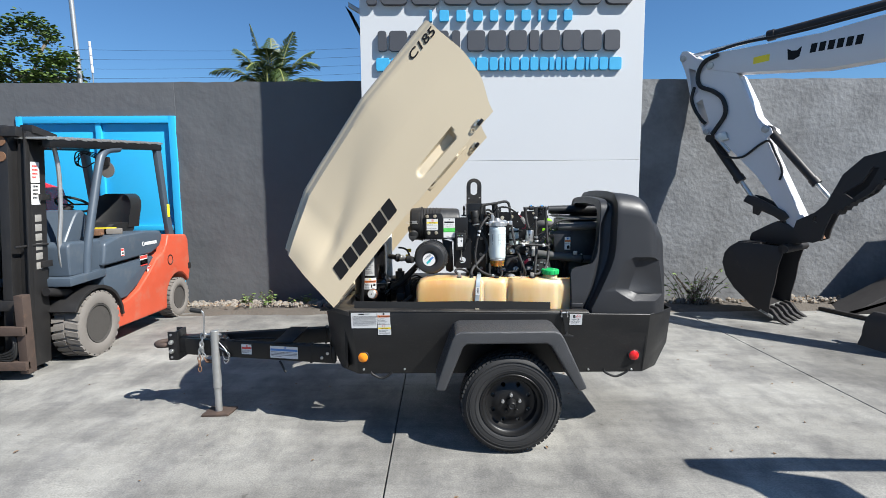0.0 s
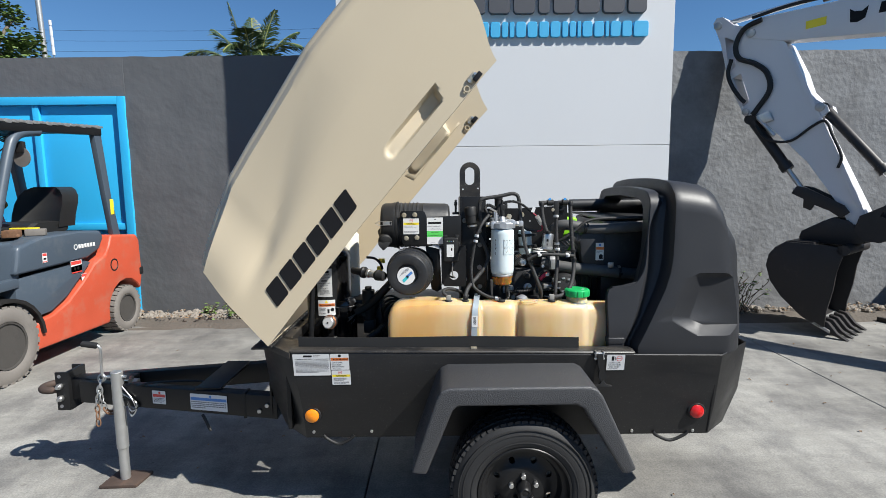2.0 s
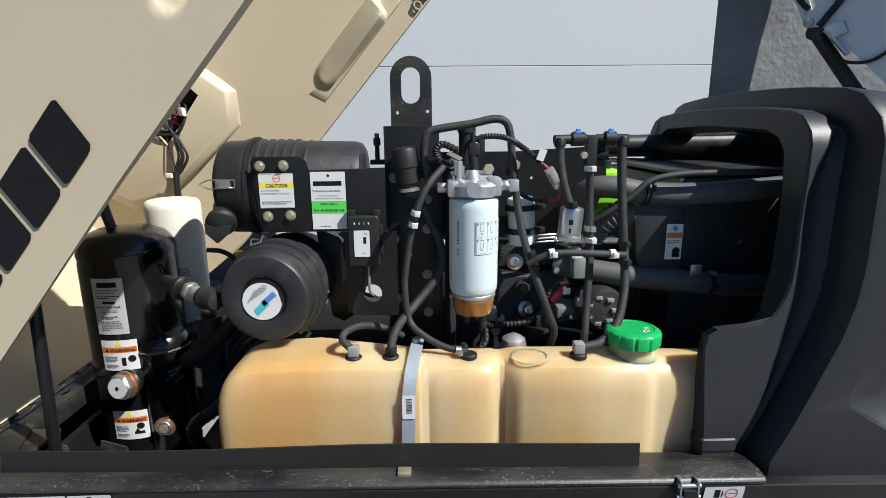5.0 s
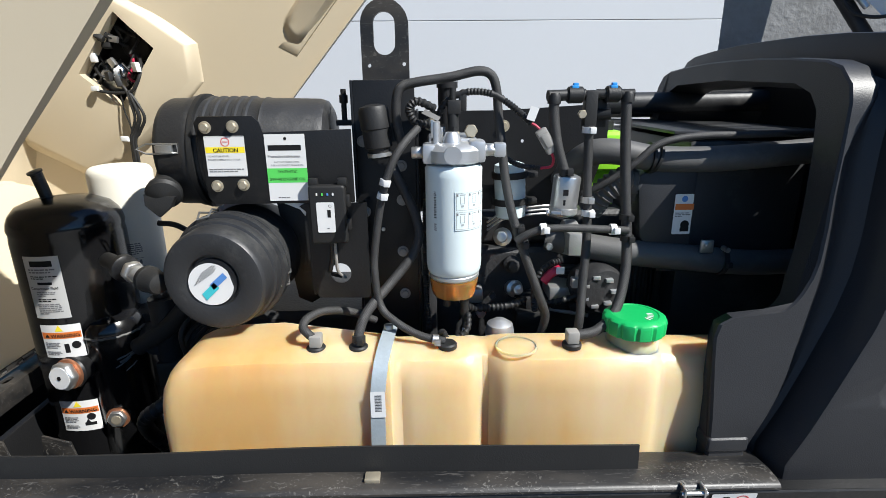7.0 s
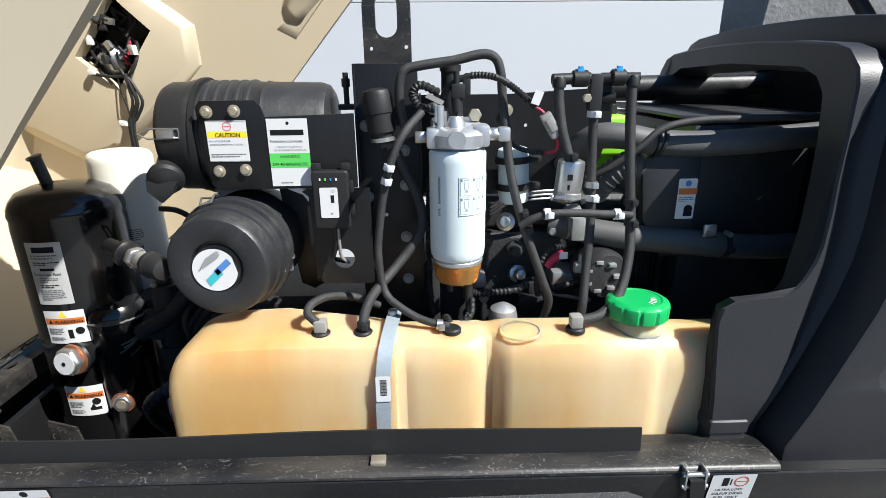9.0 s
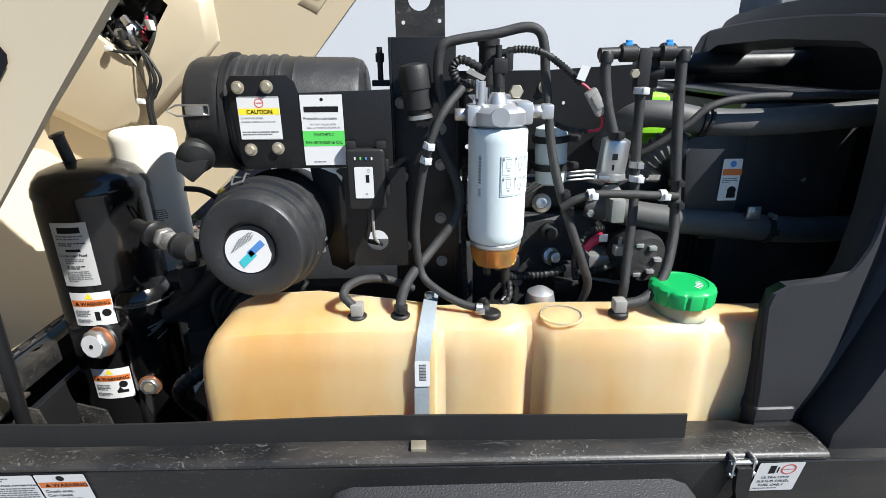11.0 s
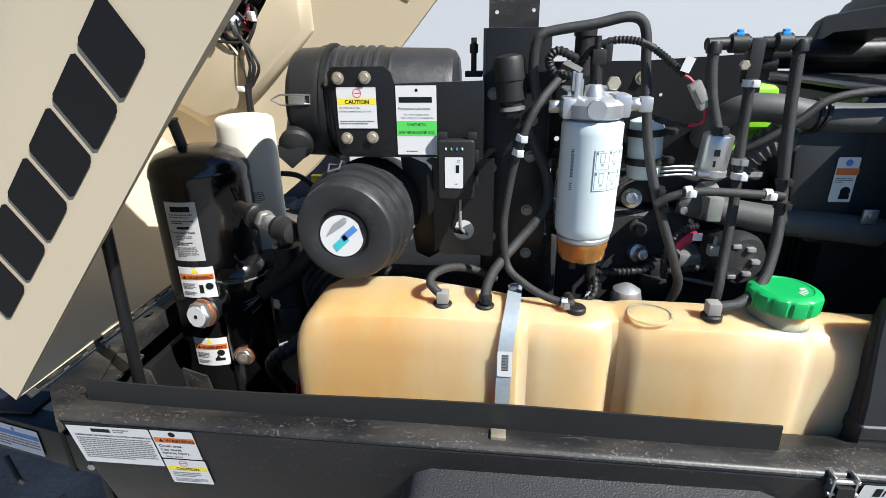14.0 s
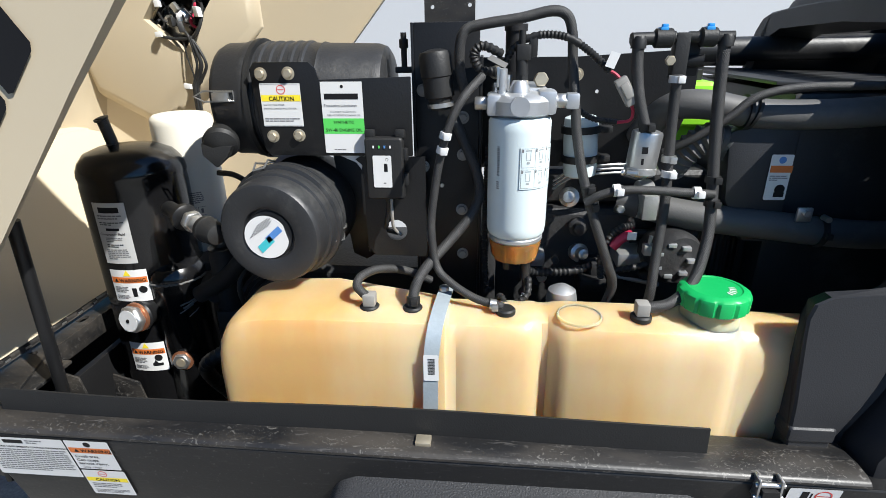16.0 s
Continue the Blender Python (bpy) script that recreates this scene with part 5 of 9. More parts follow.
def chain(points, n, name):
    path = curve_points(points, 12)
    for k in range(n):
        f = k / (n - 1) * (len(path) - 1)
        i = min(int(f), len(path) - 2)
        c = path[i].lerp(path[i + 1], f - i)
        d = (path[i + 1] - path[i]).normalized()
        u, v = frame_of(d)
        w = u if k % 2 else v
        loop = [c + d * 0.019 * math.sin(a) * 1.25 + w * 0.012 * math.cos(a) for a in (2 * math.pi * j / 14 for j in range(15))]
        part("link", sweep(loop, 0.0042, 8), STEEL if k < n - 3 else RUST, name)


ch = part("safety_chain", sweep([Vector((-1.745, 5.36, 0.60)) + Vector((0.02 * math.cos(a), 0, 0.02 * math.sin(a))) for a in (2 * math.pi * j / 14 for j in range(15))], 0.005, 8), STEEL, T, "hanging steel safety chain")
chain([(-1.745, 5.35, 0.60), (-1.76, 5.345, 0.52), (-1.775, 5.345, 0.45), (-1.778, 5.345, 0.345)], 9, ch)
chain([(-1.745, 5.35, 0.60), (-1.75, 5.345, 0.52), (-1.73, 5.345, 0.42), (-1.69, 5.345, 0.40)], 8, ch)
bd = Vector((-1.2, 0.25, 0)).normalized()
bu = -bd
bo = lambda x: Vector((x, 5.14 + (x + 0.70) * (5.39 - 5.14) / (-1.2) - 0.003, 0.0))
for x0, w, h, z, band in ((-1.43, 0.083, 0.075, 0.553, RED_INK), (-1.20, 0.222, 0.09, 0.553, BLUE_INK)):
    o = bo(x0)
    o.z = z
    decal(T, "drawbar_label", o, bu, DN, w, h, [("bar", 0.003, 0.020, w - 0.006, 0.016, band), ("lines", 0.006, 0.042, w - 0.012, h - 0.048, 4, GREY_INK), ("disc", w * 0.55, 0.012, 0.007, band)], label="white label with a coloured band")

# ---- engine bay: air cleaners ----
plate = part("mounting_plate", prism([(-0.046, 1.512), (-0.036, 1.525), (0.072, 1.525), (0.084, 1.513), (0.090, 1.492), (0.268, 1.497), (0.268, 1.345), (-0.022, 1.345), (-0.034, 1.357)], "y", 5.205, 5.210, 0.002), BLACK, T, "black steel mounting plate")
lower = cut(prism([(0.150, 1.338), (0.165, 1.325), (0.165, 1.150), (0.180, 1.130), (0.292, 1.128), (0.292, 1.344), (0.16, 1.344)], "y", 5.206, 5.211, 0.0), rod((0.228, 5.15, 1.187), (0.228, 5.30, 1.187), 0.023, 20))
part("lower_plate", lower, BLACK, plate)
part("plate_lip", box(0.164, 0.169, 5.21, 5.26, 1.135, 1.33, 0.001), BLACK, plate)
part("white_tag", prism([(0.115, 1.345), (0.165, 1.345), (0.160, 1.315), (0.150, 1.33)], "y", 5.213, 5.215, 0.0), WHITE, plate)
for x, z in ((-0.024, 1.503), (0.031, 1.504), (-0.014, 1.384), (0.040, 1.386)):
    part("bolt", join(lathe((x, 5.206, z), (0, -1, 0), [(0, 0.0125), (0.002, 0.0125), (0.003, 0.009)], 18), hexagon((x, 5.204, z), (0, -1, 0), 0.0095, 0.008)), BRASS, plate)
PP = 5.2042
decal(T, "ether_caution_label", (-0.029, PP, 1.486), RT, DN, 0.081, 0.082, [
    ("ring", 0.042, 0.012, 0.009, RED_INK), ("bar", 0.036, 0.011, 0.012, 0.0018, RED_INK), ("bar", 0.001, 0.022, 0.079, 0.012, YELLOW_INK), ("words", 0.016, 0.0325, 0.0112, "CAUTION", INK, 0.03),
    ("words", 0.004, 0.042, 0.0046, "DO NOT USE ETHER.", GREY_INK, 0.005), ("words", 0.004, 0.049, 0.0046, "ENGINE DAMAGE WILL OCCUR.", GREY_INK, 0.005), ("lines", 0.004, 0.066, 0.070, 0.009, 2, GREY_INK), ("bar", 0.001, 0.001, 0.079, 0.0008, GREY_INK), ("bar", 0.001, 0.0805, 0.079, 0.0008, GREY_INK)], label="white and yellow caution label", r=0.001)
decal(T, "oil_label", (0.092, PP, 1.4885), RT, DN, 0.082, 0.137, [
    ("disc", 0.042, 0.009, 0.0032, INK), ("bar", 0.006, 0.022, 0.067, 0.011, INK), ("words", 0.004, 0.047, 0.0076, "Protective Lubricants", GREY_INK, 0.01), ("words", 0.016, 0.058, 0.0048, "FACTORY FILLED WITH", GREY_INK, 0.0), ("words", 0.009, 0.0645, 0.0048, "TIER 4 SYNTHETIC ENGINE OIL", GREY_INK, 0.0),
    ("bar", 0.0, 0.069, 0.082, 0.030, GREEN_INK), ("words", 0.021, 0.079, 0.0078, "SYNTHETIC", INK, 0.01), ("words", 0.004, 0.0945, 0.0086, "5W-40 ENGINE OIL", INK, 0.012), ("lines", 0.018, 0.129, 0.062, 0.004, 1, GREY_INK)], label="white and green lubricant label", r=0.001)
# upper air cleaner, lying along the trailer
AY, AZ = 5.335, 1.442
prof = [(0, 0.05), (0.004, 0.100), (0.010, 0.111), (0.022, 0.117), (0.062, 0.118), (0.070, 0.122), (0.084, 0.122), (0.088, 0.116)]
for k in range(5):
    b = 0.102 + 0.022 * k
    prof += [(b, 0.1165), (b + 0.003, 0.1205), (b + 0.009, 0.1205), (b + 0.012, 0.1165)]
prof += [(0.222, 0.1155), (0.227, 0.118), (0.235, 0.1155), (0.342, 0.113), (0.357, 0.108), (0.365, 0.095), (0.367, 0.04)]
ac = part("air_cleaner", lathe((-0.155, AY, AZ), (1, 0, 0), prof, 56), DUST_BLACK, T, "ribbed black plastic air cleaner housing")
part("band", lathe((-0.070, AY, AZ), (1, 0, 0), [(0, 0.118), (0, 0.126), (0.010, 0.126), (0.010, 0.118)], 48), RUBBER, ac)
part("clip", join(sweep([Vector(p) for p in ((-0.155, 5.222, 1.470), (-0.175, 5.219, 1.460), (-0.155, 5.219, 1.450), (-0.09, 5.216, 1.452), (-0.09, 5.216, 1.470), (-0.155, 5.222, 1.470))], 0.0022, 6), box(-0.135, -0.10, 5.212, 5.222, 1.452, 1.468, 0.002)), STEEL, ac)
dv = part("dust_valve", lathe((-0.125, 5.205, 1.372), (0.15, -0.55, -0.25), [(-0.10, 0.022), (-0.012, 0.024), (-0.008, 0.034), (0.004, 0.036), (0.012, 0.032), (0.02, 0.015), (0.022, 0.0)], 28), RUBBER, ac, "rubber dust valve")
part("beak", loft([[(-0.158, 5.185, 1.372), (-0.096, 5.185, 1.366), (-0.096, 5.20, 1.366), (-0.158, 5.20, 1.372)], [(-0.155, 5.178, 1.350), (-0.105, 5.178, 1.346), (-0.105, 5.197, 1.346), (-0.155, 5.197, 1.350)], [(-0.133, 5.183, 1.325), (-0.129, 5.183, 1.325), (-0.129, 5.187, 1.325), (-0.133, 5.187, 1.325)]]), RUBBER, dv)
# lower air cleaner, its round end towards the near side
CX, CZ = -0.006, 1.211
prof = [(0.001, 0.0), (0.001, 0.046), (0.005, 0.0475), (0.005, 0.050), (-0.003, 0.0535), (-0.0055, 0.058), (-0.006, 0.095), (-0.0045, 0.100), (0.0, 0.1035), (0.006, 0.105), (0.040, 0.1065), (0.042, 0.1115), (0.050, 0.1125), (0.060, 0.113), (0.062, 0.112), (0.068, 0.112), (0.070, 0.120), (0.078, 0.121), (0.086, 0.120), (0.088, 0.113), (0.094, 0.113), (0.096, 0.118), (0.104, 0.118), (0.106, 0.110)]
for k in range(3):
    b = 0.118 + 0.03 * k
    prof += [(b, 0.110), (b + 0.004, 0.1125), (b + 0.010, 0.1125), (b + 0.014, 0.109)]
prof += [(0.22, 0.106), (0.26, 0.100), (0.27, 0.06)]
lc = part("air_cleaner", lathe((CX, 5.105, CZ), (0.10, 1, 0.025), prof, 64), DUST_BLACK, T, "round black air cleaner with a dished end")
bm = bmesh.new()
bm.faces.new([bm.verts.new((CX - 0.006 + 0.0445 * math.cos(a), 5.1025, CZ - 0.006 + 0.0445 * math.sin(a))) for a in (2 * math.pi * i / 40 for i in range(40))])
rl = part("round_label", bm, WHITE, lc, "round white label with blue patches", smooth=False)
for pts, m in ((((-0.012, -0.034), (0.016, -0.008), (0.006, 0.004), (-0.020, -0.020)), TEAL_INK), (((0.004, -0.012), (0.034, 0.014), (0.026, 0.024), (-0.002, 0.0)), BLUE_INK)):
    bm = bmesh.new()
    bm.faces.new([bm.verts.new((CX - 0.006 + a, 5.1015, CZ - 0.006 + b)) for a, b in pts])
    part("print", bm, m, rl, smooth=False)
bm = bmesh.new()
for k in range(5):
    for j in range(5):
        a, b = -0.032 + 0.009 * j + 0.004 * k, 0.002 + 0.006 * k + 0.006 * j - 0.004
        if math.hypot(a, b) < 0.036:
            bm.faces.new([bm.verts.new((CX - 0.006 + a + p, 5.1015, CZ - 0.006 + b + q)) for p, q in ((0, 0), (0.006, 0.0045), (0.005, 0.006), (-0.001, 0.0015))])
part("print", bm, GREY_INK, rl, smooth=False)
for a in (105, -12, 225):
    u = Vector((math.cos(radians(a)), 0, math.sin(radians(a))))
    t = Vector((-u.z, 0, u.x))
    c = Vector((CX, 5.105, CZ)) + u * 0.119
    part("clip", sweep([c + Vector((0, 0.06, 0)) - t * 0.012, c + Vector((0, 0.085, 0)) - t * 0.014 + u * 0.010, c + Vector((0, 0.12, 0)) - t * 0.010, c + Vector((0, 0.12, 0)) + t * 0.010, c + Vector((0, 0.085, 0)) + t * 0.014 + u * 0.010, c + Vector((0, 0.06, 0)) + t * 0.012, c + Vector((0, 0.06, 0)) - t * 0.012], 0.0022, 6), STEEL, lc)
part("cleaner_bracket", prism([(0.08, 1.335), (0.155, 1.315), (0.165, 1.10), (0.14, 1.085), (0.11, 1.10)], "y", 5.285, 5.292, 0.002), BLACK, T)

# telematics box
tb = part("tracker_box", box(0.176, 0.252, 5.178, 5.206, 1.262, 1.386, 0.008, 3), RUBBER, T, "small black electronic box with a white label")
for x, z in ((0.180, 1.392), (0.240, 1.392)):
    part("ear", box(x - 0.004, x + 0.016, 5.186, 5.200, 1.383, 1.400, 0.004), RUBBER, tb)
for z in (1.30, 1.35):
    part("rib", box(0.250, 0.260, 5.186, 5.200, z - 0.01, z + 0.014, 0.003), RUBBER, tb)
decal(tb, "box_label", (0.192, 5.1775, 1.352), RT, DN, 0.037, 0.064, [("lines", 0.008, 0.012, 0.004, 0.030, 7, INK), ("bar", 0.022, 0.016, 0.007, 0.016, INK), ("ring", 0.028, 0.008, 0.003, INK), ("lines", 0.020, 0.054, 0.012, 0.004, 1, GREY_INK)])
for k, m in enumerate((WHITE, GREEN_INK, BLUE_INK, WHITE)):
    part("light", box(0.193 + 0.011 * k, 0.196 + 0.011 * k, 5.1765, 5.178, 1.366, 1.371, 0.0), m, tb)
part("cable", hose([(0.215, 5.195, 1.262), (0.214, 5.20, 1.23), (0.207, 5.206, 1.20), (0.204, 5.215, 1.185), (0.225, 5.23, 1.172)], 0.005, 8), RUBBER, tb)
part("cable", hose([(0.222, 5.195, 1.262), (0.221, 5.20, 1.22), (0.222, 5.21, 1.19), (0.235, 5.225, 1.170)], 0.0035, 8), GREY_CONN, tb)

# ---- post, lifting bail and back plate ----
post = part("post", box(0.270, 0.398, 5.250, 5.256, 0.95, 1.592, 0.002), BLACK, T, "tall black steel post with bolts")
part("post_flange", box(0.264, 0.270, 5.250, 5.40, 0.95, 1.592, 0.002), BLACK, post)
part("post_flange", box(0.398, 0.404, 5.250, 5.36, 0.95, 1.53, 0.002), BLACK, post)
for x, z in ((0.286, 1.468), (0.366, 1.415), (0.366, 1.34), (0.284, 1.315), (0.364, 1.222), (0.286, 1.158), (0.366, 1.12)):
    part("bolt", join(lathe((x, 5.249, z), (0, -1, 0), [(0, 0.0125), (0.002, 0.0125)], 16), hexagon((x, 5.248, z), (0, -1, 0), 0.009, 0.007)), GREY_CONN, post)
part("bolt", hexagon((0.322, 5.248, 1.275), (0, -1, 0), 0.005, 0.004), STEEL, post)
slot = rounded(0.300, 0.351, 1.652, 1.748, 0.0255, 8)
bail = prism([(0.270, 1.02), (0.383, 1.02), (0.383, 1.72)] + [(0.3265 + 0.0565 * math.cos(a), 1.72 + 0.0565 * math.sin(a)) for a in (math.pi * k / 12 for k in range(1, 12))] + [(0.270, 1.72)], "y", 5.445, 5.460, 0.0)
bail = cut(bail, prism(slot, "y", 5.40, 5.50, 0.0), rod((0.288, 5.4, 1.628), (0.288, 5.5, 1.628), 0.0045, 12), rod((0.371, 5.4, 1.631), (0.371, 5.5, 1.631), 0.0045, 12))
part("lifting_bail", bail, BLACK_WORN, T, "black steel lifting bail with a worn eye")
part("bail_leg", box(0.262, 0.392, 5.40, 5.445, 0.9, 1.585, 0.003), BLACK, T)
bp = part("back_plate", cut(prism([(0.40, 1.29), (0.40, 1.525), (0.60, 1.525), (0.845, 1.538), (0.845, 1.44), (0.80, 1.30)], "y", 5.350, 5.355, 0.0), rod((0.652, 5.3, 1.352), (0.652, 5.4, 1.352), 0.0055, 10), rod((0.645, 5.3, 1.455), (0.645, 5.4, 1.455), 0.004, 10), rod((0.43, 5.3, 1.36), (0.43, 5.4, 1.36), 0.006, 10)), BLACK, T, "black back plate with small holes")
for x, z in ((0.600, 1.490), (0.43, 1.495)):
    part("bolt", join(lathe((x, 5.349, z), (0, -1, 0), [(0, 0.014), (0.002, 0.014)], 16), hexagon((x, 5.348, z), (0, -1, 0), 0.010, 0.008)), BRASS, bp)
# rain cap on its elbow beside the post
rc = part("breather", lathe((0.325, 5.215, 1.435), (-0.11, 0, 1), [(0, 0.020), (0.015, 0.022), (0.022, 0.024), (0.024, 0.029), (0.060, 0.029), (0.062, 0.031), (0.098, 0.031), (0.106, 0.027), (0.110, 0.012), (0.111, 0.0)], 32), RUBBER, T, "black rubber breather cap")
part("band", lathe((0.3247, 5.215, 1.440), (-0.11, 0, 1), [(0, 0.0245), (0.0, 0.026), (0.008, 0.026), (0.008, 0.0245)], 28), STEEL, rc)

# ---- fuel filter ----
FX, FY = 0.475, 5.167
ff = part("fuel_filter", lathe((FX, FY, 1.200), (0, 0, 1), [(0, 0.047), (0.004, 0.053), (0.010, 0.056), (0.024, 0.0575), (0.205, 0.0575), (0.222, 0.0575), (0.228, 0.054), (0.230, 0.045)], 48), FILTER, T, "pale spin-on fuel filter with an amber bowl")
decal(ff, "pictogram_label", (FX + 0.0, FY - 0.0575, 1.383), RT, DN, 0.074, 0.078, [it for r in range(2) for c in range(3) for it in (
    ("bar", 0.002 + 0.025 * c, 0.003 + 0.038 * r, 0.023, 0.0007, FAINT_INK), ("bar", 0.002 + 0.025 * c, 0.037 + 0.038 * r, 0.023, 0.0007, FAINT_INK), ("bar", 0.002 + 0.025 * c, 0.003 + 0.038 * r, 0.0007, 0.034, FAINT_INK), ("bar", 0.002 + 0.025 * c, 0.005 + 0.038 * r, 0.004, 0.005, GREY_INK),
    ("bar", 0.009 + 0.025 * c, 0.006 + 0.038 * r, 0.011, 0.002, FAINT_INK), ("bar", 0.010 + 0.025 * c, 0.010 + 0.038 * r, 0.0008, 0.014, FAINT_INK), ("bar", 0.018 + 0.025 * c, 0.010 + 0.038 * r, 0.0008, 0.014, FAINT_INK), ("bar", 0.010 + 0.025 * c, 0.024 + 0.038 * r, 0.0088, 0.0008, FAINT_INK), ("bar", 0.012 + 0.025 * c, 0.027 + 0.038 * r, 0.005, 0.004, FAINT_INK))],
      wrap=(FX, FY, 0.0575), ground=FILTER)
decal(ff, "barcode", (FX - 0.045, FY - 0.0575, 1.385), RT, DN, 0.008, 0.09, [("bar", 0.001, 0.004 + 0.0034 * k, 0.006, 0.0012 + 0.0008 * (k % 2), INK) for k in range(16)] + [("lines", 0.001, 0.068, 0.006, 0.02, 5, GREY_INK)], wrap=(FX, FY, 0.0575), ground=FILTER)
part("seat_ring", lathe((FX, FY, 1.190), (0, 0, 1), [(0, 0.050), (0.004, 0.053), (0.010, 0.053), (0.013, 0.050)], 40), ALU, ff)
n = 36
rings = [[(FX + r * (1 + (0.035 if i % 3 == 0 else 0) * k) * math.cos(2 * math.pi * i / n), FY + r * (1 + (0.035 if i % 3 == 0 else 0) * k) * math.sin(2 * math.pi * i / n), z) for i in range(n)] for z, r, k in ((1.190, 0.051, 0), (1.180, 0.051, 0.4), (1.175, 0.048, 1), (1.160, 0.0465, 1), (1.150, 0.043, 1), (1.146, 0.034, 0), (1.146, 0.0, 0))]
part("bowl", loft([[(max(abs(p[0] - FX), 0) and p[0] or p[0] + 1e-5, p[1], p[2]) for p in r] if r is not rings[-1] else [(FX + 1e-4 * math.cos(2 * math.pi * i / n), FY + 1e-4 * math.sin(2 * math.pi * i / n), 1.146) for i in range(n)] for r in rings]), AMBER_BOWL, ff, "amber sediment bowl")
part("bowl_core", rod((FX, FY, 1.150), (FX, FY, 1.189), 0.012, 16), AMBER_CORE, ff)
part("bowl_probe", rod((FX + 0.020, FY - 0.012, 1.150), (FX + 0.020, FY - 0.012, 1.186), 0.006, 10), RUBBER, ff)
part("bowl_fin", join(*[box(FX + dx - 0.001, FX + dx + 0.001, FY - 0.030, FY + 0.030, 1.152, 1.186, 0.0) for dx in (-0.030, -0.018, 0.034)]), AMBER_CORE, ff)
part("drain", join(rod((FX + 0.022, FY - 0.01, 1.105), (FX + 0.022, FY - 0.01, 1.145), 0.010, 12), rod((FX - 0.015, FY, 1.122), (FX - 0.015, FY, 1.14), 0.008, 10), rod((FX + 0.022, FY - 0.01, 1.075), (FX + 0.022, FY - 0.01, 1.11), 0.005, 10)), RUBBER, ff)
part("tag", prism([(FX + 0.015, 1.055), (FX + 0.025, 1.062), (FX + 0.03, 1.085), (FX + 0.022, 1.09)], "y", 5.16, 5.161, 0.0), WHITE, ff)
head = part("filter_head", join(lathe((FX, FY, 1.432), (0, 0, 1), [(0, 0.050), (0.004, 0.056), (0.026, 0.056), (0.034, 0.048), (0.040, 0.030)], 40), box(FX - 0.062, FX - 0.036, FY - 0.032, FY + 0.03, 1.432, 1.470, 0.007), box(FX + 0.030, FX + 0.062, FY - 0.03, FY + 0.03, 1.434, 1.476, 0.007), box(FX - 0.05, FX + 0.05, FY + 0.02, FY + 0.165, 1.44, 1.478, 0.008),
                          rod((FX - 0.004, FY - 0.060, 1.452), (FX - 0.004, FY + 0.02, 1.452), 0.017, 16), lathe((FX - 0.004, FY - 0.01, 1.46), (0, 0, 1), [(0, 0.020), (0.02, 0.018), (0.032, 0.012)], 16), rod((FX - 0.035, FY - 0.005, 1.465), (FX - 0.035, FY - 0.005, 1.512), 0.009), rod((FX - 0.024, FY + 0.02, 1.465), (FX - 0.024, FY + 0.02, 1.50), 0.008)), ALU, ff, "cast aluminium filter head")
part("nut", hexagon((FX - 0.062, FY, 1.452), (-1, 0, 0), 0.013, 0.022), STEEL, head)
part("nut", hexagon((FX + 0.062, FY, 1.456), (1, 0, 0), 0.014, 0.022), STEEL, head)
part("elbow", box(FX + 0.080, FX + 0.104, FY - 0.014, FY + 0.012, 1.442, 1.470, 0.005), ALU, head)
part("bolt", hexagon((0.512, 5.205, 1.490), (0, -1, 0.1), 0.014, 0.014), BRASS, head)
part("sensor", join(rod((0.476, 5.18, 1.475), (0.476, 5.18, 1.50), 0.012, 6), rod((0.476, 5.18, 1.50), (0.474, 5.18, 1.53), 0.011), box(0.464, 0.490, 5.168, 5.195, 1.525, 1.552, 0.004), rod((0.474, 5.18, 1.55), (0.474, 5.18, 1.575), 0.006), box(0.487, 0.502, 5.18, 5.20, 1.53, 1.565, 0.003)), RUBBER, head)
part("brass_fitting", hexagon((0.476, 5.18, 1.478), (0, 0, 1), 0.013, 0.014), BRASS, head)
part("clip", join(box(0.43, 0.436, 5.155, 5.165, 1.475, 1.515, 0.001), box(0.43, 0.445, 5.155, 5.165, 1.475, 1.482, 0.001)), STEEL, head)


# ---- hoses ----
def clamp(c, d, r, m=None):
    c, d = Vector(c), Vector(d).normalized()
    if r < 0.02:
        r *= 0.84
    return part("clamp", join(lathe(c - d * 0.006, d, [(0, r), (0, r + 0.0025), (0.012, r + 0.0025), (0.012, r)], 20), bevel(place(box(-0.006, 0.006, -0.004, 0.004, -0.006, 0.006, 0.001), Matrix.Translation(c + Vector((0.004, -r - 0.005, 0)))), 0)), m or STEEL, T)


def pipe(name, pts, r, m=None, ribs=0.0, label="", n=12):
    return part(name, hose(pts, r if m else 0.82 * r, n, 8, ribs), m or HOSE, T, label)


pipe("fuel_hose", [(0.405, 5.16, 1.500), (0.375, 5.125, 1.470), (0.352, 5.112, 1.430), (0.333, 5.11, 1.370), (0.320, 5.108, 1.30), (0.313, 5.105, 1.23), (0.322, 5.10, 1.155), (0.350, 5.085, 1.126), (0.400, 5.066, 1.102), (0.452, 5.052, 1.094)], 0.0095, label="black braided fuel hose")
for z in (1.402, 1.376):
    clamp((0.341 if z > 1.39 else 0.335, 5.111, z), (0.3, 0, 1), 0.0098, WHITE)
clamp((0.432, 5.056, 1.096), (1, 0, -0.15), 0.0098, STEEL)
pipe("hose", [(0.280, 5.05, 1.086), (0.283, 5.065, 1.118), (0.30, 5.09, 1.150), (0.345, 5.14, 1.19), (0.385, 5.165, 1.235), (0.402, 5.18, 1.275), (0.395, 5.19, 1.32), (0.375, 5.20, 1.365), (0.350, 5.21, 1.42)], 0.0125)
clamp((0.281, 5.055, 1.102), (0, 0.3, 1), 0.0128, RUBBER)
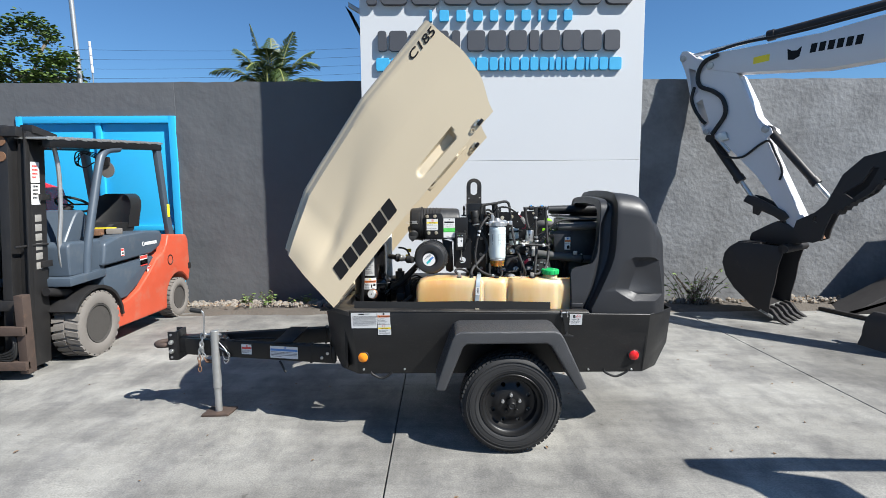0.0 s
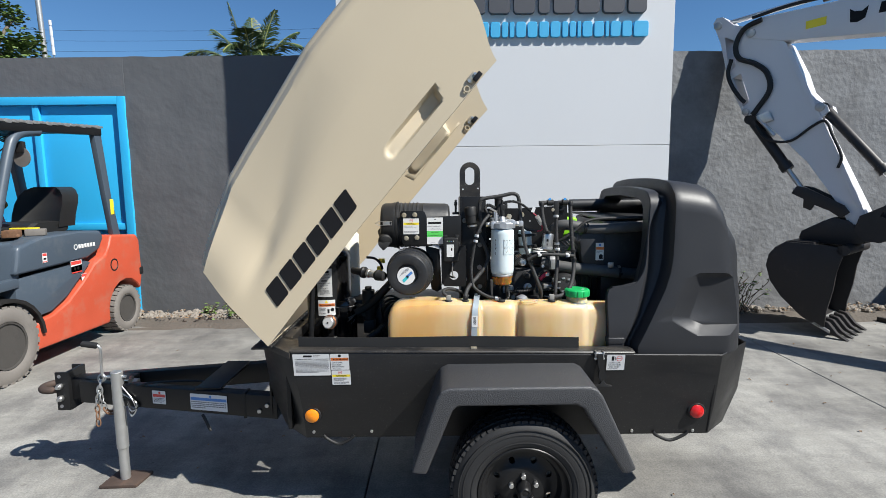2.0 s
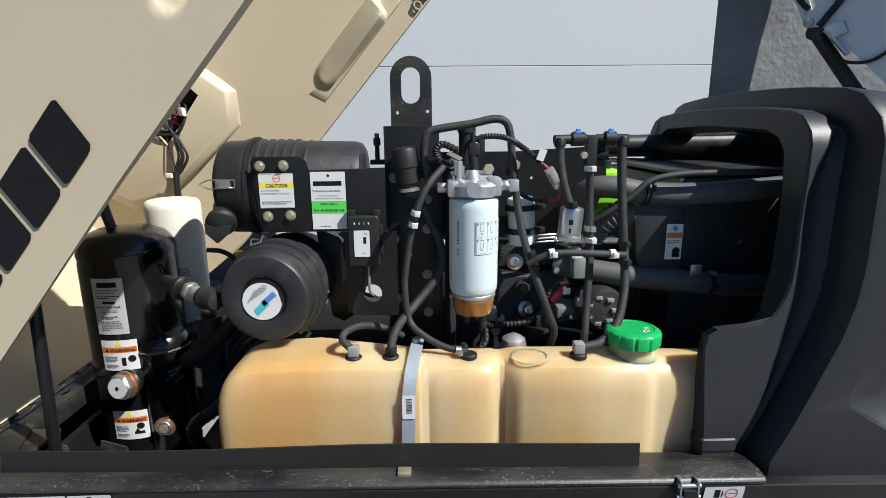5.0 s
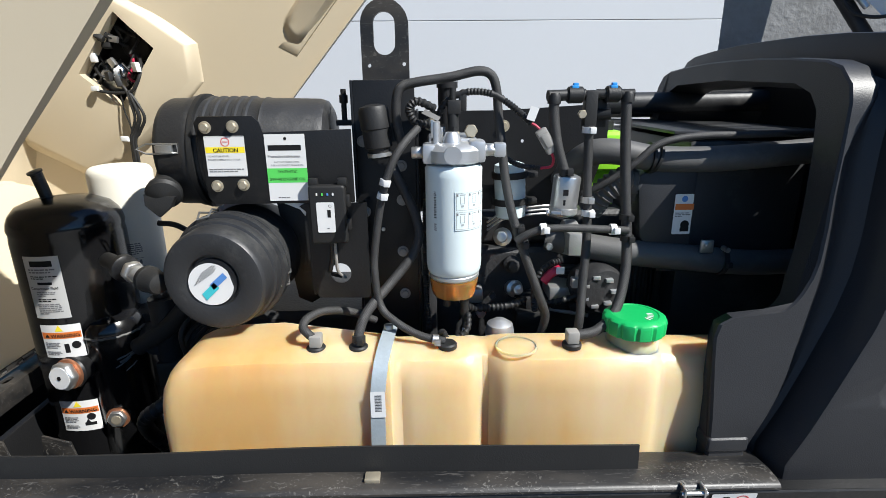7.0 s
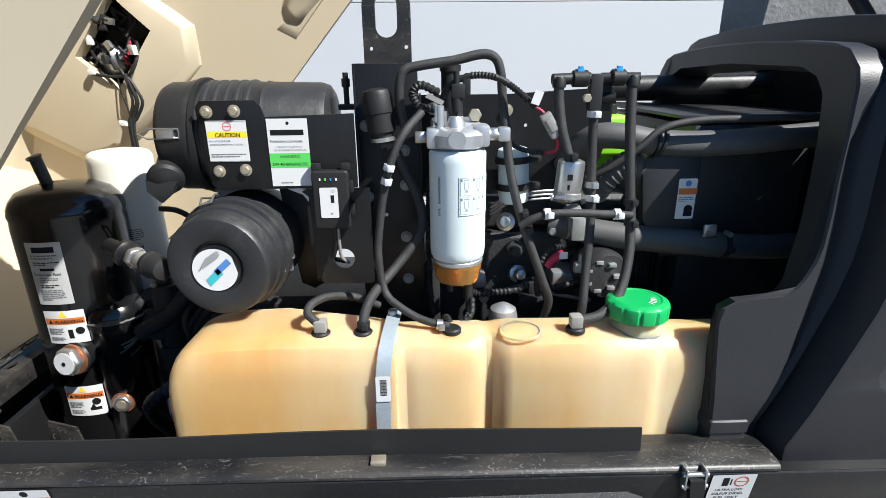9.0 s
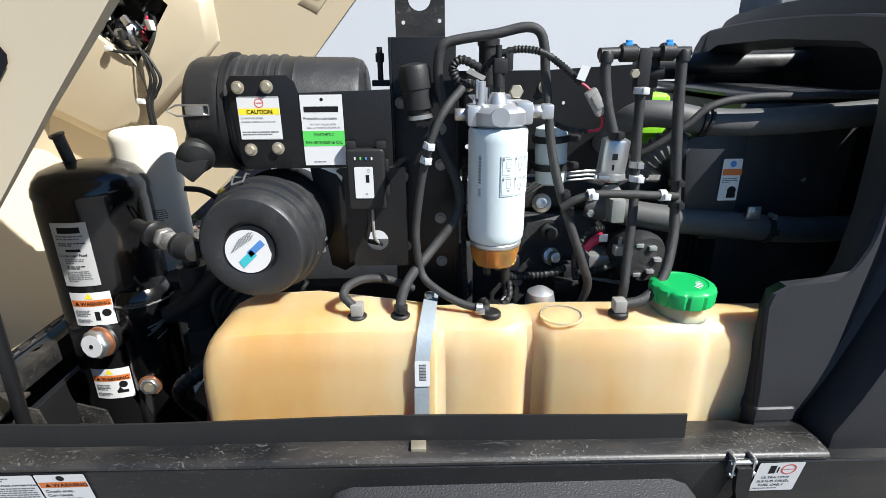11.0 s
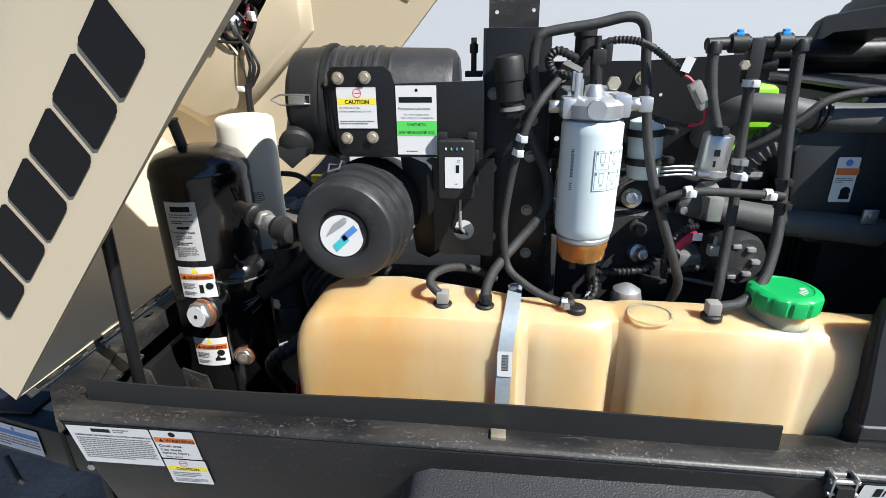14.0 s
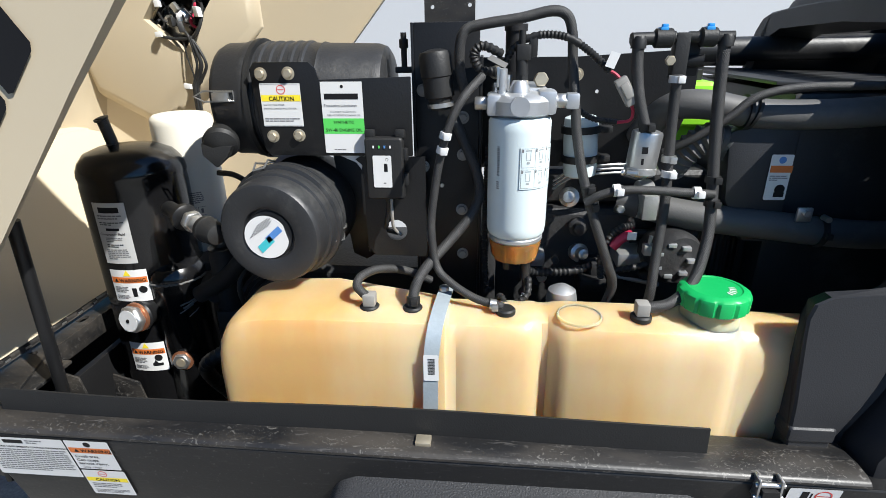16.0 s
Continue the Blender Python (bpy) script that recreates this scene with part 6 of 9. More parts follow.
pipe("hose", [(0.196, 5.05, 1.105), (0.182, 5.052, 1.118), (0.172, 5.062, 1.126), (0.177, 5.085, 1.135), (0.205, 5.12, 1.135), (0.250, 5.16, 1.115), (0.30, 5.19, 1.08)], 0.0105)
part("elbow", box(0.186, 0.210, 5.037, 5.063, 1.092, 1.116, 0.004), GREY_CONN, T)
pipe("hose", [(0.372, 5.21, 1.46), (0.362, 5.205, 1.51), (0.363, 5.20, 1.555), (0.375, 5.20, 1.578), (0.41, 5.20, 1.587), (0.47, 5.20, 1.595), (0.525, 5.20, 1.606), (0.552, 5.20, 1.598), (0.563, 5.20, 1.57), (0.568, 5.20, 1.52), (0.576, 5.19, 1.45), (0.583, 5.18, 1.39), (0.597, 5.165, 1.32), (0.622, 5.15, 1.24), (0.655, 5.14, 1.15), (0.672, 5.15, 1.10), (0.665, 5.16, 1.05)], 0.0115, label="long black hose over the filter")
for x, z in ((0.608, 1.295), (0.618, 1.262)):
    clamp((x, 5.156, z), (0.25, 0, -1), 0.013, RUBBER)
pipe("hose", [(0.745, 5.17, 1.50), (0.748, 5.17, 1.42), (0.751, 5.165, 1.34), (0.752, 5.155, 1.27), (0.742, 5.13, 1.17), (0.735, 5.11, 1.11), (0.73, 5.11, 1.06)], 0.0115)
pipe("hose", [(0.816, 5.17, 1.548), (0.820, 5.165, 1.46), (0.826, 5.155, 1.36), (0.832, 5.145, 1.28), (0.826, 5.12, 1.205), (0.80, 5.085, 1.14), (0.755, 5.055, 1.110), (0.712, 5.045, 1.104)], 0.0125)
part("elbow", box(0.690, 0.714, 5.029, 5.055, 1.092, 1.117, 0.004), GREY_CONN, T)
pipe("hose", [(0.60, 5.13, 1.275), (0.625, 5.125, 1.292), (0.66, 5.12, 1.303), (0.72, 5.12, 1.303), (0.79, 5.125, 1.298), (0.83, 5.14, 1.292)], 0.0100)
clamp((0.652, 5.12, 1.303), (1, 0, 0.1), 0.0105, WHITE)
clamp((0.795, 5.126, 1.298), (1, 0, 0), 0.0105, WHITE)
for z in (1.318, 1.275):
    clamp((0.829 if z > 1.3 else 0.832, 5.15 if z > 1.3 else 5.143, z), (0, 0, 1), 0.0132, RUBBER)
pipe("hose", [(0.675, 5.165, 1.560), (0.672, 5.165, 1.53), (0.680, 5.16, 1.47), (0.694, 5.155, 1.42), (0.698, 5.15, 1.402)], 0.0125)
clamp((0.7, 5.152, 1.412), (0, 0, 1), 0.013, RUBBER)
# tee with quick couplings
tee = part("tee_fitting", join(box(0.735, 0.760, 5.168, 5.194, 1.49, 1.568, 0.004), rod((0.66, 5.17, 1.558), (0.735, 5.18, 1.560), 0.011, 14), rod((0.758, 5.18, 1.560), (0.83, 5.17, 1.560), 0.010, 14), lathe((0.698, 5.175, 1.559), (1, 0, 0), [(0, 0.012), (0.003, 0.016), (0.03, 0.016), (0.033, 0.012)], 16), lathe((0.775, 5.177, 1.560), (1, 0, 0), [(0, 0.012), (0.003, 0.016), (0.026, 0.016), (0.03, 0.012)], 16), lathe((0.818, 5.17, 1.565), (0, 0, -1), [(0, 0.010), (0.006, 0.013), (0.02, 0.013)], 14), lathe((0.672, 5.166, 1.563), (0, 0, -1), [(0, 0.010), (0.006, 0.013), (0.02, 0.013)], 14), box(0.755, 0.785, 5.19, 5.198, 1.495, 1.56, 0.003), rod((0.76, 5.19, 1.52), (0.79, 5.178, 1.522), 0.011)), RUBBER, T, "black tee fitting with blue clips")
for x in (0.713, 0.789):
    part("blue_clip", join(box(x - 0.007, x + 0.007, 5.166, 5.186, 1.570, 1.577, 0.002), box(x - 0.003, x + 0.007, 5.171, 5.181, 1.576, 1.582, 0.002)), BLUE_CLIP, tee)
part("bolt", hexagon((0.728, 5.168, 1.523), (0, -1, 0), 0.009, 0.008), BRASS, tee)
clamp((0.745, 5.17, 1.492), (0, 0, 1), 0.0125, WHITE)
# inline strainer
sn = part("strainer", lathe((0.700, 5.165, 1.318), (0.08, 0, 1), [(0, 0.014), (0.004, 0.025), (0.008, 0.0275), (0.080, 0.0275), (0.084, 0.026), (0.087, 0.018)], 40), STEEL, T, "silver inline fuel strainer")
part("band", lathe((0.7005, 5.165, 1.326), (0.08, 0, 1), [(0, 0.0275), (0, 0.0292), (0.011, 0.0292), (0.011, 0.0275)], 32), GALV, sn)
part("screw", join(rod((0.672, 5.140, 1.331), (0.690, 5.132, 1.331), 0.0045, 10), hexagon((0.668, 5.142, 1.331), (-0.9, 0.4, 0), 0.0065, 0.006)), STEEL, sn)
part("mark", box(0.693, 0.703, 5.1365, 5.139, 1.366, 1.378, 0.0), INK, sn)
part("mark", box(0.694, 0.698, 5.1365, 5.139, 1.346, 1.357, 0.0), INK, sn)
clamp((0.750, 5.165, 1.352), (0, 0, 1), 0.0125, STEEL)
clamp((0.752, 5.160, 1.325), (0, 0, 1), 0.0125, WHITE)
# second, smaller filter behind
sf = part("second_filter", lathe((0.613, 5.29, 1.285), (-0.05, 0, 1), [(0, 0.020), (0.006, 0.033), (0.02, 0.035), (0.11, 0.035), (0.125, 0.033), (0.13, 0.02)], 32), FILTER, T, "small silver filter in rubber bands")
for h in (0.035, 0.095):
    part("band", lathe((0.613 - 0.05 * h, 5.29, 1.285 + h), (-0.05, 0, 1), [(0, 0.035), (0, 0.041), (0.014, 0.041), (0.014, 0.035)], 28), RUBBER, sf)
    part("ear", box(0.64, 0.67, 5.275, 5.30, 1.285 + h, 1.299 + h, 0.003), RUBBER, sf)
# sensor harness with its grey plug
pipe("harness", [(0.43, 5.19, 1.505), (0.40, 5.185, 1.51), (0.388, 5.18, 1.535), (0.405, 5.18, 1.55), (0.44, 5.185, 1.535)], 0.008, RUBBER, 0.14, n=10)
pipe("harness", [(0.445, 5.20, 1.52), (0.462, 5.19, 1.548), (0.50, 5.185, 1.566), (0.55, 5.18, 1.563), (0.59, 5.175, 1.54), (0.63, 5.17, 1.506)], 0.0065, RUBBER, 0.14, n=10)
gc = part("plug", bevel(place(join(box(-0.011, 0.011, -0.010, 0.010, -0.026, 0.026, 0.003), box(-0.007, 0.007, -0.014, -0.008, -0.012, 0.016, 0.002)), Matrix.Translation((0.660, 5.165, 1.472)) @ pose(0, 0, 0, 0, -32, 0)), 0), GREY_CONN, T, "grey cable plug with red wires")
part("wire", hose([(0.630, 5.17, 1.506), (0.638, 5.168, 1.502), (0.646, 5.166, 1.495)], 0.003, 6), RED_WIRE, gc)
part("wire", hose([(0.672, 5.165, 1.448), (0.677, 5.168, 1.435), (0.674, 5.175, 1.420), (0.655, 5.185, 1.415)], 0.003, 6), RED_WIRE, gc)
part("tag", prism([(0.617, 1.515), (0.633, 1.510), (0.642, 1.535), (0.626, 1.540)], "y", 5.158, 5.1595, 0.0), WHITE, gc)
part("tag", prism([(0.412, 1.528), (0.445, 1.512), (0.45, 1.520), (0.42, 1.535)], "y", 5.17, 5.1715, 0.0), GREY_CONN, gc)
pipe("harness", [(0.655, 5.185, 1.415), (0.62, 5.20, 1.418), (0.60, 5.22, 1.425), (0.58, 5.24, 1.44)], 0.0055, RUBBER, 0.14, n=8)
part("breather_pipe", join(rod((0.468, 5.30, 1.50), (0.468, 5.30, 1.585), 0.020, 20), rod((0.468, 5.30, 1.575), (0.468, 5.30, 1.588), 0.023, 20)), MAST, T)
part("sight_valve", join(rod((0.243, 5.30, 1.50), (0.243, 5.30, 1.545), 0.006, 10), hexagon((0.243, 5.30, 1.545), (0, 0, 1), 0.010, 0.018), rod((0.243, 5.30, 1.545), (0.243, 5.30, 1.575), 0.006, 10), box(0.225, 0.262, 5.29, 5.31, 1.498, 1.51, 0.002)), MAST, T)

# ---- engine ----
eng = part("engine_block", join(box(0.42, 0.98, 5.33, 5.72, 0.55, 1.20, 0.03, 3), box(0.46, 0.92, 5.36, 5.68, 1.20, 1.285, 0.025, 3), box(0.40, 0.44, 5.28, 5.75, 0.6, 1.15, 0.01)), ENGINE, T, "dark engine block with pipes and wiring")
rnd = random.Random(11)
for k in range(26):
    x, z, y = rnd.uniform(0.43, 0.86), rnd.uniform(1.03, 1.27), rnd.uniform(5.27, 5.33)
    kind = k % 4
    if kind == 0:
        b = lathe((x, y, z), (rnd.uniform(-0.3, 0.3), -1, rnd.uniform(-0.2, 0.3)), [(0, 0.02), (0.02, 0.022), (0.024, 0.014), (0.04, 0.012), (0.042, 0.004)], 16)
    elif kind == 1:
        b = box(x - 0.03, x + 0.03, y - 0.03, 5.34, z - 0.018, z + 0.018, 0.008)
    elif kind == 2:
        b = hexagon((x, y, z), (0, -1, 0.1), rnd.uniform(0.008, 0.013), 0.015)
    else:
        b = rod((x - 0.05, y, z), (x + 0.05, y - 0.01, z + rnd.uniform(-0.02, 0.02)), rnd.uniform(0.005, 0.010), 10)
    part("fitting", b, (ENGINE, ENGINE, STEEL, GALV, ENGINE, RUBBER)[k % 6], eng)
for k in range(3):
    z = 1.285 + 0.009 * k
    part("injector_line", hose([(0.56, 5.30, z - 0.03), (0.60, 5.285, z), (0.68, 5.28, z + 0.012), (0.735, 5.30, z + 0.006)], 0.0026, 6), GALV, eng)
part("oil_filter", lathe((0.575, 5.16, 1.03), (0, 0, 1), [(0, 0.03), (0.03, 0.032), (0.05, 0.028), (0.06, 0.012), (0.062, 0.0)], 24), ALU, eng)
pipe("harness", [(0.50, 5.20, 1.105), (0.53, 5.205, 1.098), (0.60, 5.21, 1.10), (0.64, 5.22, 1.11)], 0.009, RUBBER, 0.12)
pipe("harness", [(0.655, 5.21, 1.10), (0.70, 5.215, 1.103), (0.745, 5.22, 1.112), (0.79, 5.225, 1.13)], 0.007, RUBBER, 0.14)
pipe("harness", [(0.660, 5.20, 1.09), (0.655, 5.20, 1.14), (0.668, 5.20, 1.18), (0.69, 5.205, 1.20), (0.715, 5.21, 1.205)], 0.007, RUBBER, 0.14)
pipe("red_sleeve", [(0.675, 5.195, 1.162), (0.690, 5.195, 1.180), (0.712, 5.20, 1.190)], 0.010, RED_WIRE)
part("white_tag", box(0.70, 0.718, 5.185, 5.188, 1.182, 1.198, 0.001), WHITE, T)
pipe("harness", [(0.458, 5.10, 1.068), (0.45, 5.11, 1.085), (0.445, 5.12, 1.075), (0.468, 5.115, 1.066), (0.50, 5.12, 1.085), (0.505, 5.15, 1.11)], 0.0065, RUBBER, 0.14)
pipe("harness", [(0.418, 5.24, 1.36), (0.414, 5.235, 1.25), (0.415, 5.23, 1.12), (0.42, 5.2, 1.05)], 0.006, RUBBER, 0.14)
alt = part("alternator", lathe((0.80, 5.28, 1.13), (0.25, -1, 0), [(0, 0.055), (0.03, 0.058), (0.06, 0.058), (0.075, 0.05), (0.078, 0.02)], 32), ENGINE, T, "grey alternator")
for k in range(7):
    a = 2 * math.pi * k / 7
    part("fin", box(0.795 + 0.035 * math.cos(a), 0.812 + 0.035 * math.cos(a), 5.196, 5.21, 1.128 + 0.035 * math.sin(a), 1.136 + 0.035 * math.sin(a), 0.001), ALU, alt)
part("plug", join(box(0.735, 0.757, 5.18, 5.20, 1.15, 1.172, 0.003), rod((0.746, 5.19, 1.17), (0.748, 5.19, 1.19), 0.004, 8)), GREY_CONN, T)
part("turbo_clamp", join(lathe((0.735, 5.28, 1.24), (1, 0, 0), [(0, 0.040), (0.012, 0.042), (0.026, 0.042), (0.03, 0.038)], 28), box(0.735, 0.765, 5.225, 5.245, 1.21, 1.262, 0.004)), GALV, T)
# compressor end below the separator
part("compressor_housing", join(box(-0.25, 0.40, 5.38, 5.72, 0.55, 1.02, 0.04, 3), lathe((-0.12, 5.40, 0.92), (0, -1, 0), [(0, 0.09), (0.05, 0.09), (0.06, 0.06)], 28)), ENGINE, T)
pipe("hose", [(-0.30, 5.30, 0.97), (-0.22, 5.30, 1.02), (-0.15, 5.29, 1.09), (-0.09, 5.31, 1.15)], 0.022, RUBBER)
pipe("hose", [(-0.24, 5.26, 0.70), (-0.25, 5.20, 0.80), (-0.22, 5.15, 0.87), (-0.17, 5.14, 0.91), (-0.14, 5.18, 0.93)], 0.016, RUBBER, 0.10, n=16)
part("solenoid", join(rod((-0.235, 5.33, 0.93), (-0.235, 5.33, 1.09), 0.034, 20), box(-0.26, -0.20, 5.29, 5.35, 0.86, 0.93, 0.008), hexagon((-0.235, 5.33, 1.09), (0, 0, 1), 0.02, 0.02)), RUBBER, T)
part("yellow_plug", join(box(-0.20, -0.17, 5.45, 5.47, 1.17, 1.20, 0.003), box(-0.19, -0.155, 5.44, 5.46, 1.22, 1.245, 0.003)), YELLOW_INK, T)
pipe("cable", [(-0.25, 5.40, 1.26), (-0.21, 5.40, 1.255), (-0.18, 5.41, 1.23), (-0.165, 5.42, 1.19)], 0.007, RUBBER)
for k in range(5):
    pipe("cable", [(-0.20 + 0.02 * k, 5.30, 0.80), (-0.16, 5.28 - 0.01 * k, 0.90 + 0.03 * k), (-0.12, 5.32, 0.98 + 0.02 * k), (-0.05, 5.36, 1.02)], 0.006, (RUBBER, ENGINE)[k % 2])
pipe("red_sleeve", [(-0.155, 5.12, 0.80), (-0.14, 5.11, 0.86), (-0.125, 5.10, 0.885)], 0.008, RED_WIRE)

# ---- separator tank and its filter ----
SX, SY, SR = -0.412, 5.312, 0.114
GLOSS = mat("gloss_black_tank_paint", (0.0065, 0.0065, 0.007), 0.20, scale=14, fine=60, bump=0.10, dirt=(0.05, 0.048, 0.045), dirt_amount=0.14, coat=0.25, spec=0.4)
WELD = mat("chalky_weld", (0.10, 0.098, 0.093), 0.7, vary=0.5, scale=60, fine=240, bump=0.6)
sep = part("separator_tank", lathe((SX, SY, 0.50), (0, 0, 1), [(0, 0.09), (0.03, SR), (0.76, SR), (0.775, SR * 0.985), (0.785, SR + 0.001), (0.80, SR * 0.985), (0.815, SR * 0.93), (0.832, SR * 0.80), (0.843, SR * 0.55), (0.848, SR * 0.2), (0.848, 0.0)], 64), GLOSS, T, "gloss black oil separator tank")
part("stub_pipe", join(rod((SX - 0.03, 5.31, 1.335), (SX - 0.045, 5.31, 1.405), 0.0125, 16), lathe((SX - 0.045, 5.31, 1.400), (-0.2, -0.3, 1), [(0, 0.0125), (0.002, 0.016), (0.006, 0.016), (0.008, 0.0)], 16), lathe((SX - 0.03, 5.31, 1.338), (0, 0, 1), [(0, 0.024), (0.006, 0.02), (0.010, 0.014)], 18)), BLACK_WORN, sep)
decal(sep, "fluid_label", (-0.447, SY - SR, 1.240), RT, DN, 0.074, 0.143, [("bar", 0.014, 0.010, 0.046, 0.013, INK), ("lines", 0.008, 0.028, 0.058, 0.012, 2, GREY_INK), ("lines", 0.010, 0.044, 0.054, 0.009, 2, INK), ("bar", 0.022, 0.058, 0.030, 0.006, INK), ("words", 0.005, 0.0745, 0.0078, "Compressor Fluid", INK, 0.015), ("lines", 0.016, 0.080, 0.04, 0.012, 3, GREY_INK), ("lines", 0.016, 0.096, 0.042, 0.009, 2, INK), ("lines", 0.012, 0.108, 0.05, 0.026, 6, GREY_INK)], wrap=(SX, SY, SR), ground=SILVER, label="silver fluid label")
for z0, mark in ((1.081, 0), (0.888, 1)):
    decal(sep, "warning_label", (-0.446, SY - SR, z0), RT, DN, 0.085, 0.080, [("tri", 0.042, 0.010, 0.010, YELLOW_INK), ("bar", 0.002, 0.018, 0.081, 0.015, ORANGE_INK), ("words", 0.022, 0.0305, 0.012, "WARNING", INK, 0.025), ("tri", 0.014, 0.027, 0.006, INK), ("lines", 0.006, 0.042, 0.032, 0.016, 4, GREY_INK), ("lines", 0.006, 0.064, 0.034, 0.010, 3, GREY_INK)] + ([("bar", 0.046, 0.046, 0.010, 0.022, INK), ("disc", 0.070, 0.050, 0.009, INK)] if not mark else [("disc", 0.066, 0.043, 0.009, INK), ("bar", 0.05, 0.058, 0.024, 0.008, INK), ("tri", 0.058, 0.056, 0.008, INK)]), wrap=(SX, SY, SR), label="white and orange warning label")
side = part("side_chamber", lathe((SX + 0.082, SY - 0.045, 0.50), (0, 0, 1), [(0, 0.06), (0.02, 0.066), (0.545, 0.066), (0.560, 0.063), (0.572, 0.054), (0.578, 0.030), (0.580, 0.0)], 40), GLOSS, sep)
rnd = random.Random(3)
bead = []
for k in range(30):
    a = radians(-118 + 128 * k / 29)
    bead.append(Vector((SX + 0.082 + 0.0665 * math.cos(a), SY - 0.045 + 0.0665 * math.sin(a), 1.040 + 0.003 * rnd.random())))
part("weld", sweep(bead, 0.0028, 6), WELD, side)
for a0, z0, l, w in ((-62, 0.985, 0.9, 0.0022), (-58, 0.978, 0.7, 0.003), (-66, 0.966, 0.5, 0.0016), (-50, 0.952, 0.4, 0.0014)):
    part("scuff", sweep([Vector((SX + 0.082 + 0.0662 * math.cos(radians(a0) + l * t / 6), SY - 0.045 + 0.0662 * math.sin(radians(a0) + l * t / 6), z0 + 0.016 * t / 6 + 0.002 * rnd.random())) for t in range(7)], w, 5), WELD, side)
gax = Vector((-0.22, -1, 0.10)).normalized()
g0 = Vector((-0.424, 5.262, 0.936))
sg_ = part("sight_gauge", join(lathe(g0, gax, [(-0.05, 0.030), (0.0, 0.030), (0.012, 0.036), (0.020, 0.039), (0.028, 0.034)], 28)), BLACK, sep, "silver hexagonal oil gauge")
part("washer", lathe(g0 + gax * 0.026, gax, [(0, 0.037), (0.006, 0.037)], 28), COPPER, sg_)
part("body", hexagon(g0 + gax * 0.032, gax, 0.036, 0.022), STEEL, sg_)
part("dial", lathe(g0 + gax * 0.0545, gax, [(0, 0.027), (0.001, 0.027), (0.001, 0.0)], 28), WHITE, sg_)
part("needle", lathe(g0 + gax * 0.056, gax, [(0, 0.005), (0.0006, 0.005), (0.0006, 0.0)], 12), INK, sg_)
p0 = Vector((-0.322, 5.222, 0.838))
pax = Vector((0.12, -1, 0.05)).normalized()
dp = part("drain_plug", lathe(p0, pax, [(-0.03, 0.036), (0.01, 0.034), (0.016, 0.028)], 24), BLACK, sep, "brass and copper drain plug")
part("washer", lathe(p0 + pax * 0.014, pax, [(0, 0.026), (0.008, 0.026)], 24), COPPER, dp)
part("hex", hexagon(p0 + pax * 0.02, pax, 0.022, 0.012), STEEL, dp)
part("core", lathe(p0 + pax * 0.0325, pax, [(0, 0.011), (0.001, 0.011), (0.001, 0.0)], 16), BRASS, dp)
v0, vax = Vector((-0.285, 5.225, 1.205)), Vector((0.78, -0.58, -0.05)).normalized()
vv = part("relief_valve", join(lathe(v0, vax, [(-0.10, 0.022), (-0.014, 0.022), (-0.012, 0.036), (0.005, 0.036), (0.012, 0.028), (0.03, 0.022)], 24)), BLACK, sep, "steel relief valve with a black cap")
part("hex", join(hexagon(v0 + vax * 0.03, vax, 0.030, 0.022), hexagon(v0 + vax * 0.056, vax, 0.024, 0.018)), STEEL, vv)
part("body", lathe(v0 + vax * 0.070, vax, [(0, 0.022), (0.03, 0.022), (0.035, 0.028), (0.055, 0.028)], 24), ALU, vv)
part("cap", lathe(v0 + vax * 0.105, vax, [(0, 0.030), (0.006, 0.034), (0.020, 0.034), (0.024, 0.031), (0.055, 0.030), (0.066, 0.025), (0.070, 0.012), (0.071, 0.0)], 28), RUBBER, vv)
part("manifold", join(box(-0.36, -0.20, 5.37, 5.52, 0.92, 1.03, 0.015), rod((-0.30, 5.36, 0.98), (-0.25, 5.30, 0.98), 0.03, 18)), ENGINE, T)
# the valve is compact, its cap well clear of the tank
tip = v0 + vax * 0.176
for ob in [vv] + list(vv.children_recursive):
    for v in ob.data.vertices:
        v.co = tip + (ORIGIN[ob] + v.co - tip) * 0.82 + Vector((0.024, 0.0, 0.004)) - ORIGIN[ob]
# the tank stands a little deeper in the bay than its fittings
deep, grow = Vector((0.37, 4.125, 1.572)), 1.06
for ob in [sep] + [q for c in sep.children if c not in (sg_, vv) for q in [c] + list(c.children_recursive)]:
    for v in ob.data.vertices:
        w = ORIGIN[ob] + v.co
        w = deep + (w - deep) * grow
        w.z = max(w.z, 0.475)
        v.co = w - ORIGIN[ob]
of = part("spin_on_filter", lathe((-0.384, 5.510, 1.00), (0, 0, 1), [(0, 0.070), (0.01, 0.077), (0.365, 0.077), (0.376, 0.076), (0.384, 0.072), (0.389, 0.065), (0.392, 0.050), (0.393, 0.0)], 56), CREAM, T, "cream spin-on oil filter")
decal(of, "filter_print", (-0.388, 5.510 - 0.077, 1.20), RT, DN, 0.066, 0.075, [("lines", 0.002, 0.004, 0.060, 0.032, 6, GREY_INK)] + [it for k in range(3) for it in (("bar", 0.003 + 0.021 * k, 0.044, 0.018, 0.001, GREY_INK), ("bar", 0.003 + 0.021 * k, 0.067, 0.018, 0.001, GREY_INK), ("bar", 0.003 + 0.021 * k, 0.044, 0.001, 0.024, GREY_INK), ("bar", 0.009 + 0.021 * k, 0.049, 0.006, 0.012, GREY_INK))], wrap=(-0.384, 5.510, 0.077), ground=CREAM)

